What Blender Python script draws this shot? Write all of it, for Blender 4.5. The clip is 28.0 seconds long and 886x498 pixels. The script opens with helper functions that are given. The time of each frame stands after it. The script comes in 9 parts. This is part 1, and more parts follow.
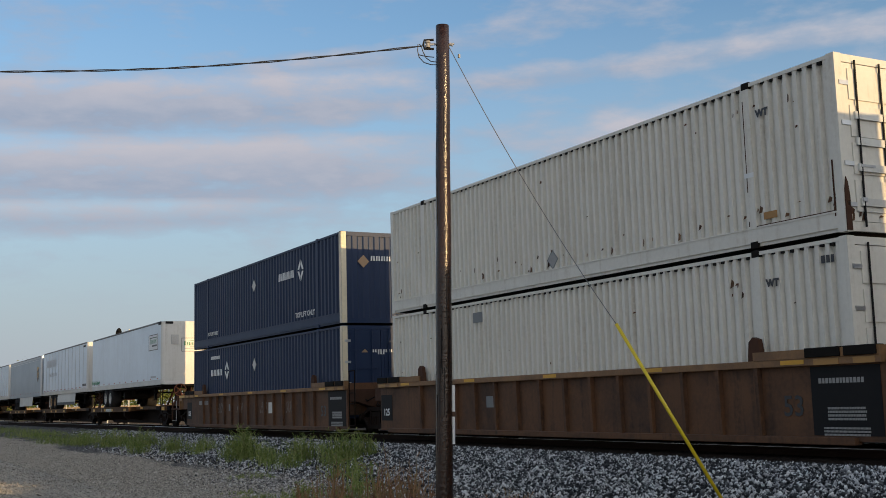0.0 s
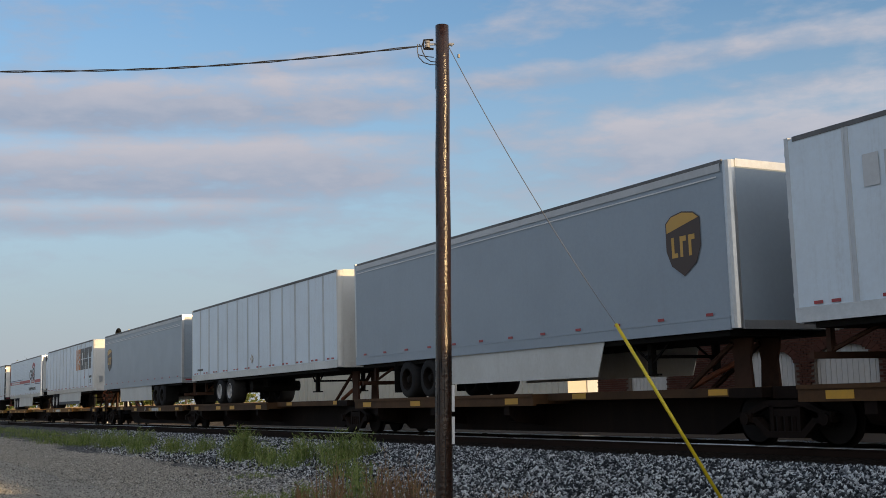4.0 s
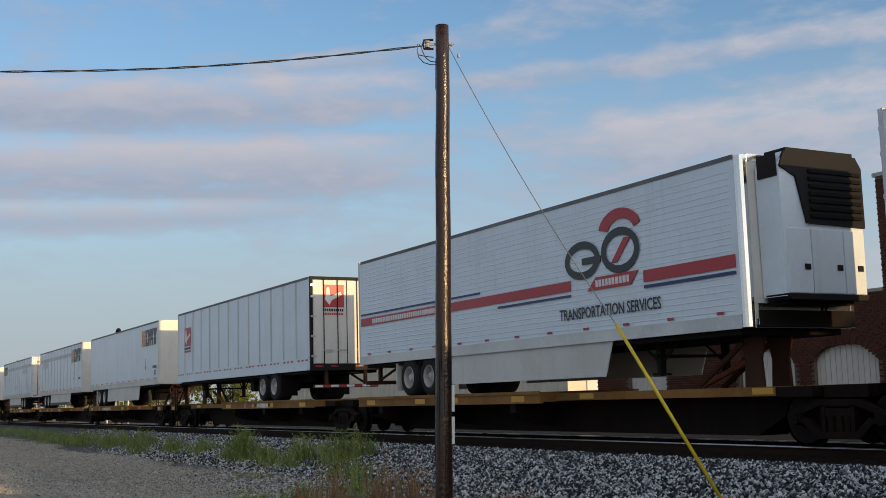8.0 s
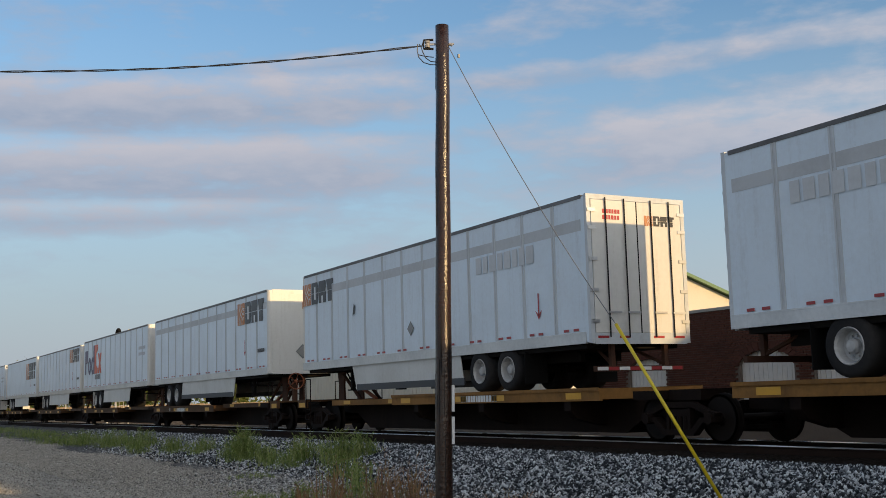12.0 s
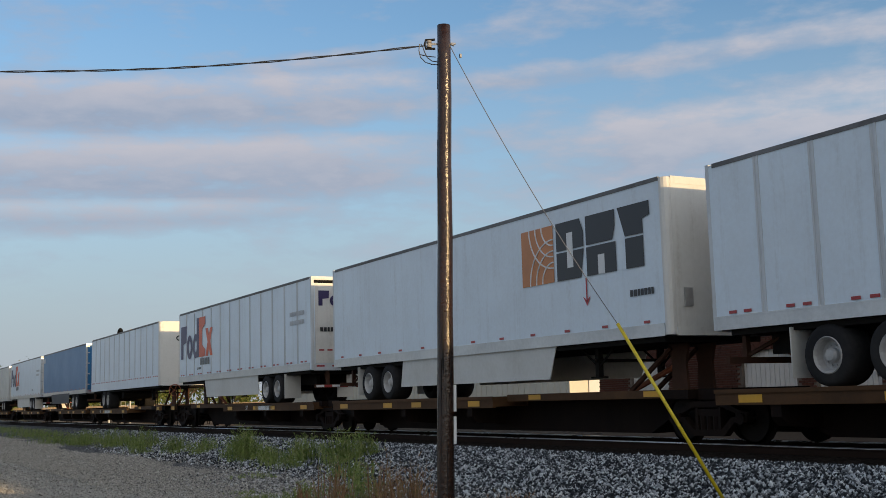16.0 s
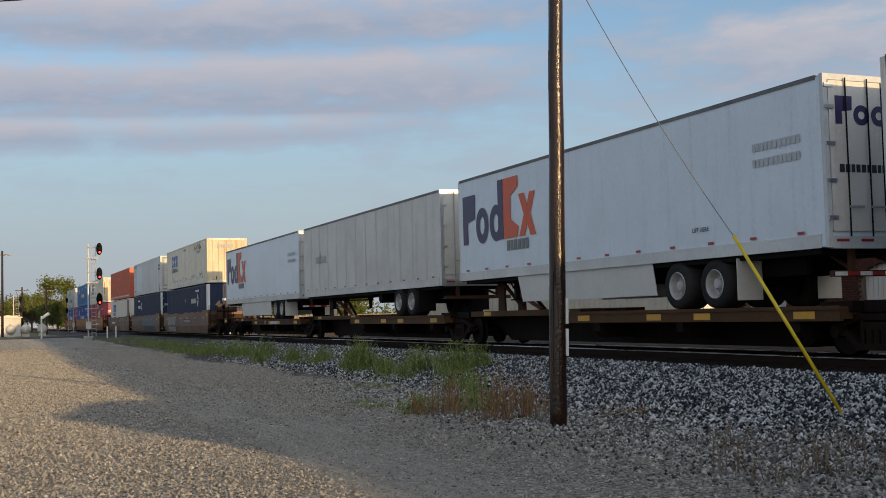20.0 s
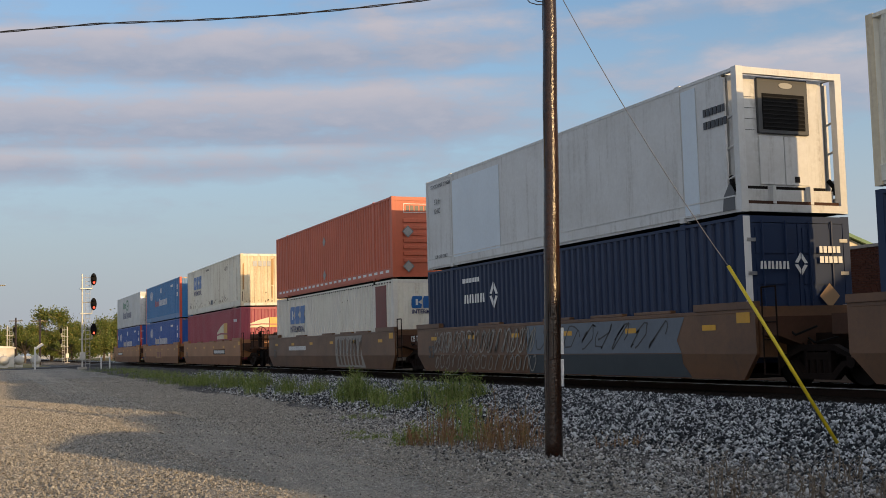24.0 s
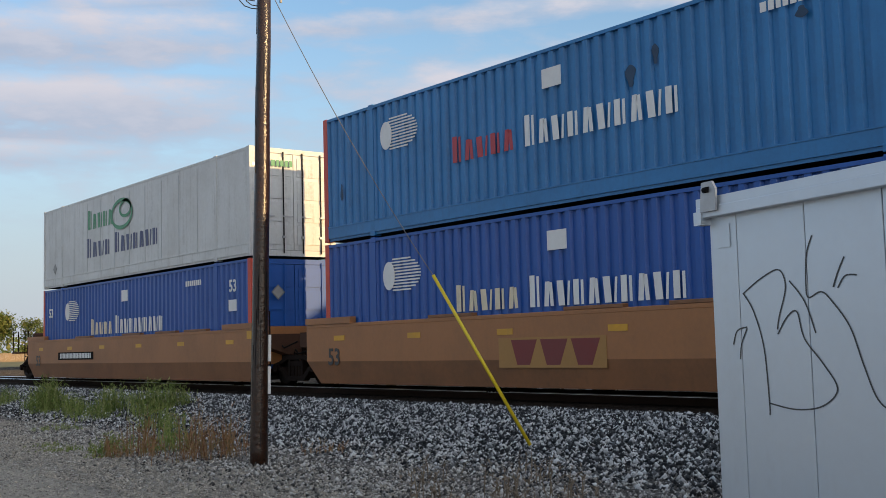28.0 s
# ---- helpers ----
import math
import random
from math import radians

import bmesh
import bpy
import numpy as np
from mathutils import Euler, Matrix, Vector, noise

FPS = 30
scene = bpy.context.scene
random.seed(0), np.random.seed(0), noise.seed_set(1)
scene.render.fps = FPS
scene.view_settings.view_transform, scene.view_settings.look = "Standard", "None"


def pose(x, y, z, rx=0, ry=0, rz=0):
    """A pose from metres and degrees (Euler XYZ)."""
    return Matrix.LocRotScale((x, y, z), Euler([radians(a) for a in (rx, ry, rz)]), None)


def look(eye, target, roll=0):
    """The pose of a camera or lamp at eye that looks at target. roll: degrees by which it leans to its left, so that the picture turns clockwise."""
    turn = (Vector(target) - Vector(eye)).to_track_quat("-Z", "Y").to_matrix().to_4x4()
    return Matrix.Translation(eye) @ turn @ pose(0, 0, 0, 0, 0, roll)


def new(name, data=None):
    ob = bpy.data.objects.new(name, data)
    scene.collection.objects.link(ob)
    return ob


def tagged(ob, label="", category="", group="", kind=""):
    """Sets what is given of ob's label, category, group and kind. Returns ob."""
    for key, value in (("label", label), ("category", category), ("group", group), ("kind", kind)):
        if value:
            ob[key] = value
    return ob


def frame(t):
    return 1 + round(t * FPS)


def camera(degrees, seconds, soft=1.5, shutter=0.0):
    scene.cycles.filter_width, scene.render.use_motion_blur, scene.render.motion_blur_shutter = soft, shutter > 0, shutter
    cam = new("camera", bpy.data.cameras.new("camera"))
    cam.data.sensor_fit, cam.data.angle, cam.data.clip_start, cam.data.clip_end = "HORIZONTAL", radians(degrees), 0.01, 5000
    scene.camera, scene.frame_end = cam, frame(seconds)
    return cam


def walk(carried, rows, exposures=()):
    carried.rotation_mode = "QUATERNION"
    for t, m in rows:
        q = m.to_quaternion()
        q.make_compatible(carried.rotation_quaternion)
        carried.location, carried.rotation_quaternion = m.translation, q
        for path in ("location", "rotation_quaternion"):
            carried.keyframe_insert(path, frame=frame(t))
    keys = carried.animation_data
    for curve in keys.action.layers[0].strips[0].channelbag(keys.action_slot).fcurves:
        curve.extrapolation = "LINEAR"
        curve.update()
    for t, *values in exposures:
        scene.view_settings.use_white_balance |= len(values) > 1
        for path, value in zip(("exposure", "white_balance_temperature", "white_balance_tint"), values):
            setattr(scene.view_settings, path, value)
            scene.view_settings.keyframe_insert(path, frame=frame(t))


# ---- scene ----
SPEED = 18.543            # the train's metres a second
TRACK_X = 14.98           # track centre
RAIL = 0.67               # height of the rail heads
EYE = 1.6
cam = camera(42.85, 28.0, soft=0.65)


def aim(yaw, pitch, roll):
    return pose(0, 0, EYE, 90 + pitch, roll, yaw)


walk(cam, [
    (0.0, aim(-28.22, 7.60, 1.55)), (5.5, aim(-28.24, 7.60, 1.55)), (12.5, aim(-28.24, 7.60, 1.55)), (15.6, aim(-28.18, 7.60, 1.55)),
    (16.5, aim(-28.12, 7.58, 1.54)), (17.0, aim(-27.88, 7.33, 1.52)), (17.5, aim(-26.19, 6.42, 1.48)), (18.0, aim(-24.69, 5.94, 1.47)),
    (18.5, aim(-23.02, 5.64, 1.45)), (19.0, aim(-22.67, 4.97, 1.45)), (19.5, aim(-22.53, 4.12, 1.44)), (20.0, aim(-22.49, 3.33, 1.43)),
    (20.5, aim(-22.64, 3.13, 1.47)), (21.5, aim(-22.66, 3.32, 1.49)), (22.5, aim(-22.70, 3.88, 1.49)), (23.0, aim(-22.68, 4.48, 1.48)),
    (23.5, aim(-22.70, 4.82, 1.48)), (24.0, aim(-22.74, 4.86, 1.46)), (24.5, aim(-22.72, 4.92, 1.48)), (25.0, aim(-23.21, 4.87, 1.47)),
    (25.5, aim(-24.81, 4.84, 1.47)), (26.0, aim(-26.09, 4.84, 1.46)), (26.5, aim(-27.72, 4.85, 1.47)), (27.0, aim(-29.26, 4.84, 1.46)),
    (27.2, aim(-30.02, 4.82, 1.46)), (27.5, aim(-31.74, 4.80, 1.47)), (27.8, aim(-34.94, 4.82, 1.47)), (28.0, aim(-37.45, 4.84, 1.48)),
], [(0.0, 0.50, 6400, 9), (16.0, 0.50, 6300, 8), (20.0, 0.47, 6400, 9), (24.0, 0.47, 6480, 11), (26.0, 0.50, 6500, 12), (27.0, 0.74, 6560, 11), (28.0, 0.86, 6450, 9)])

# ---- world, sun, exposure ----
SUN = Vector((0.265, -1.0, 0.147)).normalized()
world = bpy.data.worlds.new("evening_sky")
scene.world = world
world.use_nodes = True


class Nodes:
    """A short way to write node trees."""

    def __init__(self, tree):
        self.tree = tree
        tree.nodes.clear()

    def add(self, kind, **settings):
        node = self.tree.nodes.new(kind)
        for key, value in settings.items():
            if key == "operation":
                node.operation = value
            elif key == "blend_type":
                node.blend_type = value
            elif key == "data_type":
                node.data_type = value
            elif key == "sky_type":
                node.sky_type = value
            elif key == "noise_dimensions":
                node.noise_dimensions = value
            elif key == "feature":
                node.feature = value
        return node

    def link(self, a, b):
        self.tree.links.new(a, b)

    def put(self, value, socket):
        if isinstance(value, bpy.types.NodeSocket):
            self.link(value, socket)
        else:
            socket.default_value = value

    def math(self, op, a, b=0.0, c=0.0, clamp=False):
        node = self.add("ShaderNodeMath", operation=op)
        node.use_clamp = clamp
        for value, socket in zip((a, b, c), node.inputs):
            self.put(value, socket)
        return node.outputs[0]

    def mix(self, fac, a, b, blend="MIX"):
        node = self.add("ShaderNodeMix", data_type="RGBA", blend_type=blend)
        self.put(fac, node.inputs[0])
        for value, socket in ((a, node.inputs[6]), (b, node.inputs[7])):
            if isinstance(value, tuple):
                value = (*value, 1.0)
            self.put(value, socket)
        return node.outputs[2]

    def noise(self, vector, scale, detail=4.0, rough=0.55):
        node = self.add("ShaderNodeTexNoise")
        if vector is not None:
            self.link(vector, node.inputs["Vector"])
        node.inputs["Scale"].default_value = scale
        node.inputs["Detail"].default_value = detail
        node.inputs["Roughness"].default_value = rough
        return node.outputs[0]

    def ramp(self, value, low, high):
        node = self.add("ShaderNodeMapRange")
        self.put(value, node.inputs[0])
        node.inputs[1].default_value, node.inputs[2].default_value = low, high
        return node.outputs[0]

    def scaled(self, vector, x, y, z, offset=None):
        node = self.add("ShaderNodeMapping")
        self.link(vector, node.inputs[0])
        node.inputs["Scale"].default_value = (x, y, z)
        if offset is not None:
            self.link(offset, node.inputs["Location"])
        return node.outputs[0]


def paint_sky():
    n = Nodes(world.node_tree)
    sky = n.add("ShaderNodeTexSky", sky_type="NISHITA")
    sky.sun_disc = False
    sky.sun_elevation = math.asin(SUN.z)
    sky.sun_rotation = math.atan2(SUN.x, SUN.y)
    sky.altitude, sky.air_density, sky.dust_density, sky.ozone_density = 200, 1.0, 1.0, 2.1
    where = n.add("ShaderNodeTexCoord").outputs["Generated"]
    split = n.add("ShaderNodeSeparateXYZ")
    n.link(where, split.inputs[0])
    x, y, z = split.outputs
    azimuth = n.math("MULTIPLY", n.math("ARCTAN2", x, y), 180 / math.pi)
    height = n.math("MULTIPLY", n.math("ARCSINE", z), 180 / math.pi)
    # broken evening clouds: long flat banks, rough-edged, that thin out towards the horizon and the zenith
    grid = n.add("ShaderNodeCombineXYZ")
    n.put(n.math("MULTIPLY", azimuth, 0.055), grid.inputs[0])
    n.put(n.math("MULTIPLY", height, 0.42), grid.inputs[1])
    wide = n.noise(grid.outputs[0], 1.0, 2.0, 0.5)
    puffs = n.add("ShaderNodeCombineXYZ")
    n.put(n.math("MULTIPLY", azimuth, 0.34), puffs.inputs[0])
    n.put(height, puffs.inputs[1])
    fine = n.noise(puffs.outputs[0], 0.85, 7.0, 0.58)
    ragged = n.math("ADD", n.math("MULTIPLY", n.math("SUBTRACT", wide, 0.5), 2.3), n.math("MULTIPLY", n.math("SUBTRACT", fine, 0.5), 3.2))
    total, warm = None, None
    for middle, slope, half, start, end, weight in CLOUDS:
        line = n.math("MULTIPLY_ADD", azimuth, slope, middle)
        off = n.math("DIVIDE", n.math("SUBTRACT", height, line), half)
        bank = n.math("SUBTRACT", 1.0, n.math("MULTIPLY", off, off))
        side = n.math("MULTIPLY", n.ramp(azimuth, start - 5, start + 5), n.ramp(azimuth, end + 5, end - 5))
        bank = n.math("SUBTRACT", n.math("MULTIPLY", n.math("ADD", bank, 0.6), n.math("MULTIPLY", side, weight)), 0.6)
        top = n.math("MULTIPLY", off, 0.5)
        total = bank if total is None else n.math("MAXIMUM", total, bank)
        lit = n.math("MULTIPLY", n.ramp(off, -0.25, 1.1), n.ramp(bank, -0.2, 0.5))
        warm = lit if warm is None else n.math("MAXIMUM", warm, lit)
    thick = n.ramp(n.math("ADD", total, ragged), -0.6, 0.85)
    thick = n.math("MULTIPLY", thick, n.ramp(height, 3.0, 9.0))
    thick = n.math("MULTIPLY", thick, 0.92, clamp=True)
    body = n.mix(warm, CLOUD_SHADE, CLOUD_LIT)
    body = n.mix(n.math("MULTIPLY", n.ramp(fine, 0.44, 0.66), 0.30), body, CLOUD_LIT)
    # haze and cloud scatter more light the nearer they stand to the sun
    aim_at = n.add("ShaderNodeVectorMath", operation="DOT_PRODUCT")
    n.link(where, aim_at.inputs[0])
    aim_at.inputs[1].default_value = SUN
    forward = n.math("POWER", n.math("MULTIPLY_ADD", aim_at.outputs["Value"], 0.5, 0.5), 2.6)
    body = n.mix(forward, body, CLOUD_NEAR_SUN)
    haze = n.mix(forward, HAZE, HAZE_NEAR_SUN)
    gain = n.add("ShaderNodeMix", data_type="RGBA", blend_type="MULTIPLY")
    gain.inputs[0].default_value = 1.0
    n.link(sky.outputs[0], gain.inputs[6])
    gain.inputs[7].default_value = (*SKY_GAIN, 1)
    clear = n.mix(n.math("MULTIPLY", n.ramp(height, 19.0, -1.0), 0.92), gain.outputs[2], haze)
    clear = n.mix(n.math("MULTIPLY", n.ramp(height, 11.0, 0.0), 0.85), clear, n.mix(forward, LOW_HAZE, HAZE_NEAR_SUN))
    colour = n.mix(thick, clear, body)
    back = n.add("ShaderNodeBackground")
    n.link(colour, back.inputs[0])
    back.inputs[1].default_value = SKY_STRENGTH
    out = n.add("ShaderNodeOutputWorld")
    n.link(back.outputs[0], out.inputs[0])


# elevation at azimuth 0, rise per degree, half height, first and last azimuth, weight: degrees
CLOUDS = (
    (14.2, 0.045, 1.5, -60, 29, 1.0),
    (11.0, 0.035, 1.8, -60, 28, 1.0),
    (8.9, 0.03, 0.9, -70, 21, 0.85),
    (14.3, 0.055, 0.7, 27, 80, 0.62),
    (11.3, 0.025, 2.2, 33, 90, 0.85),
    (13.0, 0.17, 0.9, 16, 36, 0.7),
    (5.8, 0.0, 0.9, 42, 70, 0.6),
    # unseen banks overhead, added as bright fill light
    (28.0, 0.0, 3.5, -170, 170, 0.9),
    (40.0, 0.0, 5.5, -170, 170, 0.9),
    (58.0, 0.0, 8.0, -170, 170, 0.9),
)
SKY_STRENGTH = 0.12
SKY_GAIN = (1.12, 1.15, 1.20)
CLOUD_LIT, CLOUD_SHADE = (3.55, 3.25, 3.4), (2.0, 2.25, 2.85)
HAZE = (2.15, 2.60, 3.12)
LOW_HAZE = (2.42, 2.56, 2.86)
CLOUD_NEAR_SUN, HAZE_NEAR_SUN = (12.0, 11.0, 10.0), (13.5, 11.5, 9.5)
paint_sky()

sun_lamp = new("sun", bpy.data.lights.new("sun", "SUN"))
sun_lamp.data.energy, sun_lamp.data.angle, sun_lamp.data.color = 2.9, radians(0.55), (1.0, 0.66, 0.31)
sun_lamp.matrix_world = look(SUN * 200, (0, 0, 0))

# ---- materials ----
def surface(name, colour, rough=0.5, metal=0.0, dirt=0.0, dirt_colour=(0.10, 0.085, 0.07), streak=0.0, streak_colour=(0.16, 0.09, 0.05),
            grain=0.06, bump=0.0, bump_scale=60.0, scale=1.0, spec=0.5, tint=0.0):
    """A worn surface: broad stains, upright streaks, fine grain and a little relief, different on each object."""
    m = bpy.data.materials.new(name)
    m.use_nodes = True
    n = Nodes(m.node_tree)
    where = n.add("ShaderNodeTexCoord").outputs["Object"]
    chance = n.add("ShaderNodeObjectInfo").outputs["Random"]
    shift = n.math("MULTIPLY", chance, 37.0)
    spot = n.scaled(where, 1, 1, 1, shift)
    broad = n.noise(spot, 0.7 * scale, 6.0, 0.62)
    small = n.noise(spot, 11.0 * scale, 5.0, 0.65)
    shade = n.mix(n.math("MULTIPLY", n.ramp(small, 0.3, 0.7), grain), colour, tuple(c * 0.45 for c in colour))
    if tint:
        shade = n.mix(n.math("MULTIPLY", chance, tint), shade, tuple(c * 0.55 for c in colour))
    if dirt:
        mask = n.math("MULTIPLY", n.ramp(n.math("ADD", n.math("MULTIPLY", broad, 0.75), n.math("MULTIPLY", small, 0.25)), 0.42, 0.68), dirt)
        shade = n.mix(mask, shade, dirt_colour)
    if streak:
        long_noise = n.noise(n.scaled(where, 2.6 * scale, 2.6 * scale, 0.16 * scale, shift), 1.6, 6.0, 0.7)
        mask = n.math("MULTIPLY", n.ramp(long_noise, 0.52, 0.78), streak)
        mask = n.math("MULTIPLY", mask, n.ramp(small, 0.25, 0.6))
        shade = n.mix(mask, shade, streak_colour)
    bsdf = n.add("ShaderNodeBsdfPrincipled")
    n.link(shade, bsdf.inputs["Base Color"])
    n.put(n.math("ADD", rough - 0.08, n.math("MULTIPLY", broad, 0.18)), bsdf.inputs["Roughness"])
    bsdf.inputs["Metallic"].default_value = metal
    bsdf.inputs["Specular IOR Level"].default_value = spec
    if bump:
        relief = n.add("ShaderNodeBump")
        relief.inputs["Strength"].default_value = min(1.0, bump)
        relief.inputs["Distance"].default_value = 0.01
        n.link(n.noise(spot, bump_scale, 3.0, 0.6), relief.inputs["Height"])
        n.link(relief.outputs[0], bsdf.inputs["Normal"])
    out = n.add("ShaderNodeOutputMaterial")
    n.link(bsdf.outputs[0], out.inputs[0])
    return m


def glowing(name, colour, strength):
    m = bpy.data.materials.new(name)
    m.use_nodes = True
    n = Nodes(m.node_tree)
    e = n.add("ShaderNodeEmission")
    e.inputs[0].default_value, e.inputs[1].default_value = (*colour, 1), strength
    out = n.add("ShaderNodeOutputMaterial")
    n.link(e.outputs[0], out.inputs[0])
    return m


def gravel(name, colours, stone, patch=0.5, bump=0.5, tracks=False, spec=0.2):
    """Loose crushed stone: cells of several greys and tans, pale dusty patches, fine relief; tracks: two packed wheel paths along y."""
    m = bpy.data.materials.new(name)
    m.use_nodes = True
    n = Nodes(m.node_tree)
    where = n.add("ShaderNodeTexCoord").outputs["Object"]
    cells = n.add("ShaderNodeTexVoronoi")
    n.link(where, cells.inputs["Vector"])
    cells.inputs["Scale"].default_value = stone
    pick = n.add("ShaderNodeSeparateColor")
    n.link(cells.outputs["Color"], pick.inputs[0])
    shade = n.mix(n.ramp(pick.outputs[0], 0.15, 0.75), colours[0], colours[1])
    shade = n.mix(n.ramp(pick.outputs[1], 0.72, 0.8), shade, colours[2])
    broad = n.noise(n.scaled(where, 0.35, 0.07, 1), 1.0, 5.0, 0.6)
    dust = n.noise(where, 0.8, 6.0, 0.65)
    shade = n.mix(n.math("MULTIPLY", n.ramp(n.math("ADD", n.math("MULTIPLY", broad, 0.6), n.math("MULTIPLY", dust, 0.4)), 0.42, 0.6), patch), shade, colours[3])
    fine = n.noise(where, stone * 1.3, 4.0, 0.7)
    shade = n.mix(n.math("MULTIPLY", n.ramp(fine, 0.35, 0.75), 0.35), shade, tuple(c * 0.35 for c in colours[0]))
    if tracks:
        split = n.add("ShaderNodeSeparateXYZ")
        n.link(where, split.inputs[0])
        sway = n.math("MULTIPLY", n.math("SUBTRACT", n.noise(n.scaled(where, 0.5, 0.16, 1), 1.0, 4.0, 0.6), 0.5), 2.6)
        path = None
        for centre, half in ((4.1, 0.8), (-3.5, 1.3)):
            off = n.math("ABSOLUTE", n.math("ADD", n.math("SUBTRACT", split.outputs[0], centre), sway))
            one = n.ramp(off, half + 0.45, half - 0.3)
            path = one if path is None else n.math("MAXIMUM", path, one)
        ruts = n.noise(n.scaled(where, 5.0, 0.25, 1), 1.0, 5.0, 0.65)
        packed = n.mix(n.ramp(ruts, 0.35, 0.65), tuple(c * 0.72 for c in colours[3]), tuple(c * 1.12 for c in colours[3]))
        shade = n.mix(n.math("MULTIPLY", path, n.math("MULTIPLY_ADD", n.ramp(dust, 0.3, 0.7), 0.45, 0.45)), shade, packed)
    bsdf = n.add("ShaderNodeBsdfPrincipled")
    n.link(shade, bsdf.inputs["Base Color"])
    bsdf.inputs["Roughness"].default_value = 0.92
    bsdf.inputs["Diffuse Roughness"].default_value = 1.0
    bsdf.inputs["Specular IOR Level"].default_value = spec
    relief = n.add("ShaderNodeBump")
    relief.inputs["Strength"].default_value = bump
    relief.inputs["Distance"].default_value = 0.10 if tracks else 0.03
    lumps = n.math("MULTIPLY", n.noise(where, 8.0, 4.0, 0.6), 1.1 if tracks else 0.0)
    n.link(n.math("ADD", n.math("ADD", n.math("MULTIPLY", cells.outputs["Distance"], -0.6), fine), lumps), relief.inputs["Height"])
    n.link(relief.outputs[0], bsdf.inputs["Normal"])
    out = n.add("ShaderNodeOutputMaterial")
    n.link(bsdf.outputs[0], out.inputs[0])
    return m


def pieces(name, colours, rough=0.85, spec=0.3, distinct=False):
    """Many small pieces in one mesh: each island takes its own shade."""
    m = bpy.data.materials.new(name)
    m.use_nodes = True
    n = Nodes(m.node_tree)
    chance = n.add("ShaderNodeNewGeometry").outputs["Random Per Island"]
    ramp = n.add("ShaderNodeValToRGB")
    ramp.color_ramp.elements[0].color = (*colours[0], 1)
    ramp.color_ramp.elements[1].color = (*colours[-1], 1)
    for i, c in enumerate(colours[1:-1], 1):
        e = ramp.color_ramp.elements.new(i / (len(colours) - 1))
        e.color = (*c, 1)
    if distinct:
        ramp.color_ramp.interpolation = "CONSTANT"
    n.link(chance, ramp.inputs[0])
    where = n.add("ShaderNodeTexCoord").outputs["Object"]
    fine = n.noise(where, 45.0, 3.0, 0.6)
    shade = n.mix(n.math("MULTIPLY", n.ramp(fine, 0.35, 0.7), 0.3), ramp.outputs[0], tuple(c * 0.5 for c in colours[0]))
    bsdf = n.add("ShaderNodeBsdfPrincipled")
    n.link(shade, bsdf.inputs["Base Color"])
    bsdf.inputs["Roughness"].default_value = rough
    bsdf.inputs["Diffuse Roughness"].default_value = 0.8
    bsdf.inputs["Specular IOR Level"].default_value = spec
    out = n.add("ShaderNodeOutputMaterial")
    n.link(bsdf.outputs[0], out.inputs[0])
    return m


def leafy(name, colours):
    m = pieces(name, colours, 0.7, 0.25)
    return m


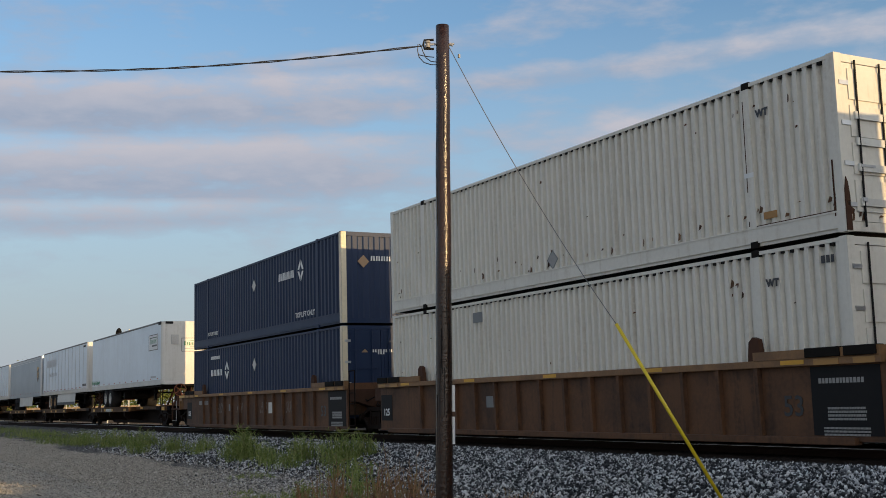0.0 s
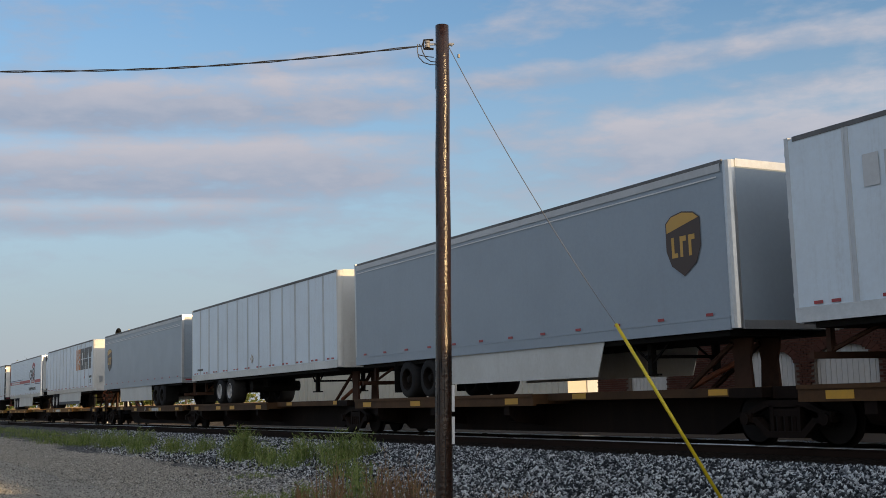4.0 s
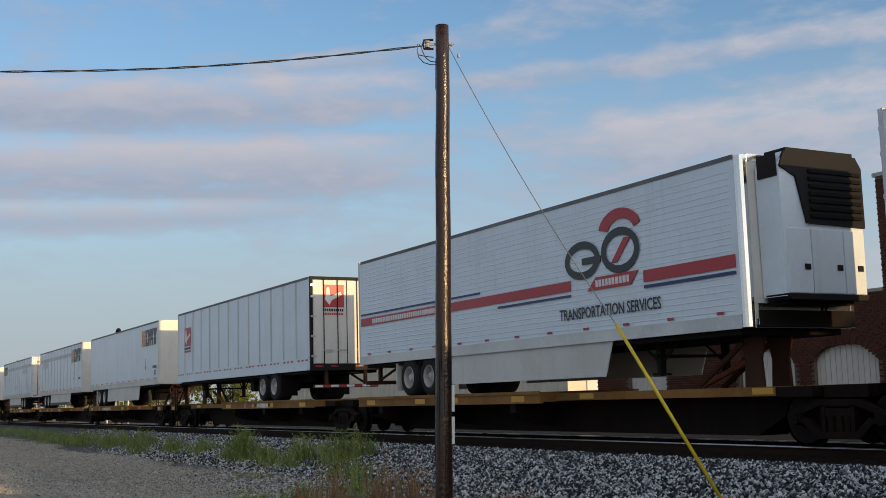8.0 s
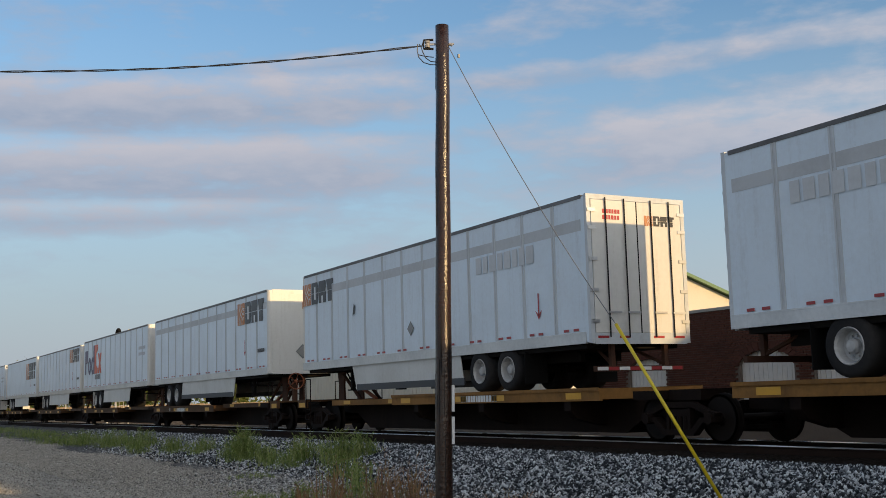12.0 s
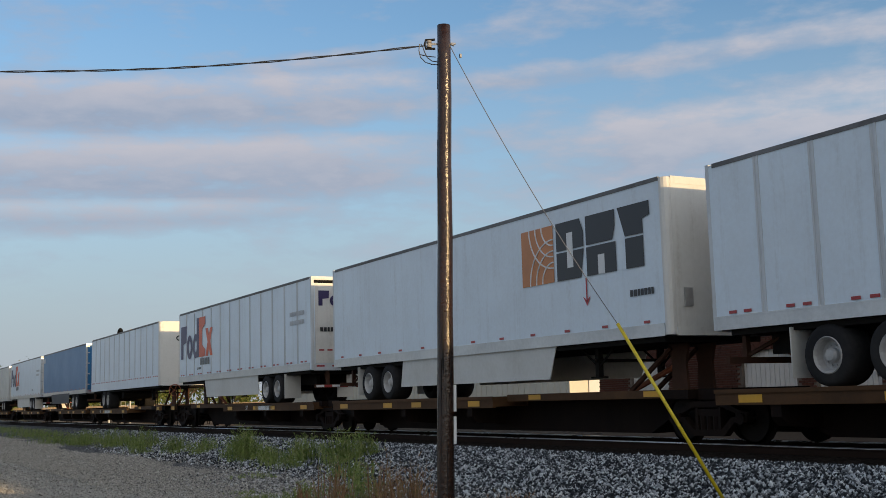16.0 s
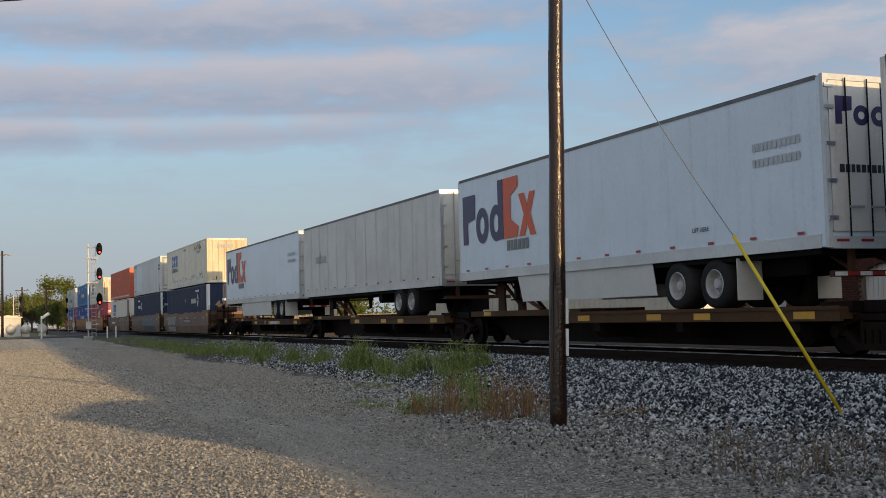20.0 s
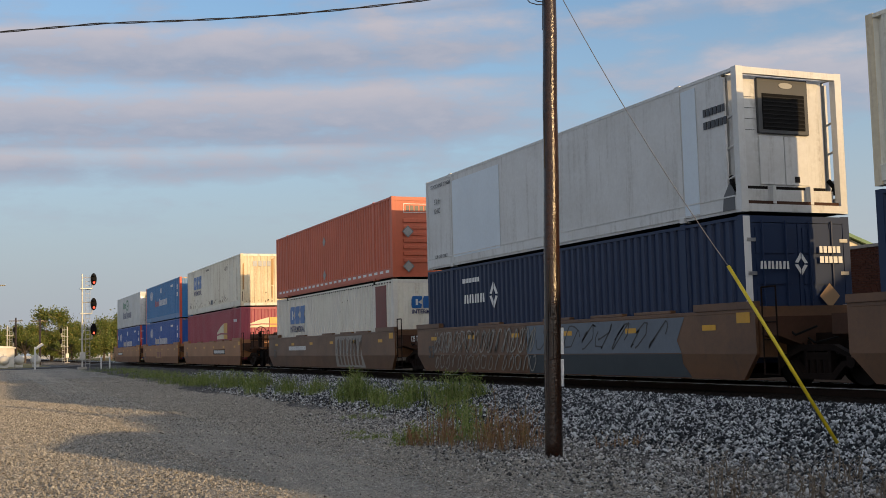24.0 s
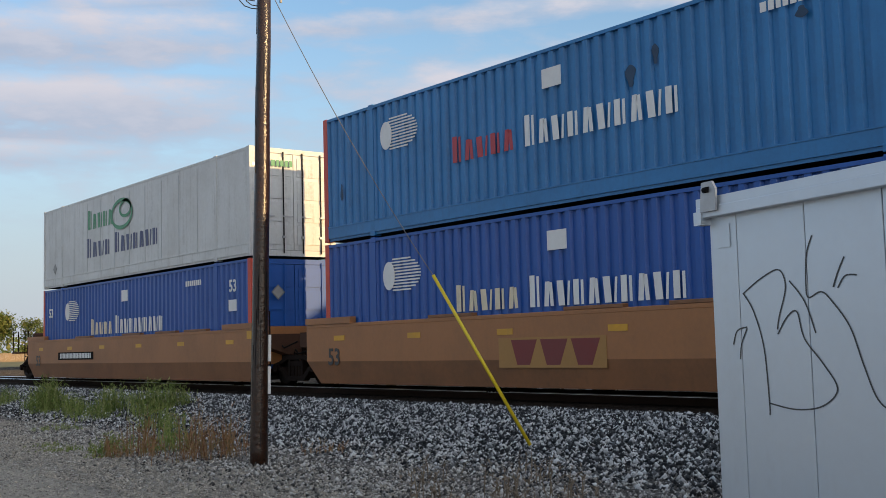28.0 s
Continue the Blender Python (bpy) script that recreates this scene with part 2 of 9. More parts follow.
# white of the van sides, blue-tinted for the sky they reflect
SKY_TINTED_WHITE = (0.66, 0.75, 0.825)
M = {
    "white": surface("sky_tinted_white_skin", SKY_TINTED_WHITE, 0.32, dirt=0.22, dirt_colour=(0.42, 0.42, 0.41), streak=0.4, streak_colour=(0.34, 0.34, 0.33), grain=0.05),
    # the van white without the sky's blue, for noses and doors
    "nose_white": surface("white_end_paint_no_sky_tint", (0.67, 0.66, 0.62), 0.40, dirt=0.3, dirt_colour=(0.50, 0.48, 0.42), streak=0.5, streak_colour=(0.36, 0.33, 0.27), grain=0.06, spec=0.3),
    "side_rib": surface("soiled_white_post", (0.56, 0.595, 0.62), 0.4, dirt=0.4, dirt_colour=(0.36, 0.36, 0.35), streak=0.6, streak_colour=(0.28, 0.28, 0.27)),
    "top_edge": surface("dulled_roof_rail", (0.17, 0.17, 0.17), 0.55, 0.3, dirt=0.8, dirt_colour=(0.05, 0.045, 0.04), scale=0.6),
    "white_dirty": surface("dulled_white_skin", (0.62, 0.62, 0.58), 0.42, dirt=0.35, dirt_colour=(0.32, 0.30, 0.26), streak=0.4, streak_colour=(0.26, 0.23, 0.19)),
    "grey_skin": surface("grey_trailer_skin", (0.28, 0.335, 0.39), 0.36, dirt=0.25, dirt_colour=(0.2, 0.23, 0.26), streak=0.15, streak_colour=(0.2, 0.2, 0.2)),
    "band": surface("faded_grey_band", (0.50, 0.52, 0.53), 0.45, dirt=0.2),
    "ghost": surface("ghost_lettering", (0.57, 0.59, 0.60), 0.45, dirt=0.2),
    "ghost_dark": surface("thin_grey_lettering", (0.42, 0.44, 0.46), 0.45, dirt=0.3, dirt_colour=(0.6, 0.6, 0.6)),
    "ochre_film": surface("ochre_square", (0.36, 0.19, 0.05), 0.5, dirt=0.4, dirt_colour=(0.25, 0.13, 0.04)),
    "blue_skin": surface("blue_trailer_skin", (0.028, 0.155, 0.34), 0.36, spec=0.35, dirt=0.2, dirt_colour=(0.07, 0.13, 0.22), streak=0.2, streak_colour=(0.09, 0.14, 0.2)),
    "alu": surface("aluminium", (0.56, 0.57, 0.58), 0.34, 0.85, dirt=0.35, dirt_colour=(0.25, 0.25, 0.25), grain=0.15),
    "chrome": surface("polished_steel", (0.72, 0.72, 0.72), 0.16, 1.0, dirt=0.1),
    "galv": surface("galvanised_steel", (0.46, 0.47, 0.48), 0.5, 0.6, dirt=0.3),
    "black": surface("black_paint", (0.014, 0.014, 0.015), 0.55, dirt=0.3, dirt_colour=(0.035, 0.032, 0.028), spec=0.1),
    "gasket": surface("black_rubber", (0.010, 0.010, 0.010), 0.75, spec=0.06),
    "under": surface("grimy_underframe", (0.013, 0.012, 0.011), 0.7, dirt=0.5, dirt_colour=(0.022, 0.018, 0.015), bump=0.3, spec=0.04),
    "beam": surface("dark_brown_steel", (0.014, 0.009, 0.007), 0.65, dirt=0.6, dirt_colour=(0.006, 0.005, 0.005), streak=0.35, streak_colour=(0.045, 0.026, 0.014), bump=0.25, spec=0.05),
    "deck": surface("brown_platform_steel", (0.10, 0.052, 0.024), 0.6, dirt=0.65, dirt_colour=(0.035, 0.024, 0.016), streak=0.3, streak_colour=(0.06, 0.035, 0.02), bump=0.25, tint=0.5, spec=0.1),
    "deck_ochre": surface("ochre_platform_steel", (0.27, 0.135, 0.04), 0.6, dirt=0.6, dirt_colour=(0.06, 0.036, 0.02), streak=0.4, streak_colour=(0.08, 0.045, 0.02), bump=0.25, spec=0.1),
    "hitch": surface("rusty_hitch_steel", (0.075, 0.038, 0.025), 0.7, dirt=0.5, dirt_colour=(0.022, 0.017, 0.013), bump=0.3, spec=0.08),
    "orange_rust": surface("orange_rusty_iron", (0.28, 0.075, 0.025), 0.7, dirt=0.3),
    "well_old": surface("old_brown_well_paint", (0.130, 0.064, 0.032), 0.6, dirt=0.9, dirt_colour=(0.040, 0.027, 0.021), streak=1.0, streak_colour=(0.024, 0.018, 0.014), bump=0.2, scale=1.1, spec=0.2),
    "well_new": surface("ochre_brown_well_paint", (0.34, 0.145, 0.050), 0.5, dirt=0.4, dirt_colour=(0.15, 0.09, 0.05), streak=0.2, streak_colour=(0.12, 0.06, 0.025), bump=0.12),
    "well_mid": surface("grimy_brown_well_paint", (0.145, 0.070, 0.032), 0.48, dirt=0.7, dirt_colour=(0.055, 0.033, 0.022), streak=0.6, streak_colour=(0.06, 0.04, 0.03), bump=0.15, spec=0.5),
    "chord": surface("rubbed_ochre_chord", (0.235, 0.122, 0.045), 0.6, dirt=0.8, dirt_colour=(0.10, 0.055, 0.03), streak=0.4, streak_colour=(0.06, 0.04, 0.025), bump=0.2, scale=2.0),
    # darker ochre brown, for the sloping lower sides and the guide pads
    "well_low": surface("darker_ochre_well_paint", (0.235, 0.100, 0.038), 0.55, dirt=0.5, dirt_colour=(0.085, 0.05, 0.028), streak=0.25, streak_colour=(0.07, 0.04, 0.02), bump=0.15),
    "yellow": surface("yellow_reflective_patch", (0.62, 0.32, 0.015), 0.4, dirt=0.45, dirt_colour=(0.30, 0.17, 0.04)),
    "red_mark": surface("red_reflector", (0.33, 0.025, 0.03), 0.35, dirt=0.2),
    "tyre": surface("tyre_rubber", (0.018, 0.018, 0.019), 0.8, dirt=0.5, dirt_colour=(0.06, 0.055, 0.05), bump=0.2, spec=0.12),
    "rim": surface("white_painted_rim", (0.46, 0.46, 0.45), 0.4, dirt=0.6, dirt_colour=(0.15, 0.12, 0.10)),
    "rim_rust": surface("rusty_rim", (0.30, 0.19, 0.09), 0.55, dirt=0.5, dirt_colour=(0.12, 0.07, 0.04)),
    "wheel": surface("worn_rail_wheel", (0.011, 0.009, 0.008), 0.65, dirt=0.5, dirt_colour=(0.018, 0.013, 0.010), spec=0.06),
    "skirt": surface("pale_skirt", (0.60, 0.60, 0.57), 0.45, dirt=0.35, dirt_colour=(0.36, 0.33, 0.27), streak=0.25, streak_colour=(0.3, 0.26, 0.2)),
    "dark_strip": surface("dark_skirt_edge", (0.05, 0.055, 0.06), 0.6, dirt=0.3),
    "box_white": surface("white_container_paint", (0.69, 0.67, 0.60), 0.5, dirt=0.25, dirt_colour=(0.48, 0.46, 0.40), streak=0.55, streak_colour=(0.34, 0.26, 0.17), grain=0.1, spec=0.25),
    "box_cream": surface("cream_container_paint", (0.78, 0.76, 0.66), 0.55, dirt=0.35, dirt_colour=(0.53, 0.49, 0.39), streak=0.9, streak_colour=(0.24, 0.14, 0.07), grain=0.1, spec=0.25),
    "box_stained": surface("rust_stained_cream_paint", (0.70, 0.61, 0.43), 0.6, dirt=0.45, dirt_colour=(0.44, 0.30, 0.15), streak=0.9, streak_colour=(0.20, 0.10, 0.045), grain=0.15),
    "scab": pieces("rust_scab", ((0.03, 0.022, 0.018), (0.12, 0.05, 0.022), (0.05, 0.03, 0.02), (0.22, 0.12, 0.06))),
    "box_navy": surface("navy_container_paint", (0.011, 0.026, 0.070), 0.5, dirt=0.3, dirt_colour=(0.022, 0.036, 0.075), streak=0.25, streak_colour=(0.012, 0.018, 0.035), spec=0.3),
    "box_orange": surface("orange_container_paint", (0.53, 0.118, 0.056), 0.5, dirt=0.4, dirt_colour=(0.32, 0.085, 0.04), streak=0.35, streak_colour=(0.22, 0.06, 0.025)),
    "box_maroon": surface("maroon_container_paint", (0.31, 0.048, 0.075), 0.5, dirt=0.3, dirt_colour=(0.17, 0.045, 0.058), streak=0.3, streak_colour=(0.09, 0.02, 0.03)),
    "box_sky": surface("light_blue_container_paint", (0.024, 0.175, 0.42), 0.42, dirt=0.6, dirt_colour=(0.018, 0.105, 0.25), streak=0.4, streak_colour=(0.022, 0.065, 0.13)),
    "box_blue": surface("royal_blue_container_paint", (0.009, 0.080, 0.34), 0.42, dirt=0.3, dirt_colour=(0.015, 0.065, 0.21), streak=0.25, streak_colour=(0.01, 0.03, 0.13)),
    "post_red": surface("red_corner_post", (0.55, 0.065, 0.035), 0.5, dirt=0.3, streak=0.3),
    "post_cream": surface("cream_corner_post", (0.70, 0.62, 0.45), 0.5, dirt=0.2, streak=0.3),
    "panel_red": surface("dull_red_door_panel", (0.17, 0.035, 0.025), 0.55, dirt=0.4, streak=0.3),
    "reefer": surface("pale_reefer_panel", (0.60, 0.61, 0.60), 0.40, dirt=0.5, dirt_colour=(0.40, 0.39, 0.36), streak=0.7, streak_colour=(0.20, 0.18, 0.15), spec=0.35),
    "pale_blue": surface("pale_patch", (0.60, 0.68, 0.74), 0.4, dirt=0.1),
    "purple": surface("deep_violet_film", (0.028, 0.018, 0.085), 0.4),
    "orange": surface("orange_film", (0.62, 0.085, 0.015), 0.4),
    "amber": surface("faded_amber_film", (0.52, 0.21, 0.075), 0.45, dirt=0.2),
    "ink": surface("near_black_film", (0.02, 0.022, 0.026), 0.4, dirt=0.1),
    "ink_faded": surface("weathered_dark_film", (0.34, 0.36, 0.38), 0.5, dirt=0.6, dirt_colour=(0.62, 0.63, 0.63)),
    "brown_film": surface("brown_film", (0.045, 0.022, 0.012), 0.4),
    "gold_film": surface("gold_film", (0.52, 0.30, 0.05), 0.4),
    "red_film": surface("red_film", (0.40, 0.03, 0.04), 0.4, dirt=0.1),
    "dark_red": surface("dark_red_film", (0.17, 0.022, 0.02), 0.45, dirt=0.2),
    "blue_film": surface("bright_blue_film", (0.008, 0.115, 0.36), 0.4, dirt=0.15),
    "green_film": surface("green_film", (0.03, 0.22, 0.09), 0.4),
    "navy_film": surface("navy_film", (0.02, 0.03, 0.12), 0.4),
    "white_film": surface("white_film", (0.70, 0.71, 0.70), 0.45, dirt=0.2, dirt_colour=(0.4, 0.4, 0.38)),
    "dull_plate": surface("dull_grey_plate", (0.30, 0.30, 0.29), 0.5, dirt=0.5, dirt_colour=(0.16, 0.15, 0.13)),
    "tan_film": surface("tan_placard", (0.34, 0.22, 0.12), 0.5, dirt=0.2),
    "grey_film": surface("grey_film", (0.17, 0.18, 0.18), 0.5, dirt=0.2),
    "graffiti": surface("sprayed_white_paint", (0.42, 0.41, 0.38), 0.6, dirt=0.4),
    "graffiti_blue": surface("sprayed_slate_paint", (0.13, 0.155, 0.185), 0.6, dirt=0.4, dirt_colour=(0.085, 0.095, 0.11)),
    "graffiti_slate": surface("sprayed_dark_slate_paint", (0.045, 0.055, 0.062), 0.6, dirt=0.4, dirt_colour=(0.03, 0.035, 0.04)),
    "scorch": surface("smoked_blue_paint", (0.022, 0.06, 0.12), 0.6, dirt=0.6, dirt_colour=(0.014, 0.03, 0.055)),
    "graffiti_pale": surface("sprayed_pale_grey_paint", (0.30, 0.28, 0.245), 0.6, dirt=0.5, dirt_colour=(0.15, 0.12, 0.09)),
    "pole": surface("creosoted_pole_wood", (0.032, 0.013, 0.006), 0.20, dirt=0.8, dirt_colour=(0.010, 0.007, 0.005), streak=0.9, streak_colour=(0.006, 0.005, 0.004), bump=1.0, bump_scale=20.0, grain=0.5, spec=0.5),
    "wire": surface("black_cable", (0.015, 0.015, 0.016), 0.5),
    "strand": surface("weathered_steel_strand", (0.15, 0.155, 0.165), 0.45, 0.5),
    "yellow_guard": surface("yellow_plastic_guard", (0.66, 0.50, 0.015), 0.42, dirt=0.2, dirt_colour=(0.4, 0.3, 0.05)),
    "porcelain": surface("grey_insulator", (0.30, 0.29, 0.28), 0.35, dirt=0.4),
    "rail_side": surface("rusty_rail_side", (0.026, 0.016, 0.012), 0.75, dirt=0.5, dirt_colour=(0.013, 0.011, 0.009), bump=0.2, spec=0.05),
    "rail_head": surface("polished_rail_head", (0.78, 0.79, 0.80), 0.28, 1.0),
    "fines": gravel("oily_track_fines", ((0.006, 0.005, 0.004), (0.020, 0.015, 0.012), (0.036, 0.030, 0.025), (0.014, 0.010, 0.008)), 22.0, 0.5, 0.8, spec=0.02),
    # ground beyond the track, made dark to stand for shade under the train
    "far_shade": gravel("shade_dark_ground", ((0.02, 0.018, 0.016), (0.07, 0.06, 0.05), (0.12, 0.11, 0.10), (0.05, 0.045, 0.035)), 9.0, 0.5, 0.6, spec=0.03),
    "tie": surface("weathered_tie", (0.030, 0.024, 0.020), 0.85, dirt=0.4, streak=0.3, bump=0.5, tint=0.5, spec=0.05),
    "brick": surface("dark_red_brick", (0.095, 0.040, 0.028), 0.85, dirt=0.5, dirt_colour=(0.07, 0.04, 0.034), bump=0.6, tint=0.7, scale=0.6, spec=0.1),
    "mortar": surface("grey_mortar", (0.15, 0.125, 0.105), 0.9, dirt=0.4, bump=0.5, spec=0.1),
    "cream_metal": surface("cream_metal_siding", (0.60, 0.55, 0.44), 0.5, dirt=0.1),
    "green_roof": surface("green_metal_roof", (0.105, 0.19, 0.085), 0.45, dirt=0.15),
    "white_panel": surface("white_infill_panel", (0.62, 0.61, 0.58), 0.5, dirt=0.3, dirt_colour=(0.4, 0.38, 0.33), streak=0.2),
    "house_white": surface("silver_painted_steel", (0.58, 0.64, 0.70), 0.40, 0.6, dirt=0.25, dirt_colour=(0.55, 0.56, 0.57), streak=0.15, streak_colour=(0.4, 0.41, 0.42), grain=0.03),
    "seam": surface("dark_seam", (0.10, 0.105, 0.11), 0.6),
    "soil": gravel("pale_gravel", ((0.075, 0.071, 0.064), (0.47, 0.455, 0.415), (0.80, 0.79, 0.75), (0.60, 0.565, 0.49)), 26.0, 0.45, 1.0, tracks=True),
    # the bed is near black to paint in the shade between stones
    "ballast_bed": gravel("ballast_bed", ((0.014, 0.014, 0.014), (0.07, 0.07, 0.07), (0.22, 0.22, 0.22), (0.06, 0.055, 0.05)), 15.0, 0.3, 1.0),
    # near-black stones among the pale ones stand for shaded gaps
    "stone": pieces("crushed_limestone", ((0.016, 0.018, 0.021), (0.50, 0.52, 0.53), (0.05, 0.055, 0.06), (0.022, 0.025, 0.029), (0.66, 0.69, 0.70), (0.12, 0.13, 0.14), (0.34, 0.355, 0.365), (0.03, 0.034, 0.038), (0.03, 0.034, 0.038)), spec=0.15, distinct=True),
    "coarse": pieces("coarse_pale_gravel", ((0.05, 0.05, 0.05), (0.44, 0.44, 0.42), (0.10, 0.10, 0.095), (0.24, 0.235, 0.225), (0.58, 0.58, 0.56), (0.16, 0.155, 0.15), (0.16, 0.155, 0.15)), spec=0.15, distinct=True),
    "pebble": pieces("small_gravel", ((0.07, 0.066, 0.060), (0.36, 0.335, 0.285), (0.15, 0.142, 0.125), (0.42, 0.39, 0.335), (0.24, 0.225, 0.195), (0.52, 0.49, 0.43)), spec=0.15),
    "grass": leafy("green_weed_leaf", ((0.09, 0.145, 0.03), (0.165, 0.235, 0.05), (0.25, 0.31, 0.085), (0.36, 0.36, 0.15))),
    "dry": leafy("dry_red_weed", ((0.17, 0.085, 0.045), (0.28, 0.145, 0.07), (0.36, 0.22, 0.11), (0.22, 0.19, 0.075), (0.34, 0.15, 0.07))),
    "twig": leafy("dead_stalk", ((0.16, 0.125, 0.09), (0.26, 0.21, 0.155))),
    "flower": leafy("white_flower", ((0.6, 0.6, 0.55), (0.5, 0.5, 0.3))),
    "leaf": leafy("tree_leaf", ((0.045, 0.075, 0.015), (0.08, 0.12, 0.024), (0.13, 0.15, 0.04), (0.19, 0.175, 0.05))),
    "bark": surface("tree_bark", (0.085, 0.065, 0.048), 0.9, dirt=0.4, bump=0.8),
    "mast": surface("silver_signal_mast", (0.52, 0.52, 0.50), 0.5, 0.3, dirt=0.2),
    "tank": surface("white_tank_paint", (0.56, 0.54, 0.49), 0.5, dirt=0.4, dirt_colour=(0.36, 0.33, 0.28)),
    "road": surface("worn_asphalt", (0.05, 0.05, 0.052), 0.85, dirt=0.4, dirt_colour=(0.09, 0.085, 0.08), bump=0.5),
    "concrete": surface("concrete", (0.36, 0.34, 0.31), 0.85, dirt=0.4, dirt_colour=(0.2, 0.19, 0.17), bump=0.4),
    "fence": surface("weathered_tan_slat", (0.26, 0.19, 0.12), 0.8, dirt=0.3),
    "far_grass": surface("dry_verge", (0.16, 0.14, 0.05), 0.95, dirt=0.5, dirt_colour=(0.09, 0.10, 0.03), scale=0.2),
}
M["red_lens"] = glowing("lit_red_lens", (1.0, 0.06, 0.03), 3.0)


# ---- building blocks ----
def bm_box(bm, x0, x1, y0, y1, z0, z1):
    v = [bm.verts.new(p) for p in ((x0, y0, z0), (x1, y0, z0), (x1, y1, z0), (x0, y1, z0), (x0, y0, z1), (x1, y0, z1), (x1, y1, z1), (x0, y1, z1))]
    for f in ((3, 2, 1, 0), (4, 5, 6, 7), (0, 1, 5, 4), (1, 2, 6, 5), (2, 3, 7, 6), (3, 0, 4, 7)):
        bm.faces.new([v[i] for i in f])
    return bm


def box(x0, x1, y0, y1, z0, z1, bevel=0.0):
    bm = bm_box(bmesh.new(), min(x0, x1), max(x0, x1), min(y0, y1), max(y0, y1), z0, z1)
    if bevel:
        bmesh.ops.bevel(bm, geom=bm.edges[:], offset=bevel, segments=2, affect="EDGES", profile=0.5)
    return bm


def boxes(*rows):
    bm = bmesh.new()
    for r in rows:
        bm_box(bm, min(r[0], r[1]), max(r[0], r[1]), min(r[2], r[3]), max(r[2], r[3]), r[4], r[5])
    return bm


def bm_prism(bm, points, origin, right, up, depth):
    """A flat outline (u, v) drawn on right and up from origin, given a thickness along right x up."""
    right, up, origin = Vector(right), Vector(up), Vector(origin)
    out = right.cross(up) * depth
    low = [bm.verts.new(origin + right * u + up * v) for u, v in points]
    high = [bm.verts.new(w.co + out) for w in low]
    count = len(points)
    bm.faces.new(high)
    bm.faces.new(low[::-1])
    for i in range(count):
        bm.faces.new((low[i], low[(i + 1) % count], high[(i + 1) % count], high[i]))
    return bm


def prism(points, origin, right, up, depth):
    bm = bm_prism(bmesh.new(), points, origin, right, up, depth)
    bmesh.ops.recalc_face_normals(bm, faces=bm.faces[:])
    return bm


def bm_tube(bm, path, radii, seg=8, caps=True):
    path = [Vector(p) for p in path]
    if not isinstance(radii, (list, tuple)):
        radii = [radii] * len(path)
    rings = []
    for i, p in enumerate(path):
        way = (path[min(i + 1, len(path) - 1)] - path[max(i - 1, 0)]).normalized()
        side = way.orthogonal().normalized() if i == 0 else (side - way * side.dot(way)).normalized()
        other = way.cross(side)
        rings.append([bm.verts.new(p + (side * math.cos(a) + other * math.sin(a)) * radii[i]) for a in (2 * math.pi * k / seg for k in range(seg))])
    for a, b in zip(rings, rings[1:]):
        for k in range(seg):
            bm.faces.new((a[k], a[(k + 1) % seg], b[(k + 1) % seg], b[k]))
    if caps:
        bm.faces.new(rings[0][::-1])
        bm.faces.new(rings[-1])
    return bm


def tube(path, radii, seg=8):
    return bm_tube(bmesh.new(), path, radii, seg)


def tubes(paths, radius, seg=6):
    bm = bmesh.new()
    for p in paths:
        bm_tube(bm, p, radius, seg)
    return bm


def lathe(profile, axis="x", seg=28, caps=True):
    """Turns (along, radius) points round an axis through the origin."""
    bm = bmesh.new()
    rings = []
    for a, r in profile:
        ring = []
        for k in range(seg):
            c, s = math.cos(2 * math.pi * k / seg) * r, math.sin(2 * math.pi * k / seg) * r
            ring.append(bm.verts.new((a, c, s) if axis == "x" else (c, a, s) if axis == "y" else (c, s, a)))
        rings.append(ring)
    for a, b in zip(rings, rings[1:]):
        for k in range(seg):
            bm.faces.new((a[k], a[(k + 1) % seg], b[(k + 1) % seg], b[k]))
    if caps:
        bm.faces.new(rings[0])
        bm.faces.new(rings[-1])
    bmesh.ops.recalc_face_normals(bm, faces=bm.faces[:])
    return bm


def mesh_of(name, bm, material, smooth=False):
    me = bpy.data.meshes.new(name)
    bm.to_mesh(me)
    bm.free()
    me.materials.append(M[material])
    if smooth:
        for p in me.polygons:
            p.use_smooth = True
    return me


def part(name, bm, material, parent, label="", smooth=False):
    """Links a bmesh, or mesh data that is already made, as one mesh object under a thing or a part."""
    me = bm if isinstance(bm, bpy.types.Mesh) else mesh_of(name, bm, material, smooth)
    ob = new(name, me)
    ob.parent = parent
    if label:
        tagged(ob, label)
    return ob


def placed(name, me, parent, x, y, z, rx=0, ry=0, rz=0):
    ob = new(name, me)
    ob.parent = parent
    ob.matrix_basis = pose(x, y, z, rx, ry, rz)
    return ob


def thing(name, label, category, group="", kind="", at=(0, 0, 0)):
    ob = new(name)
    ob.empty_display_size = 0.3
    ob.location = at
    return tagged(ob, label, category, group, kind)


def solid(name, bm, material, label, category, kind="", group="", smooth=False):
    return tagged(new(name, mesh_of(name, bm, material, smooth)), label, category, group, kind)


LETTERS = {}


def text_mesh(words, size, material, bold=0.0):
    """Flat letters in the built-in font, lying in x and y, centred."""
    key = (words, size, material, bold)
    if key not in LETTERS:
        curve = bpy.data.curves.new("lettering", "FONT")
        curve.body, curve.size, curve.align_x, curve.align_y, curve.extrude, curve.offset = words, size, "CENTER", "CENTER", 0.002, bold
        curve.resolution_u = 2
        ob = bpy.data.objects.new("lettering", curve)
        scene.collection.objects.link(ob)
        me = bpy.data.meshes.new_from_object(ob.evaluated_get(bpy.context.evaluated_depsgraph_get()))
        bpy.data.objects.remove(ob)
        me.materials.clear()
        me.materials.append(M[material])
        LETTERS[key] = me
    return LETTERS[key]


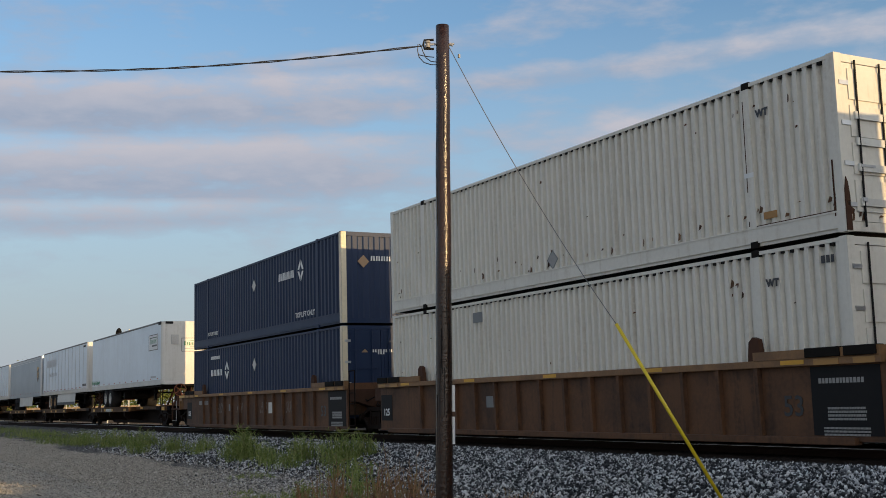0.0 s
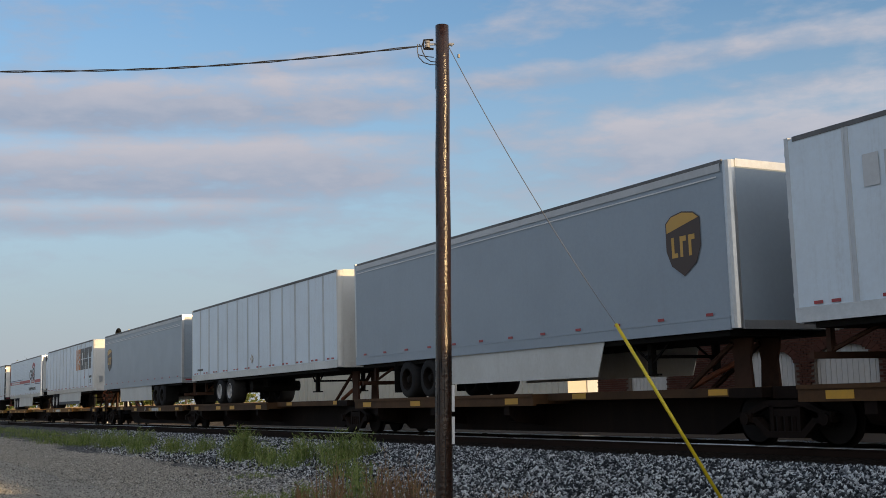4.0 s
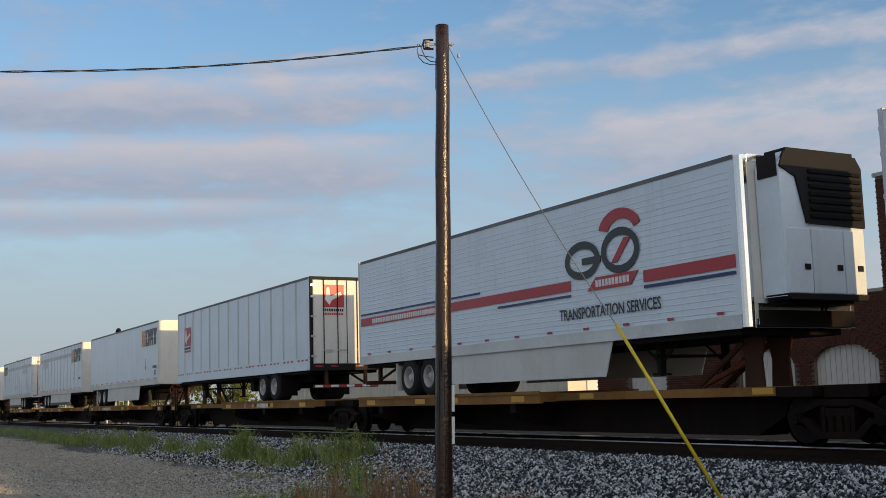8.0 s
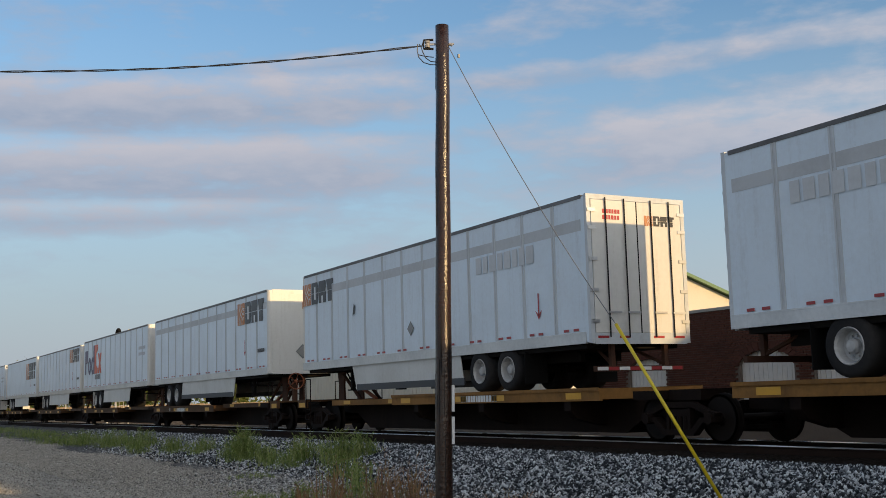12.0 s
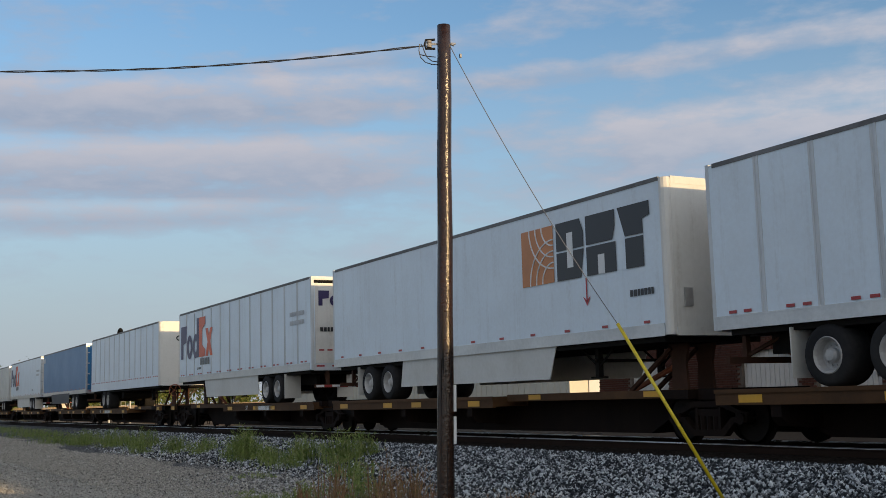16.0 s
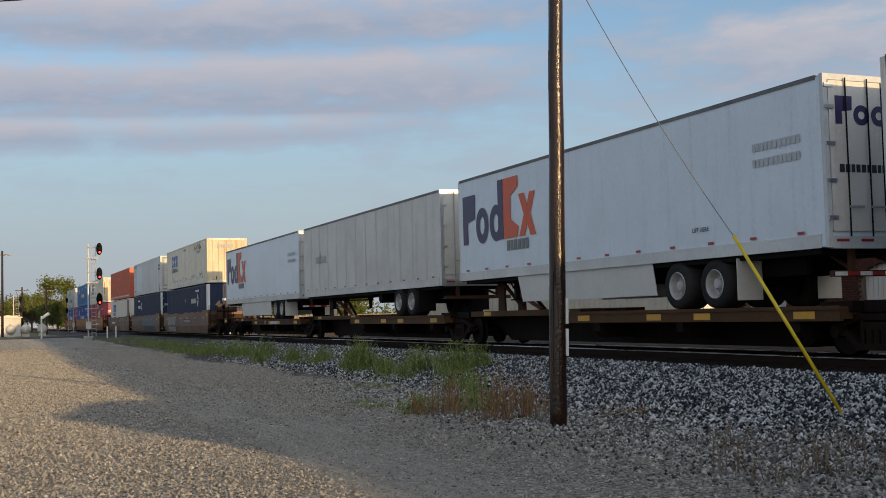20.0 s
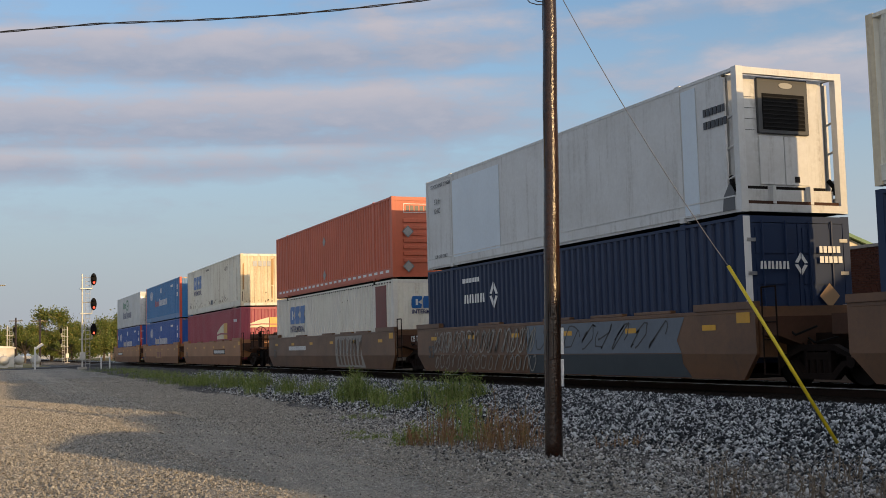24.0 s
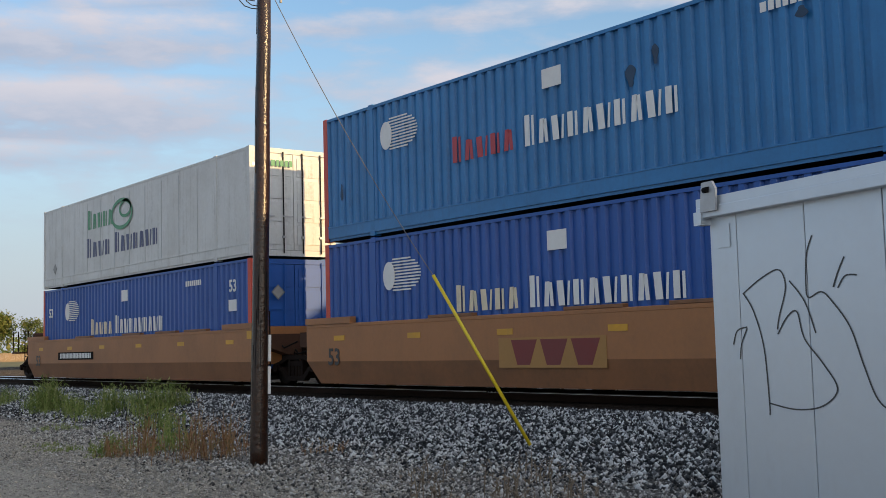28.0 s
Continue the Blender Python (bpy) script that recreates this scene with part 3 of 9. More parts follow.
def ring_points(cu, cv, ru, rv, count=28, start=0.0, end=360.0):
    return [(cu + ru * math.cos(radians(start + (end - start) * i / (count - 1 if end - start < 360 else count))),
             cv + rv * math.sin(radians(start + (end - start) * i / (count - 1 if end - start < 360 else count)))) for i in range(count)]


def rect(u0, u1, v0, v1):
    return [(u0, v0), (u1, v0), (u1, v1), (u0, v1)]


def band_ring(bm, origin, right, up, cu, cv, ru, rv, thick, depth, count=32):
    """A flat ring."""
    right, up, origin = Vector(right), Vector(up), Vector(origin)
    n = right.cross(up) * depth
    outer, inner = ring_points(cu, cv, ru, rv, count), ring_points(cu, cv, ru - thick, rv - thick, count)
    place = lambda p: origin + right * p[0] + up * p[1]
    a = [bm.verts.new(place(p) + n) for p in outer]
    b = [bm.verts.new(place(p) + n) for p in inner]
    for i in range(count):
        j = (i + 1) % count
        bm.faces.new((a[i], a[j], b[j], b[i]))
    return bm


class Face:
    """A flat side of a thing on which marks lie: u runs to the reader's right, v up."""

    def __init__(self, owner, origin, right, up=(0, 0, 1)):
        self.owner, self.origin, self.right, self.up = owner, Vector(origin), Vector(right), Vector(up)
        self.out = self.right.cross(self.up)

    def shapes(self, name, material, *outlines, lift=0.004, label=""):
        bm = bmesh.new()
        for o in outlines:
            bm_prism(bm, o, self.origin, self.right, self.up, lift)
        bmesh.ops.recalc_face_normals(bm, faces=bm.faces[:])
        return part(name, bm, material, self.owner, label)

    def bars(self, name, material, u, v, width, height, rows=1, pitch=0.0, lift=0.004):
        """Writing too small to read: a row of plain bars."""
        out = []
        for r in range(rows):
            x = u
            rng = random.Random(int(width * 1000) + r)
            while x < u + width - height * 0.5:
                w = min(height * rng.uniform(0.5, 0.75), u + width - x)
                out.append(rect(x, x + w, v - r * pitch, v - r * pitch + height))
                x += w + height * 0.22
        return tagged(self.shapes(name, material, *out, lift=lift), kind="stuff")

    def words(self, words, size, material, u, v, bold=0.0, lift=0.005, squeeze=1.0):
        ob = new("lettering", text_mesh(words, size, material, bold))
        ob.parent = self.owner
        m = Matrix((self.right, self.up, self.out)).transposed().to_4x4()
        ob.matrix_basis = Matrix.Translation(self.origin + self.right * u + self.up * v + self.out * lift) @ m @ Matrix.Diagonal((squeeze, 1, 1, 1))
        return tagged(ob, kind="stuff")

    def ring(self, name, material, cu, cv, ru, rv, thick, lift=0.005):
        bm = band_ring(bmesh.new(), self.origin, self.right, self.up, cu, cv, ru, rv, thick, lift)
        return part(name, bm, material, self.owner)

# ---- the large structure ----
def smooth(a, b, x):
    x = min(1.0, max(0.0, (x - a) / (b - a)))
    return x * x * (3 - 2 * x)


def ground_height(x, y):
    """Flat yard that climbs a little towards the crossing, with shallow ruts."""
    z = 0.36 * smooth(38, 88, y)
    z += 0.05 * noise.noise(Vector((x * 0.12, y * 0.12, 3.1))) + 0.02 * noise.noise(Vector((x * 0.6, y * 0.6, 7.7)))
    return z


def shoulder_height(x, y):
    """The ballast bank beside the track."""
    rise = smooth(8.3, 12.9, x) * 0.5 + 0.02 * noise.noise(Vector((x * 0.8, y * 0.8, 1.3)))
    return rise


def build_ground():
    xs = [-3000, -900, -300, -120, -60, -40] + [-30 + 1.5 * i for i in range(34)] + [30, 45, 70, 120, 300, 900, 3000]
    ys = [-3000, -900, -300, -120, -60, -30] + [-15 + 1.5 * i for i in range(80)] + [112, 125, 150, 190, 260, 400, 900, 3000]
    verts = [(x, y, ground_height(x, y) if abs(x) < 200 and abs(y) < 260 else 0.3) for y in ys for x in xs]
    w = len(xs)
    faces = [(j * w + i, j * w + i + 1, (j + 1) * w + i + 1, (j + 1) * w + i) for j in range(len(ys) - 1) for i in range(w - 1)]
    me = bpy.data.meshes.new("ground")
    me.from_pydata(verts, [], faces)
    me.materials.append(M["soil"])
    tagged(new("ground", me), "pale dusty gravel yard with worn wheel tracks", "ground", kind="structure")


def build_bank():
    ys = [-420, -200, -60] + [-30 + 1.2 * i for i in range(150)] + [170, 220, 320, 600, 1200]
    xs = [7.6, 8.3, 9.0, 9.7, 10.4, 11.1, 11.8, 12.4, 12.9, 13.6, 16.4, 17.2, 18.5, 20.0, 21.5]
    verts = []
    for y in ys:
        for x in xs:
            far = smooth(21.5, 17.2, x) * 0.5
            z = (shoulder_height(x, y) if x < 14 else far) + (-0.1 if x in (7.6, 21.5) else 0.005)
            base = 0.36 * smooth(38, 88, y) * (1 - smooth(0.05, 0.4, z))
            verts.append((x, y, z + base + (0.0 if x < 8 else 0.025 * noise.noise(Vector((x, y, 0))))))
    w = len(xs)
    faces = [(j * w + i, j * w + i + 1, (j + 1) * w + i + 1, (j + 1) * w + i) for j in range(len(ys) - 1) for i in range(w - 1)]
    me = bpy.data.meshes.new("ballast_bank")
    me.from_pydata(verts, [], faces)
    me.materials.append(M["ballast_bed"])
    tagged(new("ballast_bank", me), "grey crushed-stone ballast bank under the track", "ballast", kind="structure")
    # oily fines round the ties, and the ground from track to buildings, coloured dark as shade
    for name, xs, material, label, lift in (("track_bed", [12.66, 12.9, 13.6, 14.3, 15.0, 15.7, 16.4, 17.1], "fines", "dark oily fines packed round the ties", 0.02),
                                            ("cinder_ground", [17.0, 18.5, 20.0, 22.0, 26.0, 30.0, 33.8], "far_shade", "ground beyond the track, coloured dark as if in shade", 0.03)):
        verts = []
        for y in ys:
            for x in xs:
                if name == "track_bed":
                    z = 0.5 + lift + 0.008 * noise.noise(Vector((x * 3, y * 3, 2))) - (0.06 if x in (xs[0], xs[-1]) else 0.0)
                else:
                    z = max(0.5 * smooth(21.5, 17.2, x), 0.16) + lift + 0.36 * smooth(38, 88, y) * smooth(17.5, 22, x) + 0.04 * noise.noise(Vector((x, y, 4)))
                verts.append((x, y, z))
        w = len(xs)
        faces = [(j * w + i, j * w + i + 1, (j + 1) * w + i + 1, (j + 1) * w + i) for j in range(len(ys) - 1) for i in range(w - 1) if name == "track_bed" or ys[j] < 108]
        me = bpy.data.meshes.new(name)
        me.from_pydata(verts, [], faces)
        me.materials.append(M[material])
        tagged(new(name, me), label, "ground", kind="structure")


def build_track():
    track = thing("railway_track", "single railway track on dark wooden ties", "track", kind="structure")
    for x in (TRACK_X - 0.755, TRACK_X + 0.755):
        side = [(-0.07, -0.18), (0.07, -0.18), (0.07, -0.165), (0.012, -0.15), (0.012, -0.045), (0.036, -0.038), (0.036, -0.018), (-0.036, -0.018), (-0.036, -0.038), (-0.012, -0.045), (-0.012, -0.15), (-0.07, -0.165)]
        rail = part("rail", prism(side, (x, 1200, RAIL), (1, 0, 0), (0, 0, 1), 1600), "rail_side", track)
        part("rail_head", prism([(-0.037, -0.018), (0.037, -0.018), (0.037, -0.012), (0.027, 0.0), (-0.027, 0.0), (-0.037, -0.012)], (x, 1200, RAIL), (1, 0, 0), (0, 0, 1), 1600), "rail_head", rail, "polished running surface")
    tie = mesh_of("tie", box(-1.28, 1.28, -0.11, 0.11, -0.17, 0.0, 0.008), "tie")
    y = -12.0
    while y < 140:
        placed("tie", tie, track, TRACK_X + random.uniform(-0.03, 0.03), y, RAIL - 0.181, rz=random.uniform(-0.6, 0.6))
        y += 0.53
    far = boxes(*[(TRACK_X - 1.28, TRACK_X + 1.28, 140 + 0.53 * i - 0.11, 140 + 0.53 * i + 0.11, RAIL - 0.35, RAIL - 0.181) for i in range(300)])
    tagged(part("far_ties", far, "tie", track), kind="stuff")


def build_stones():
    """Loose stones: coarse ballast on the bank, finer gravel on the yard beside it."""
    rng = np.random.default_rng(4)
    base = np.array([(1, 0, 0), (-1, 0, 0), (0, 1, 0), (0, -1, 0), (0, 0, 1), (0, 0, -0.6)], float)
    tri = np.array([(0, 2, 4), (2, 1, 4), (1, 3, 4), (3, 0, 4), (2, 0, 5), (1, 2, 5), (3, 1, 5), (0, 3, 5)])

    def heap(name, xs, ys, size, heights, material, label, tri=tri):
        count = len(xs)
        turn = rng.uniform(0, 2 * np.pi, count)
        c, s = np.cos(turn), np.sin(turn)
        shape = base[None] * rng.uniform(0.65, 1.25, (count, 6, 1)) * size[:, None, None] * rng.uniform(0.65, 1.2, (count, 1, 3))
        shape += rng.normal(0, 0.12, (count, 6, 3)) * size[:, None, None]
        tilt = rng.uniform(-0.6, 0.6, count)
        z = shape[:, :, 2] * np.cos(tilt)[:, None] + shape[:, :, 0] * np.sin(tilt)[:, None]
        x = shape[:, :, 0] * c[:, None] - shape[:, :, 1] * s[:, None]
        y = shape[:, :, 0] * s[:, None] + shape[:, :, 1] * c[:, None]
        v = np.stack([x + xs[:, None], y + ys[:, None], z + heights[:, None]], -1).reshape(-1, 3)
        f = (tri[None] + (np.arange(count) * 6)[:, None, None]).reshape(-1, 3)
        me = bpy.data.meshes.new(name)
        me.vertices.add(len(v))
        me.vertices.foreach_set("co", v.ravel())
        me.loops.add(f.size)
        me.loops.foreach_set("vertex_index", f.ravel())
        me.polygons.add(len(f))
        me.polygons.foreach_set("loop_start", np.arange(0, f.size, 3))
        me.update()
        me.materials.append(M[material])
        tagged(new(name, me), label, "stones", kind="stuff")

    def bank(x, y):
        t = np.clip((x - 8.3) / 4.6, 0, 1)
        return t * t * (3 - 2 * t) * 0.5

    count = 108000
    x = 8.6 + 4.12 * rng.beta(1.5, 1.05, count)
    y = 4 + 60 * rng.beta(1.0, 1.7, count)
    keep = (np.abs(x - (TRACK_X - 0.755)) > 0.12) & (rng.random(count) < np.clip((x - 8.2) / 1.6, 0.1, 1))
    x, y = x[keep], y[keep]
    heap("ballast_stones", x, y, rng.uniform(0.020, 0.050, len(x)) * rng.uniform(0.7, 1.1, len(x)), bank(x, y) + 0.012 + rng.uniform(-0.008, 0.012, len(x)), "stone", "loose grey and white crushed limestone on the bank")
    count = 26000
    x, y = 5.4 + 4.4 * rng.beta(2.2, 1.1, count), 5.0 + 22 * rng.beta(1.1, 1.5, count)
    keep = rng.random(count) < np.clip((x - 5.2) / 2.2 - 0.03 * (y - 12), 0.02, 1)
    x, y = x[keep], y[keep]
    h = np.array([ground_height(a, b) for a, b in zip(x, y)])
    heap("spilled_ballast", x, y, 0.014 + 0.03 * rng.beta(1.2, 2.0, len(x)), np.maximum(h, np.where(x > 8.3, bank(x, y), 0)) + 0.006, "coarse", "pale coarse stones spilled from the bank onto the yard")
    count = 250000
    x, y = -1.8 + 11.4 * rng.random(count), 5.5 + 62 * rng.beta(1.0, 1.5, count)
    sparse = np.abs(x - 4.1) < 0.85
    keep = rng.random(count) < np.where(sparse, 0.22, 1.0)
    x, y = x[keep], y[keep]
    h = np.array([ground_height(a, b) for a, b in zip(x, y)])
    heap("yard_gravel", x, y, (0.008 + 0.022 * rng.beta(1.0, 2.2, len(x))) * np.clip(0.8 + y / 60, 0.8, 1.5), np.maximum(h, np.where(x > 8.3, bank(x, y), 0)) + 0.003, "pebble", "fine scattered tan and grey gravel", tri[:4])


def brick_wall(owner, x, y0, y1, z0, z1, holes, near):
    """Bricks on the face x of a wall, with gaps for the arched openings; those in the stretch near are single parts."""
    brick = mesh_of("brick", box(-0.012, 0.02, -0.1, 0.1, -0.03, 0.03), "brick")
    rest, row, z = bmesh.new(), 0, z0 + 0.04
    made = 0
    while z < z1 - 0.03:
        y = y0 - (0.1075 if row % 2 else 0.0)
        while y < y1 - 0.03:
            blocked = False
            for centre, half, spring, crown in holes:
                off = abs(y + 0.1 - centre)
                edge = spring + (crown - spring) * (1 - min(1.0, off / half) ** 2)
                if off < half + 0.1 and z < edge + 0.06:
                    blocked = True
            if not blocked:
                jut = random.uniform(-0.003, 0.004)
                if y < y0 or y + 0.2 > y1:
                    bm_box(rest, x - 0.032 + jut, x, max(y, y0), min(y + 0.2, y1), z - 0.03, z + 0.03)
                elif near[0] < y < near[1] and z > 1.6 and made < 300:
                    placed("brick", brick, owner, x - 0.02 + jut, y + 0.1, z)
                    made += 1
                else:
                    bm_box(rest, x - 0.032 + jut, x, y, y + 0.2, z - 0.03, z + 0.03)
            y += 0.215
        z += 0.074
        row += 1
    tagged(part("brickwork", rest, "brick", owner), kind="stuff")


def build_brick_building():
    house = thing("brick_building", "low dark red brick building with boarded arched windows beside the track", "building")
    x, y0, y1, top = 24.0, -20.0, 33.0, 4.1
    holes = [(30.2, 0.98, 2.35, 2.75), (24.7, 1.1, 2.35, 2.8), (21.75, 1.1, 2.35, 2.8)]
    # the wall is cast in strips between and above the openings
    wall, y = bmesh.new(), y1
    for centre, half, spring, crown in holes:
        bm_box(wall, x, x + 0.35, centre + half, y, 0, top)
        arch = [(centre - half, top), (centre + half, top)] + [(centre + half * math.cos(radians(a)), spring + (crown - spring) * math.sin(radians(a))) for a in range(0, 181, 15)]
        bm_prism(wall, [(-u, v) for u, v in arch][::-1], (x + 0.35, 0, 0), (0, -1, 0), (0, 0, 1), 0.35)
        y = centre - half
    bm_box(wall, x, x + 0.35, 20.3, y, 0, top)
    bm_box(wall, x, x + 0.35, y0, 20.3, 0, 7.1)
    bm_box(wall, x + 0.35, x + 12, y1 - 0.35, y1, 0, top)
    bm_box(wall, x + 0.35, x + 12, 20.0, 20.3, top, 7.1)
    bm_box(wall, x + 0.35, x + 12, y0, y0 + 0.35, 0, 7.1)
    bm_box(wall, x + 11.65, x + 12, y0 + 0.35, y1 - 0.35, 0, top)
    bmesh.ops.recalc_face_normals(wall, faces=wall.faces[:])
    shell = part("wall", wall, "mortar", house)
    part("roof", boxes((x + 0.3, x + 11.7, 20.2, y1 - 0.3, top - 0.5, top - 0.3), (x + 0.3, x + 11.7, y0 + 0.3, 20.1, 6.6, 6.8)), "road", house)
    part("coping", boxes((x - 0.06, x + 0.4, 20.3, y1 + 0.05, top, top + 0.09), (x - 0.06, x + 0.4, y0, 20.36, 7.1, 7.2), (x + 0.4, x + 12, y1 - 0.4, y1 + 0.05, top, top + 0.09)), "concrete", house, "pale stone coping")
    for centre, half, spring, crown in holes:
        window = thing_part("window", house)
        rows = []
        k = -half
        while k < half - 0.02:
            w = min(0.19, half - k)
            mid = (k + w / 2) / half
            rows.append((x + 0.10, x + 0.16, centre + k + 0.008, centre + k + w - 0.008, 1.0, spring + (crown - spring) * math.sqrt(max(0.0, 1 - mid * mid)) + 0.02))
            k += w
        part("infill_panel", boxes((x + 0.161, x + 0.2, centre - half, centre + half, 1.0, spring)), "white_panel", window)
        for row in rows:
            part("slat", boxes(row), "white_panel", window)
        part("sill", box(x - 0.05, x + 0.3, centre - half - 0.08, centre + half + 0.08, 0.9, 1.0, 0.01), "concrete", window)
        part("low_wall", box(x, x + 0.35, centre - half, centre + half, 0, 0.9), "mortar", window)
        for i in range(16):
            arch = bmesh.new()
            a0, a1 = radians(180 * i / 16 + 0.8), radians(180 * (i + 1) / 16 - 0.8)
            pts = [(half * math.cos(a0), (crown - spring) * math.sin(a0)), ((half + 0.24) * math.cos(a0), (crown - spring + 0.24) * math.sin(a0)),
                   ((half + 0.24) * math.cos(a1), (crown - spring + 0.24) * math.sin(a1)), (half * math.cos(a1), (crown - spring) * math.sin(a1))]
            bm_prism(arch, [(-u, v) for u, v in pts][::-1], (x, centre, spring), (0, -1, 0), (0, 0, 1), 0.04)
            bmesh.ops.recalc_face_normals(arch, faces=arch.faces[:])
            part("arch_brick", arch, "brick", window)
    for y in (15.5, 10.5, 5.5):
        window = thing_part("upper_window", house)
        part("frame", boxes((x - 0.03, x, y - 0.6, y + 0.6, 5.0, 5.08), (x - 0.03, x, y - 0.6, y + 0.6, 6.3, 6.38), (x - 0.03, x, y - 0.6, y - 0.52, 5.08, 6.3), (x - 0.03, x, y + 0.52, y + 0.6, 5.08, 6.3)), "white_panel", window)
        part("pane", box(x - 0.012, x, y - 0.52, y + 0.52, 5.08, 6.3), "black", window)
    brick_wall(shell, x, 20.3, y1, 0.9, top, holes, (25.9, 28.9))
    brick_wall(shell, x, 16.0, 20.3, 2.0, 7.1, [], (0, 0))


def thing_part(name, parent):
    ob = new(name)
    ob.empty_display_size = 0.1
    ob.parent = parent
    return ob


def build_metal_building():
    hall = thing("metal_building", "cream metal-sided building with a green gable roof", "building")
    y0, y1, x0, x1, eave, ridge = 50.0, 92.0, 34.4, 49.0, 6.05, 8.55
    xm = (x0 + x1) / 2
    gable = [(x0, 0), (x1, 0), (x1, eave), (xm, ridge), (x0, eave)]
    part("end_wall", prism(gable, (0, y0 + 0.2, 0), (1, 0, 0), (0, 0, 1), 0.2), "cream_metal", hall)
    part("end_wall", prism(gable, (0, y1, 0), (1, 0, 0), (0, 0, 1), 0.2), "cream_metal", hall)
    part("side_wall", box(x0, x0 + 0.2, y0 + 0.2, y1 - 0.2, 0, eave), "cream_metal", hall)
    part("side_wall", box(x1 - 0.2, x1, y0 + 0.2, y1 - 0.2, 0, eave), "cream_metal", hall)
    part("ribs", boxes(*[(x0 - 0.03, x0, y0 + 0.3 + 0.6 * i, y0 + 0.38 + 0.6 * i, 0.1, eave - 0.05) for i in range(69)]), "cream_metal", hall)
    for sign, xe in ((-1, x0), (1, x1)):
        slope = [(xm, ridge + 0.05), (xe + sign * 0.5, eave - 0.12), (xe + sign * 0.5, eave + 0.02), (xm, ridge + 0.2)]
        part("roof", prism(slope, (0, y1 + 0.4, 0), (1, 0, 0), (0, 0, 1), y1 - y0 + 0.8), "green_roof", hall)
    part("rake_trim", prism([(x0 - 0.5, eave - 0.2), (xm, ridge - 0.02), (x1 + 0.5, eave - 0.2), (x1 + 0.5, eave - 0.1), (xm, ridge + 0.1), (x0 - 0.5, eave - 0.1)], (0, y0 - 0.4, 0), (1, 0, 0), (0, 0, 1), 0.06), "green_roof", hall)
    part("big_door", box(x0 + 1.2, x0 + 5.0, y0 - 0.07, y0 - 0.035, 0.1, 3.6, 0.01), "white_panel", hall, "white sectional door")
    part("corner_trim", box(x0 - 0.05, x0 + 0.15, y0 - 0.05, y0 - 0.031, 0, eave - 0.1), "cream_metal", hall)
    return hall


build_ground()
build_bank()
build_track()
build_brick_building()
build_metal_building()

# ---- the train ----
TRAIN = []          # every thing that rolls by: the thing, and its place along the track at the start
SHARED = {}
HALF = 1.295
LONG = 16.15


def shared(name, material, make, smooth=False):
    key = (name, material)
    if key not in SHARED:
        SHARED[key] = mesh_of(name, make(), material, smooth)
    return SHARED[key]


def rolling(name, label, category, s, group):
    ob = thing(name, label, category, group, at=(TRACK_X, s, RAIL))
    TRAIN.append((ob, s))
    return ob


def tyre_mesh():
    return lathe([(-0.28, 0.30), (-0.29, 0.42), (-0.26, 0.485), (-0.15, 0.505), (0.15, 0.505), (0.26, 0.485), (0.29, 0.42), (0.28, 0.30), (-0.28, 0.30)], caps=False)


def rim_mesh():
    bm = lathe([(-0.275, 0.30), (-0.29, 0.285), (-0.25, 0.26), (-0.13, 0.235), (-0.11, 0.20), (-0.13, 0.12), (-0.20, 0.115), (-0.24, 0.085), (-0.25, 0.001), (-0.249, 0.0005)], seg=24, caps=False)
    for k in range(10):
        a = 2 * math.pi * k / 10
        c, s = 0.165 * math.cos(a), 0.165 * math.sin(a)
        bm_tube(bm, [(-0.12, c, s), (-0.155, c, s)], 0.016, 6)
    return bm


def wheelset_mesh():
    bm = bmesh.new()
    for x, sign in ((-0.755, -1), (0.755, 1)):
        disc = lathe([(x - 0.065, 0.44), (x - 0.065, 0.40), (x - 0.03, 0.36), (x - 0.03, 0.16), (x - 0.09, 0.12), (x + 0.09, 0.12), (x + 0.03, 0.16), (x + 0.03, 0.36), (x + 0.065, 0.40), (x + 0.065, 0.44)], seg=28)
        if sign < 0:
            flange = lathe([(x + 0.045, 0.44), (x + 0.05, 0.468), (x + 0.075, 0.468), (x + 0.08, 0.44)], seg=28)
        else:
            flange = lathe([(x - 0.08, 0.44), (x - 0.075, 0.468), (x - 0.05, 0.468), (x - 0.045, 0.44)], seg=28)
        for piece in (disc, flange):
            me = bpy.data.meshes.new("piece")
            piece.to_mesh(me)
            piece.free()
            bm.from_mesh(me)
            bpy.data.meshes.remove(me)
    bm_tube(bm, [(-1.05, 0, 0), (1.05, 0, 0)], 0.085, 12)
    return bm


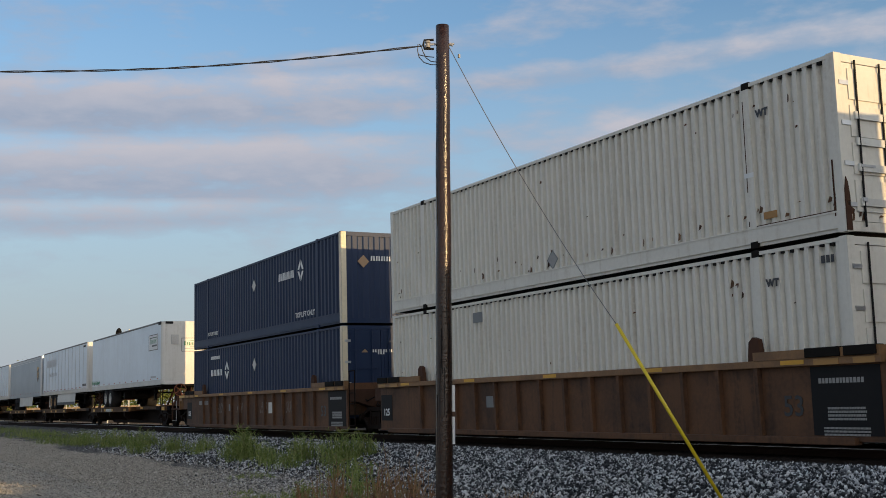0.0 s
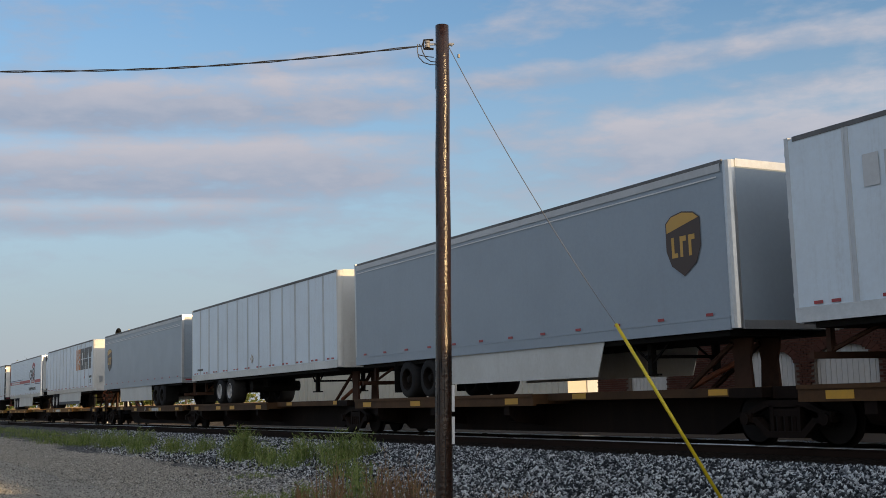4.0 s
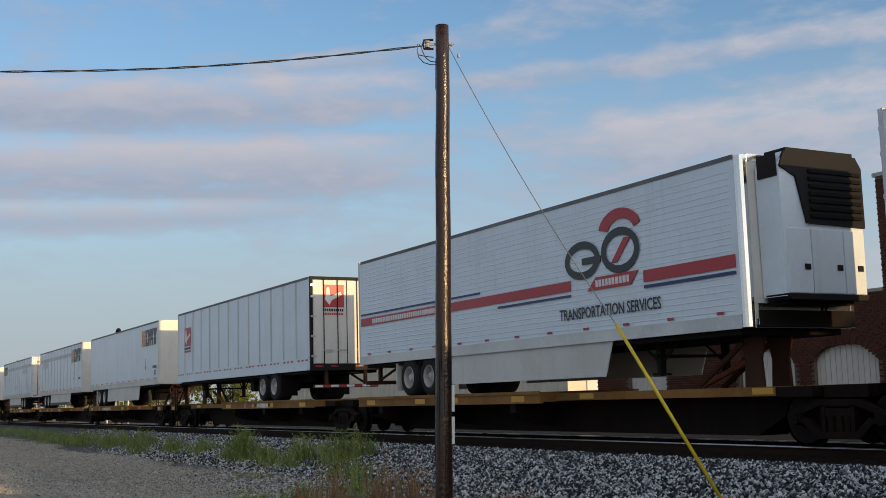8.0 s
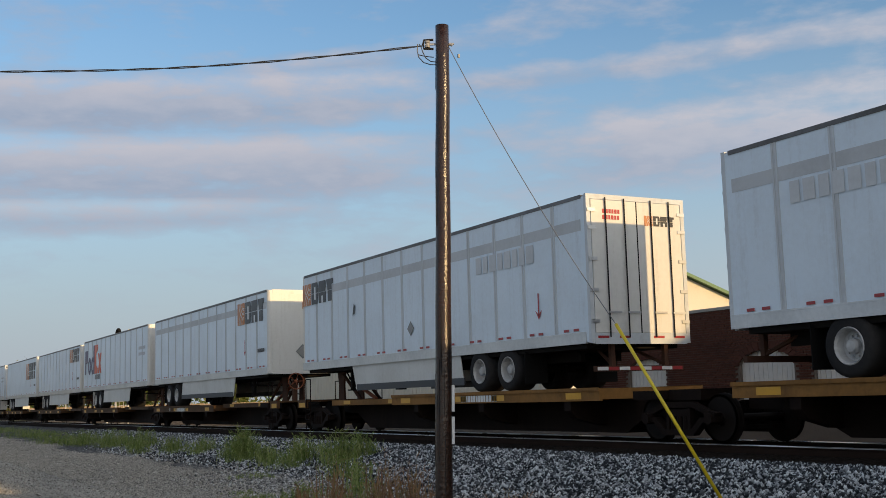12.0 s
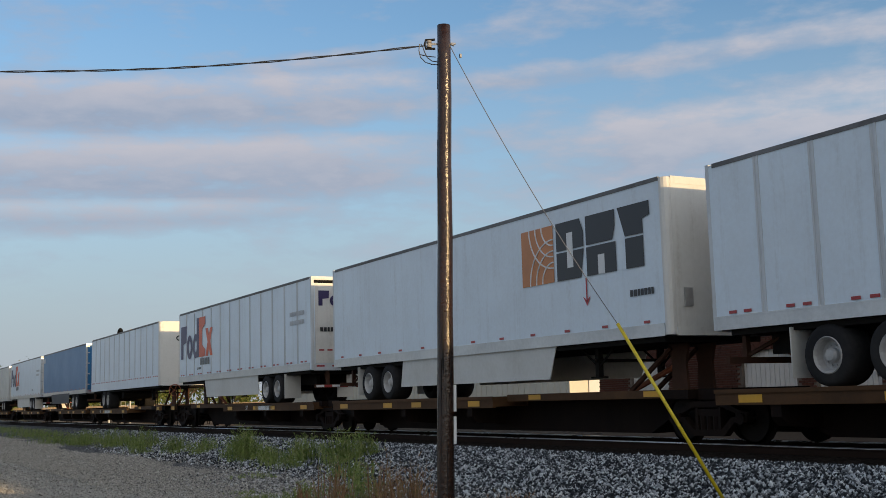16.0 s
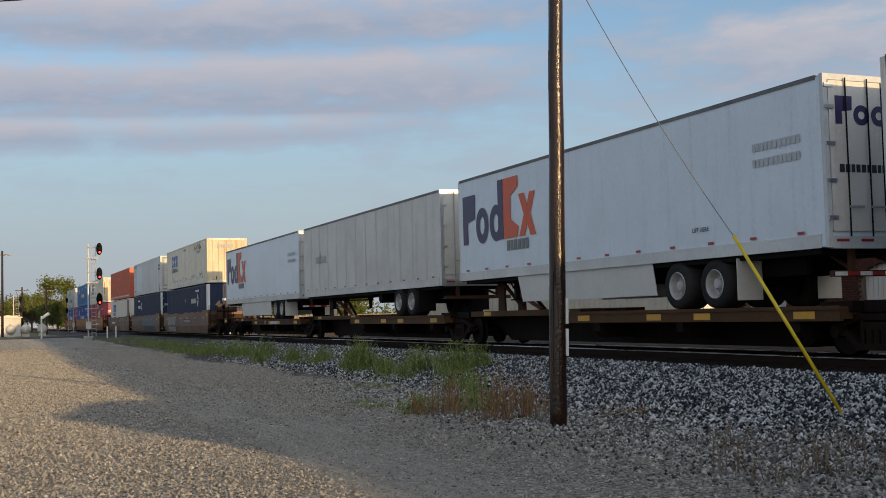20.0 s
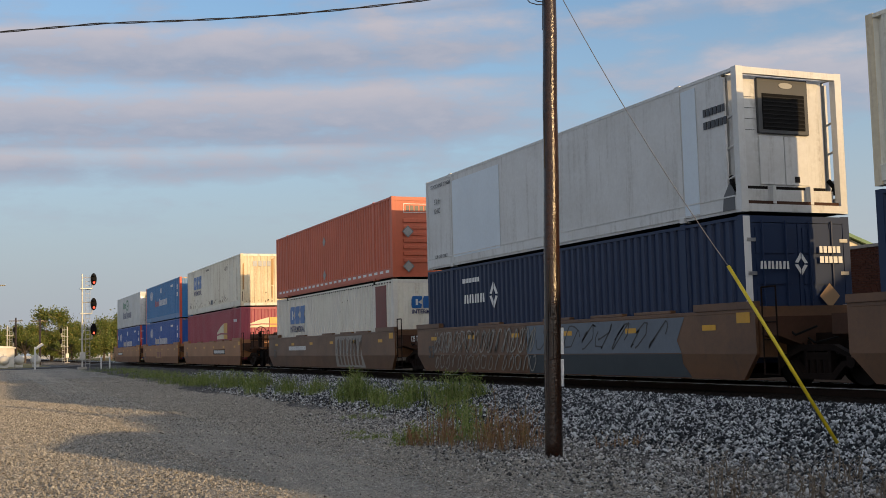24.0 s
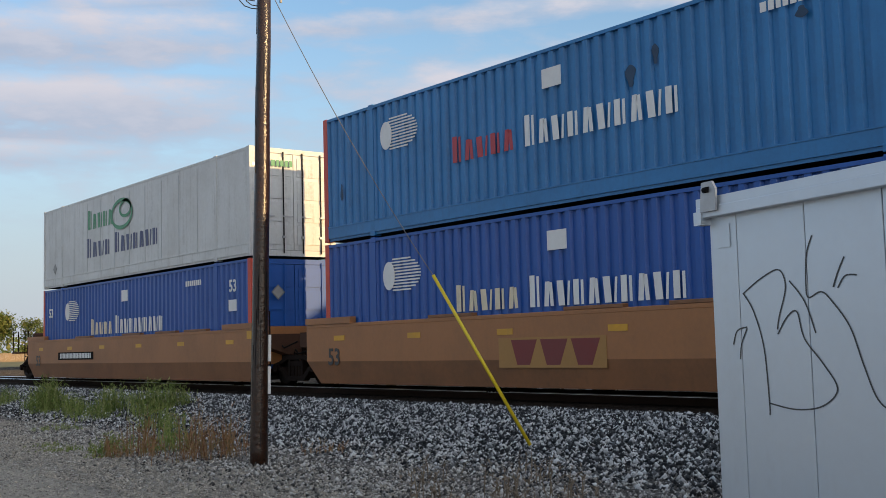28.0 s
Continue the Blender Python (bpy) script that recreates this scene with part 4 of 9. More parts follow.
def sideframe_mesh():
    """A cast truck side frame: an arched bar with two windows and a spring nest between."""
    bm = bmesh.new()
    bm_prism(bm, [(-0.98, 0.0), (-0.40, 0.20), (0.40, 0.20), (0.98, 0.0), (1.08, 0.10), (0.80, 0.15), (0.42, 0.31), (-0.42, 0.31), (-0.80, 0.15), (-1.08, 0.10)], (-0.93, 0, 0), (0, -1, 0), (0, 0, 1), 0.13)
    bm_prism(bm, [(-0.98, -0.07), (-0.70, -0.07), (-0.42, -0.31), (0.42, -0.31), (0.70, -0.07), (0.98, -0.07), (0.98, 0.02), (0.62, 0.02), (0.36, -0.20), (-0.36, -0.20), (-0.62, 0.02), (-0.98, 0.02)], (-0.93, 0, 0), (0, -1, 0), (0, 0, 1), 0.15)
    for y in (-0.34, 0.26):
        bm_box(bm, -1.06, -0.93, y, y + 0.08, -0.22, 0.22)
    for y in (-0.17, -0.0, 0.17):
        bm_tube(bm, [(-0.99, y, -0.20), (-0.99, y, 0.04)], 0.075, 8)
    bm_box(bm, -1.05, -0.9, -0.26, 0.26, 0.04, 0.17)
    for y in (-0.89, 0.89):
        bm_tube(bm, [(-1.13, y, 0.0), (-0.93, y, 0.0)], 0.105, 12)
        bm_box(bm, -1.09, -0.93, y - 0.14, y + 0.14, -0.05, 0.10)
    bmesh.ops.recalc_face_normals(bm, faces=bm.faces[:])
    return bm


def add_truck(car, y):
    """A two-axle truck under a car, at y of the car's own length."""
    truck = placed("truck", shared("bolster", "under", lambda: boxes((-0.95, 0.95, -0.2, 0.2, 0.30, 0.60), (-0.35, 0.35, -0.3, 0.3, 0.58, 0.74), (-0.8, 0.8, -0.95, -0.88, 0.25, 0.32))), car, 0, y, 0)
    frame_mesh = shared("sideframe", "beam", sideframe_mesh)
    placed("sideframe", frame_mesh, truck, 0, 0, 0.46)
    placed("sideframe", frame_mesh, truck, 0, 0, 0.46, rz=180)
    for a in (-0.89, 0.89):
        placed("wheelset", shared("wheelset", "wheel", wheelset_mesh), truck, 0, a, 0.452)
    return truck


def brake_wheel_mesh():
    bm = bmesh.new()
    ring = [(0.28 * math.cos(2 * math.pi * k / 20), 0, 0.28 * math.sin(2 * math.pi * k / 20)) for k in range(21)]
    bm_tube(bm, ring, 0.018, 6)
    for k in range(5):
        a = 2 * math.pi * k / 5
        bm_tube(bm, [(0, 0.03, 0), (0.28 * math.cos(a), 0, 0.28 * math.sin(a))], 0.013, 5)
    bm_tube(bm, [(0, -0.04, 0), (0, 0.16, 0)], 0.05, 8)
    return bm


def ladder_mesh():
    bm = bmesh.new()
    for y in (-0.2, 0.2):
        bm_tube(bm, [(0, y, 0.12), (0, y, 1.05), (0.0, y, 1.75)], 0.017, 6)
    for z in (0.14, 0.45, 0.78, 1.1):
        bm_tube(bm, [(0, -0.2, z), (0, 0.2, z)], 0.015, 6)
    bm_tube(bm, [(0, -0.2, 1.75), (0, 0.2, 1.75)], 0.017, 6)
    return bm


# height of each car's wheel platforms over the rails, by the place where the car ends
DECKS = ((51, 1.0), (141, 0.99), (200, 1.04), (259, 1.07), (349, 0.95), (440, 0.90))


OCHRE_CARS = ("platforms of the third spine car", "platforms of the second spine car")


def deck_height(s):
    return next(h for end, h in DECKS if s < end)


def spine_unit(s, rear, nose_first, front_truck, last, first, group, mark=""):
    """One platform of an articulated spine car: s and rear are the trailer's ends, front_truck the place of its leading truck."""
    car = rolling("spine_car", "dark brown spine car platform with yellow markers carrying a trailer", "rail car", s, group)
    length = rear - s
    paint = "deck_ochre" if group in OCHRE_CARS else "deck"
    a, b = front_truck - s, (last if last else rear + 0.9) - s
    beam = [(a + 0.2, 0.62), (a + 1.6, 0.58), (a + 2.5, 0.14), (b - 2.5, 0.14), (b - 1.6, 0.58), (b - 0.2, 0.62), (b - 0.2, 0.86), (a + 0.2, 0.86)]
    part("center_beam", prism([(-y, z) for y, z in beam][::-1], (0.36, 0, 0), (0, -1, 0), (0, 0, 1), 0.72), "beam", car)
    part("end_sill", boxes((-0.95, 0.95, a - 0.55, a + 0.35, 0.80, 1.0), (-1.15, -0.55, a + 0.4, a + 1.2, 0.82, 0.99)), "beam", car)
    # the wheel platform lies under the trailer's axles
    d0, d1 = (6.5, 16.2) if nose_first else (-0.25, 9.4)
    t = deck_height(s)
    deck = boxes((-1.34, 1.34, d0, d1, t - 0.025, t), (-1.34, -1.26, d0, d1, t - 0.25, t - 0.025), (1.26, 1.34, d0, d1, t - 0.25, t - 0.025), (-1.26, 1.26, d0, d0 + 0.08, t - 0.22, t - 0.025), (-1.26, 1.26, d1 - 0.08, d1, t - 0.22, t - 0.025))
    part("wheel_platform", deck, paint, car)
    for x in (-1, 1):
        part("platform_lip", boxes((x * 1.34, x * 1.37, d0, d1, t - 0.05, t + 0.02)), paint, car)
    for y in (d0 + 1.2, (d0 + d1) / 2, d1 - 1.4):
        part("crossbearer", prism([(-1.3, t - 0.25), (-1.3, t - 0.45), (-1.16, t - 0.6), (-0.5, 0.3), (0.5, 0.3), (1.16, t - 0.6), (1.3, t - 0.45), (1.3, t - 0.25)], (0, y + 0.12, 0), (1, 0, 0), (0, 0, 1), 0.24), "beam", car)
    # sills of the narrow half, with the hitch that holds the trailer's nose
    n0, n1 = (a + 0.9, d0) if nose_first else (d1, b - 0.9)
    part("narrow_sill", boxes((-0.95, -0.36, n0, n1, 0.84, 1.0), (0.36, 0.95, n0, n1, 0.84, 1.0)), paint, car)
    k = 0.95 if nose_first else length - 0.95
    back = 1.0 if nose_first else -1.0
    hitch = part("hitch", boxes((-0.42, 0.42, k - 0.32, k + 0.32, 1.90, 1.985)), "hitch", car, "rusty trailer hitch")
    for x in (-0.36, 0.30):
        leg = [(-0.24, 0.95), (0.24, 0.95), (0.20, 1.5), (0.30, 1.9), (-0.30, 1.9), (-0.20, 1.5)]
        part("hitch_leg", prism([(u - k, v) for u, v in leg], (x + 0.06, 0, 0), (0, -1, 0), (0, 0, 1), 0.06), "hitch", hitch)
        part("hitch_brace", tube([(x, k + back * 0.2, 1.82), (x, k + back * 1.55, 1.0)], 0.055, 6), "hitch", hitch)
    part("hitch_screw", tube([(0, k + back * 0.3, 1.55), (0, k + back * 1.9, 1.02)], 0.06, 8), "orange_rust", hitch)
    side = Face(car, (-1.342, 0, 0), (0, -1, 0))
    step = (d1 - d0) / 4
    for i in range(4):
        y = d0 + step * (i + 0.5) + (0.35 if i % 2 else -0.3)
        side.shapes("yellow_marker", "yellow", rect(-y - 0.28, -y + 0.28, t - 0.21, t - 0.075))
    inner = Face(car, (-0.952, 0, 0), (0, -1, 0))
    for y in (n0 + 0.8, n1 - 1.2):
        inner.shapes("yellow_marker", "yellow", rect(-y - 0.25, -y + 0.25, 0.87, 0.98))
    if mark:
        side.words("53" if nose_first else "57'", 0.22, "white_film", -(d0 + d1) / 2 - 1.9, t - 0.14)
        side.bars("number_bar", "white_film", -(d0 + d1) / 2 - 0.9, t - 0.22, 1.75, 0.15)
    add_truck(car, a)
    if last:
        add_truck(car, b)
    if first or last:
        y = a - 0.75 if first else b + 0.75
        placed("ladder", shared("ladder", "beam", ladder_mesh), car, -1.28, y + (0.45 if first else -0.45), -0.05)
        placed("ladder", shared("ladder", "beam", ladder_mesh), car, 1.28, y + (0.45 if first else -0.45), -0.05)
        part("coupler", boxes((-0.11, 0.11, min(y, y + (-0.75 if first else 0.75)), max(y, y + (-0.75 if first else 0.75)), 0.68, 0.92), (-0.3, 0.3, y - 0.25, y + 0.25, 0.62, 0.98)), "under", car)
        part("end_platform", boxes((-1.3, 1.3, y - 0.25, y + 0.45, 0.98, 1.04), (-1.3, -1.2, y - 0.25, y + 0.45, 0.78, 0.98), (1.2, 1.3, y - 0.25, y + 0.45, 0.78, 0.98)), "deck", car)
        if first:
            stand = part("brake_stand", boxes((-0.62, -0.46, y - 0.05, y + 0.08, 1.04, 1.75)), "hitch", car)
            placed("brake_wheel", shared("brake_wheel", "orange_rust", brake_wheel_mesh), stand, -0.54, y - 0.12, 1.72)
        side2 = Face(car, (-1.302, 0, 0), (0, -1, 0))
        side2.shapes("yellow_marker", "yellow", rect(-y - 0.3, -y + 0.2, 0.80, 0.95))
    return car


def trailer_plan(length, nose_at_front, radius=0.16):
    """The outline of a van body seen from above, its nose corners rounded."""
    def corner(cx, cy, start):
        return [(cx + radius * math.cos(radians(start + 90 * i / 5)), cy + radius * math.sin(radians(start + 90 * i / 5))) for i in range(6)]
    if nose_at_front:
        return corner(-HALF + radius, radius, 180) + corner(HALF - radius, radius, 270) + [(HALF, length), (-HALF, length)]
    return [(-HALF, 0), (HALF, 0)] + corner(HALF - radius, length - radius, 0) + corner(-HALF + radius, length - radius, 90)


# how far each van stands above or below the usual height
HIGHER = {54: -0.04, 89: -0.03, 124: -0.02, 144: 0.04, 183: 0.03, 202: 0.04, 221: 0.08, 242: 0.08, 296: -0.06, 331: 0.03, 369: -0.06, 386: -0.05, 404: -0.12, 421: -0.1}

LOWER = {72: 2.05, 144: 2.03, 202: 2.03, 351: 1.95, 369: 1.92, 386: 1.93, 404: 1.85, 421: 1.84}


def van_trailer(s, label, skin="white", style="posts", nose_first=True, rail="alu", rail_top=2.24, skirt="", axles=None, band=False,
                cap="nose_white", flush=False, length=LONG, rims="rim", marks=2, roof="alu", group="trailers on the train"):
    """A 53-foot road van on a spine car. Returns the thing and its camera-side and leading-end faces."""
    van = rolling("semi_trailer", label, "semi-trailer", s, group)
    at = (lambda d: d) if nose_first else (lambda d: length - d)
    axles = axles or ((12.35, 13.6) if nose_first else (11.55, 12.8))
    top = 5.03 + HIGHER.get(round(s), 0.0)
    hub = deck_height(s) + 0.507
    low = LOWER.get(round(s), 2.0)
    rail_top += low - 2.0
    plan = trailer_plan(length, nose_first)
    part("body", prism(plan, (0, 0, low + 0.02), (1, 0, 0), (0, 1, 0), top - low - 0.06), skin, van)
    part("roof", prism([(x * 0.985, 0.02 + y * 0.9975) for x, y in plan], (0, 0, top - 0.04), (1, 0, 0), (0, 1, 0), 0.03), roof, van)
    ends = (0.02, length - 0.02)
    for x in (-1, 1):
        part("top_rail", boxes((x * (HALF - 0.03), x * (HALF + 0.012), ends[0] + 0.14, ends[1] - 0.14, top - 0.075, top + 0.005)), "top_edge", van)
        part("bottom_rail", boxes((x * (HALF - 0.04), x * (HALF + 0.014), ends[0] + 0.14, ends[1], low, rail_top), (x * (HALF + 0.014), x * (HALF + 0.022), ends[0] + 0.14, ends[1], rail_top - 0.03, rail_top)), rail, van)
    if style == "posts":
        post = shared("side_post", "side_rib" if skin == "white" else skin, lambda: boxes((-0.014, 0.004, -0.06, -0.022, 0, 1), (-0.014, 0.004, 0.022, 0.06, 0, 1), (-0.003, 0.004, -0.022, 0.022, 0, 1)))
        for i in range(1, 13):
            ob = placed("side_post", post, van, -HALF, length * i / 13, rail_top)
            ob.scale = (1, 1, top - 0.075 - rail_top)
    elif style == "reefer":
        flute = shared("side_flute", skin, lambda: prism([(-0.006, 0.0), (0.0, 0.015), (0.0, -0.015)], (0, 0, 0), (1, 0, 0), (0, 0, 1), 1))
        for i in range(22):
            ob = placed("side_flute", flute, van, -HALF, 0.3, rail_top + 0.08 + i * 0.116)
            ob.matrix_basis = pose(-HALF, length - 0.3, rail_top + 0.08 + i * 0.116) @ Matrix.Diagonal((1, length - 0.6, 1, 1))
    if band:
        Face(van, (-HALF, 0, 0), (0, -1, 0)).shapes("faded_band", "band", rect(-length + 0.2, -0.2, 4.36, 4.60), lift=0.005)
    # nose end: corner extrusions and a top rail
    y_nose = at(0.0)
    out = -1 if nose_first else 1
    for x in (-1, 1):
        part("corner_post", tube([(x * (HALF - 0.10), y_nose - out * 0.10, low + 0.02), (x * (HALF - 0.10), y_nose - out * 0.10, top - 0.02)], 0.117, 12), cap, van)
    # a plate gives the nose the white without the painted sky tint
    if skin == "white":
        part("nose_panel", boxes((-HALF + 0.15, HALF - 0.15, y_nose + out * 0.008, y_nose - out * 0.02, low + 0.16, top - 0.14)), "nose_white", van)
    part("nose_rail", boxes((-HALF + 0.16, HALF - 0.16, y_nose + out * 0.012, y_nose - out * 0.05, top - 0.14, top + 0.003)), cap, van)
    part("nose_sill", boxes((-HALF + 0.16, HALF - 0.16, y_nose + out * 0.012, y_nose - out * 0.05, low, low + 0.16)), cap, van)
    # door end
    y_door = at(length)
    o = 1 if nose_first else -1
    part("door_frame", boxes((-HALF - 0.006, -HALF + 0.09, y_door - o * 0.06, y_door + o * 0.025, low, top + 0.008), (HALF - 0.09, HALF + 0.006, y_door - o * 0.06, y_door + o * 0.025, low, top + 0.008),
                             (-HALF + 0.09, HALF - 0.09, y_door - o * 0.06, y_door + o * 0.025, top - 0.1, top + 0.008), (-HALF + 0.09, HALF - 0.09, y_door - o * 0.06, y_door + o * 0.03, low - 0.02, low + 0.2)), "alu" if skin != "white" else "black" if round(s) == 183 else "side_rib", van)
    if flush:
        part("door_panel", box(-HALF + 0.13, HALF - 0.13, y_door + o * 0.002, y_door + o * 0.022, low + 0.21, top - 0.22, 0.008), "nose_white", van)
        part("door_header", boxes((-HALF + 0.10, HALF - 0.10, y_door + o * 0.002, y_door + o * 0.012, top - 0.21, top - 0.11)), "gasket", van)
        part("door_lock", boxes((0.30, 0.62, y_door + o * 0.022, y_door + o * 0.06, 2.36, 2.44)), "galv", van)
        for x in (-0.95, -0.66, -0.36, -0.06, 0.66, 0.95):
            part("door_reflector", boxes((x - 0.09, x + 0.09, y_door + o * 0.0225, y_door + o * 0.026, 2.62, 2.67)), "red_mark", van)
    elif style != "rollup":
        for x0, x1 in ((-HALF + 0.11, -0.012), (0.012, HALF - 0.11)):
            leaf = part("door_leaf", box(x0, x1, y_door + o * 0.002, y_door + o * 0.03, 2.21, top - 0.11, 0.006), "nose_white" if skin == "white" else skin, van)
            edge = x0 if x0 < -0.1 else x1
            for z in (2.45, 3.1, 3.75, 4.4, 4.78):
                placed("hinge", shared("hinge", "alu", lambda: boxes((-0.10, 0.10, -0.012, 0.012, -0.035, 0.035))), leaf, edge, y_door + o * 0.042, z)
            for f in (0.30, 0.72):
                x = x0 + (x1 - x0) * f
                rod = part("lock_rod", tube([(x, y_door + o * 0.06, 2.12), (x, y_door + o * 0.06, top - 0.06)], 0.016, 6), "black" if skin == "white" else "galv", leaf)
                part("handle", boxes((x - 0.02, x + 0.30, y_door + o * 0.07, y_door + o * 0.085, 2.62, 2.66)), "galv", rod)
        part("door_gasket", boxes((-0.012, 0.012, y_door + o * 0.004, y_door + o * 0.034, 2.21, top - 0.11)), "gasket", van)
    else:
        for i in range(7):
            z = 2.22 + i * 0.385
            part("door_slat", box(-HALF + 0.12, HALF - 0.12, y_door + o * 0.002, y_door + o * 0.02, z + 0.006, z + 0.379, 0.005), skin, van)
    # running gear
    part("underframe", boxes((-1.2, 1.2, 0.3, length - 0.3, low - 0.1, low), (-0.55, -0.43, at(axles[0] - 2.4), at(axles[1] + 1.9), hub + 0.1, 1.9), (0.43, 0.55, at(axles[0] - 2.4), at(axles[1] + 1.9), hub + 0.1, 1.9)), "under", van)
    for d in axles:
        part("axle", tube([(-1.0, at(d), hub), (1.0, at(d), hub)], 0.075, 10), "under", van)
        for x, turn in ((-0.99, 0), (0.99, 180)):
            tyre = placed("tyre", shared("tyre", "tyre", tyre_mesh, True), van, x, at(d), hub, rz=turn)
            placed("rim", shared("rim", rims, rim_mesh), tyre, 0, 0, 0)
    for x in (-0.98, 0.98):
        part("mudflap", boxes((x - 0.3, x + 0.3, at(axles[1] + 0.75) - 0.008, at(axles[1] + 0.75) + 0.008, hub - 0.34, low - 0.05)), "skirt" if (skirt == "plain" and skin == "white") or rims == "rim_rust" else "gasket", van)
    part("rear_guard", boxes((-1.15, 1.15, at(length - 0.12) - 0.05, at(length - 0.12) + 0.05, 1.42, 1.53), (-0.75, -0.65, at(length - 0.12) - 0.05, at(length - 0.12) + 0.05, 1.53, low), (0.65, 0.75, at(length - 0.12) - 0.05, at(length - 0.12) + 0.05, 1.53, low)), "hitch", van)
    for k in range(8 if skin == "white" and not nose_first else 0):
        x = -1.12 + 0.28 * k
        part("guard_tape", boxes((x + 0.004, x + 0.276, at(length - 0.12) + o * 0.051, at(length - 0.12) + o * 0.056, 1.44, 1.51)), "red_mark" if k % 2 else "white_film", van)
    for x in (-0.7, 0.7):
        part("guard_brace", tube([(x, at(length - 0.12), 1.55), (x * 0.6, at(length - 1.1), low)], 0.04, 6), "hitch", van)
    for x in (-1.0, -0.45, 0.45, 1.0):
        part("sill_reflector", boxes((x - 0.14, x + 0.14, y_door + o * 0.031, y_door + o * 0.035, low + 0.10, low + 0.15)), "red_mark", van)
    gear = part("landing_gear", boxes((-0.95, 0.95, at(2.95) - 0.03, at(2.95) + 0.03, 1.62, 1.68)), "under", van)
    for x in (-0.82, 0.82):
        part("landing_leg", boxes((x - 0.06, x + 0.06, at(2.95) - 0.06, at(2.95) + 0.06, 1.28, low), (x - 0.13, x + 0.13, at(2.95) - 0.13, at(2.95) + 0.13, 1.28, 1.32)), "under", gear)
        part("leg_brace", tubes([[(x, at(2.95), 1.5), (x, at(2.35), 1.95)], [(x, at(2.95), 1.5), (x, at(3.6), 1.95)]], 0.025, 5), "under", gear)
    if skirt:
        d0, d1 = 3.9, axles[0] - 0.95
        for x in (-1, 1):
            sheet = prism([(-at(d0 + 0.28), low - 0.70), (-at(d1 + 0.15), low - 0.70), (-at(d1), low), (-at(d0), low)], (x * (HALF - 0.05) + 0.01, 0, 0), (0, -1, 0), (0, 0, 1), 0.02)
            piece = part("side_skirt", sheet, "skirt", van, "pale aerodynamic skirt")
            if skirt == "edge":
                part("skirt_edge", boxes((x * (HALF - 0.052) - 0.014, x * (HALF - 0.052) + 0.014, at(d0 + 0.3), at(d1 + 0.16), low - 0.73, low - 0.55)), "dark_strip", piece)
    else:
        part("tank", tube([(-0.95, at(9.3), 1.62), (0.95, at(9.3), 1.62)], 0.2, 12), "under", van)
    # red and white side markers
    chip = shared("side_marker", "red_mark", lambda: box(-0.004, 0.004, -0.09, 0.09, -0.026, 0.026))
    count = 12
    for i in range(count):
        y = length * (i + 0.5) / count
        for k in range(marks):
            placed("side_marker", chip, van, -HALF - 0.02, y + (k - (marks - 1) / 2) * 0.36, rail_top + (0.055 if rail_top < 2.3 else -0.09))
    return van, Face(van, (-HALF - 0.0145, 0, 0), (0, -1, 0)), Face(van, (0, -0.014 if nose_first else -0.033, 0), (1, 0, 0))


def split_square(face, u, v, size):
    """An amber square crossed by pale curves, with three dark blocks after it: the haulier's emblem as plain shapes."""
    h = size
    face.shapes("amber_square", "amber", rect(u, u + h * 1.02, v, v + h), lift=0.006)
    bm = bmesh.new()
    for r in (0.35, 0.55, 0.75):
        for cu, cv, start in ((u + h * 1.02, v + h, 180), (u + h * 1.02, v, 90)):
            arc = [face.origin + face.right * (cu + h * r * math.cos(radians(start + i * 9))) + face.up * (cv + h * r * math.sin(radians(start + i * 9))) + face.out * 0.008 for i in range(11)]
            bm_tube(bm, arc, 0.016 * h, 4)
    part("pale_curves", bm, "white_film", face.owner)
    w = h * 0.80
    for i in range(3):
        x = u + h * 1.12 + i * h * 0.88
        lean = (0.0, 0.10, 0.0)[i] * w
        drop = (0.12, 0.0, 0.22)[i] * w
        face.shapes("dark_block", "ink", [(x + (drop if i == 2 else 0), v), (x + w - drop, v), (x + w - (0 if i < 2 else drop), v + h * 0.48), (x + (drop if i == 2 else 0), v + h * 0.48)],
                    [(x + (drop if i == 2 else 0), v + h * 0.515), (x + w - lean - (drop if i == 2 else 0), v + h * 0.515), (x + w - (drop if i == 2 else 0), v + h * 0.74), (x + w, v + h * 0.78), (x + w - (drop if i == 0 else 0), v + h), (x, v + h)], lift=0.006)
        if i < 2:
            face.shapes("pale_gap", "white_film", rect(x + w * 0.40, x + w * 0.62, v + h * (0.2 if i == 0 else 0.0), v + h * (0.8 if i == 0 else 0.32)), lift=0.008)


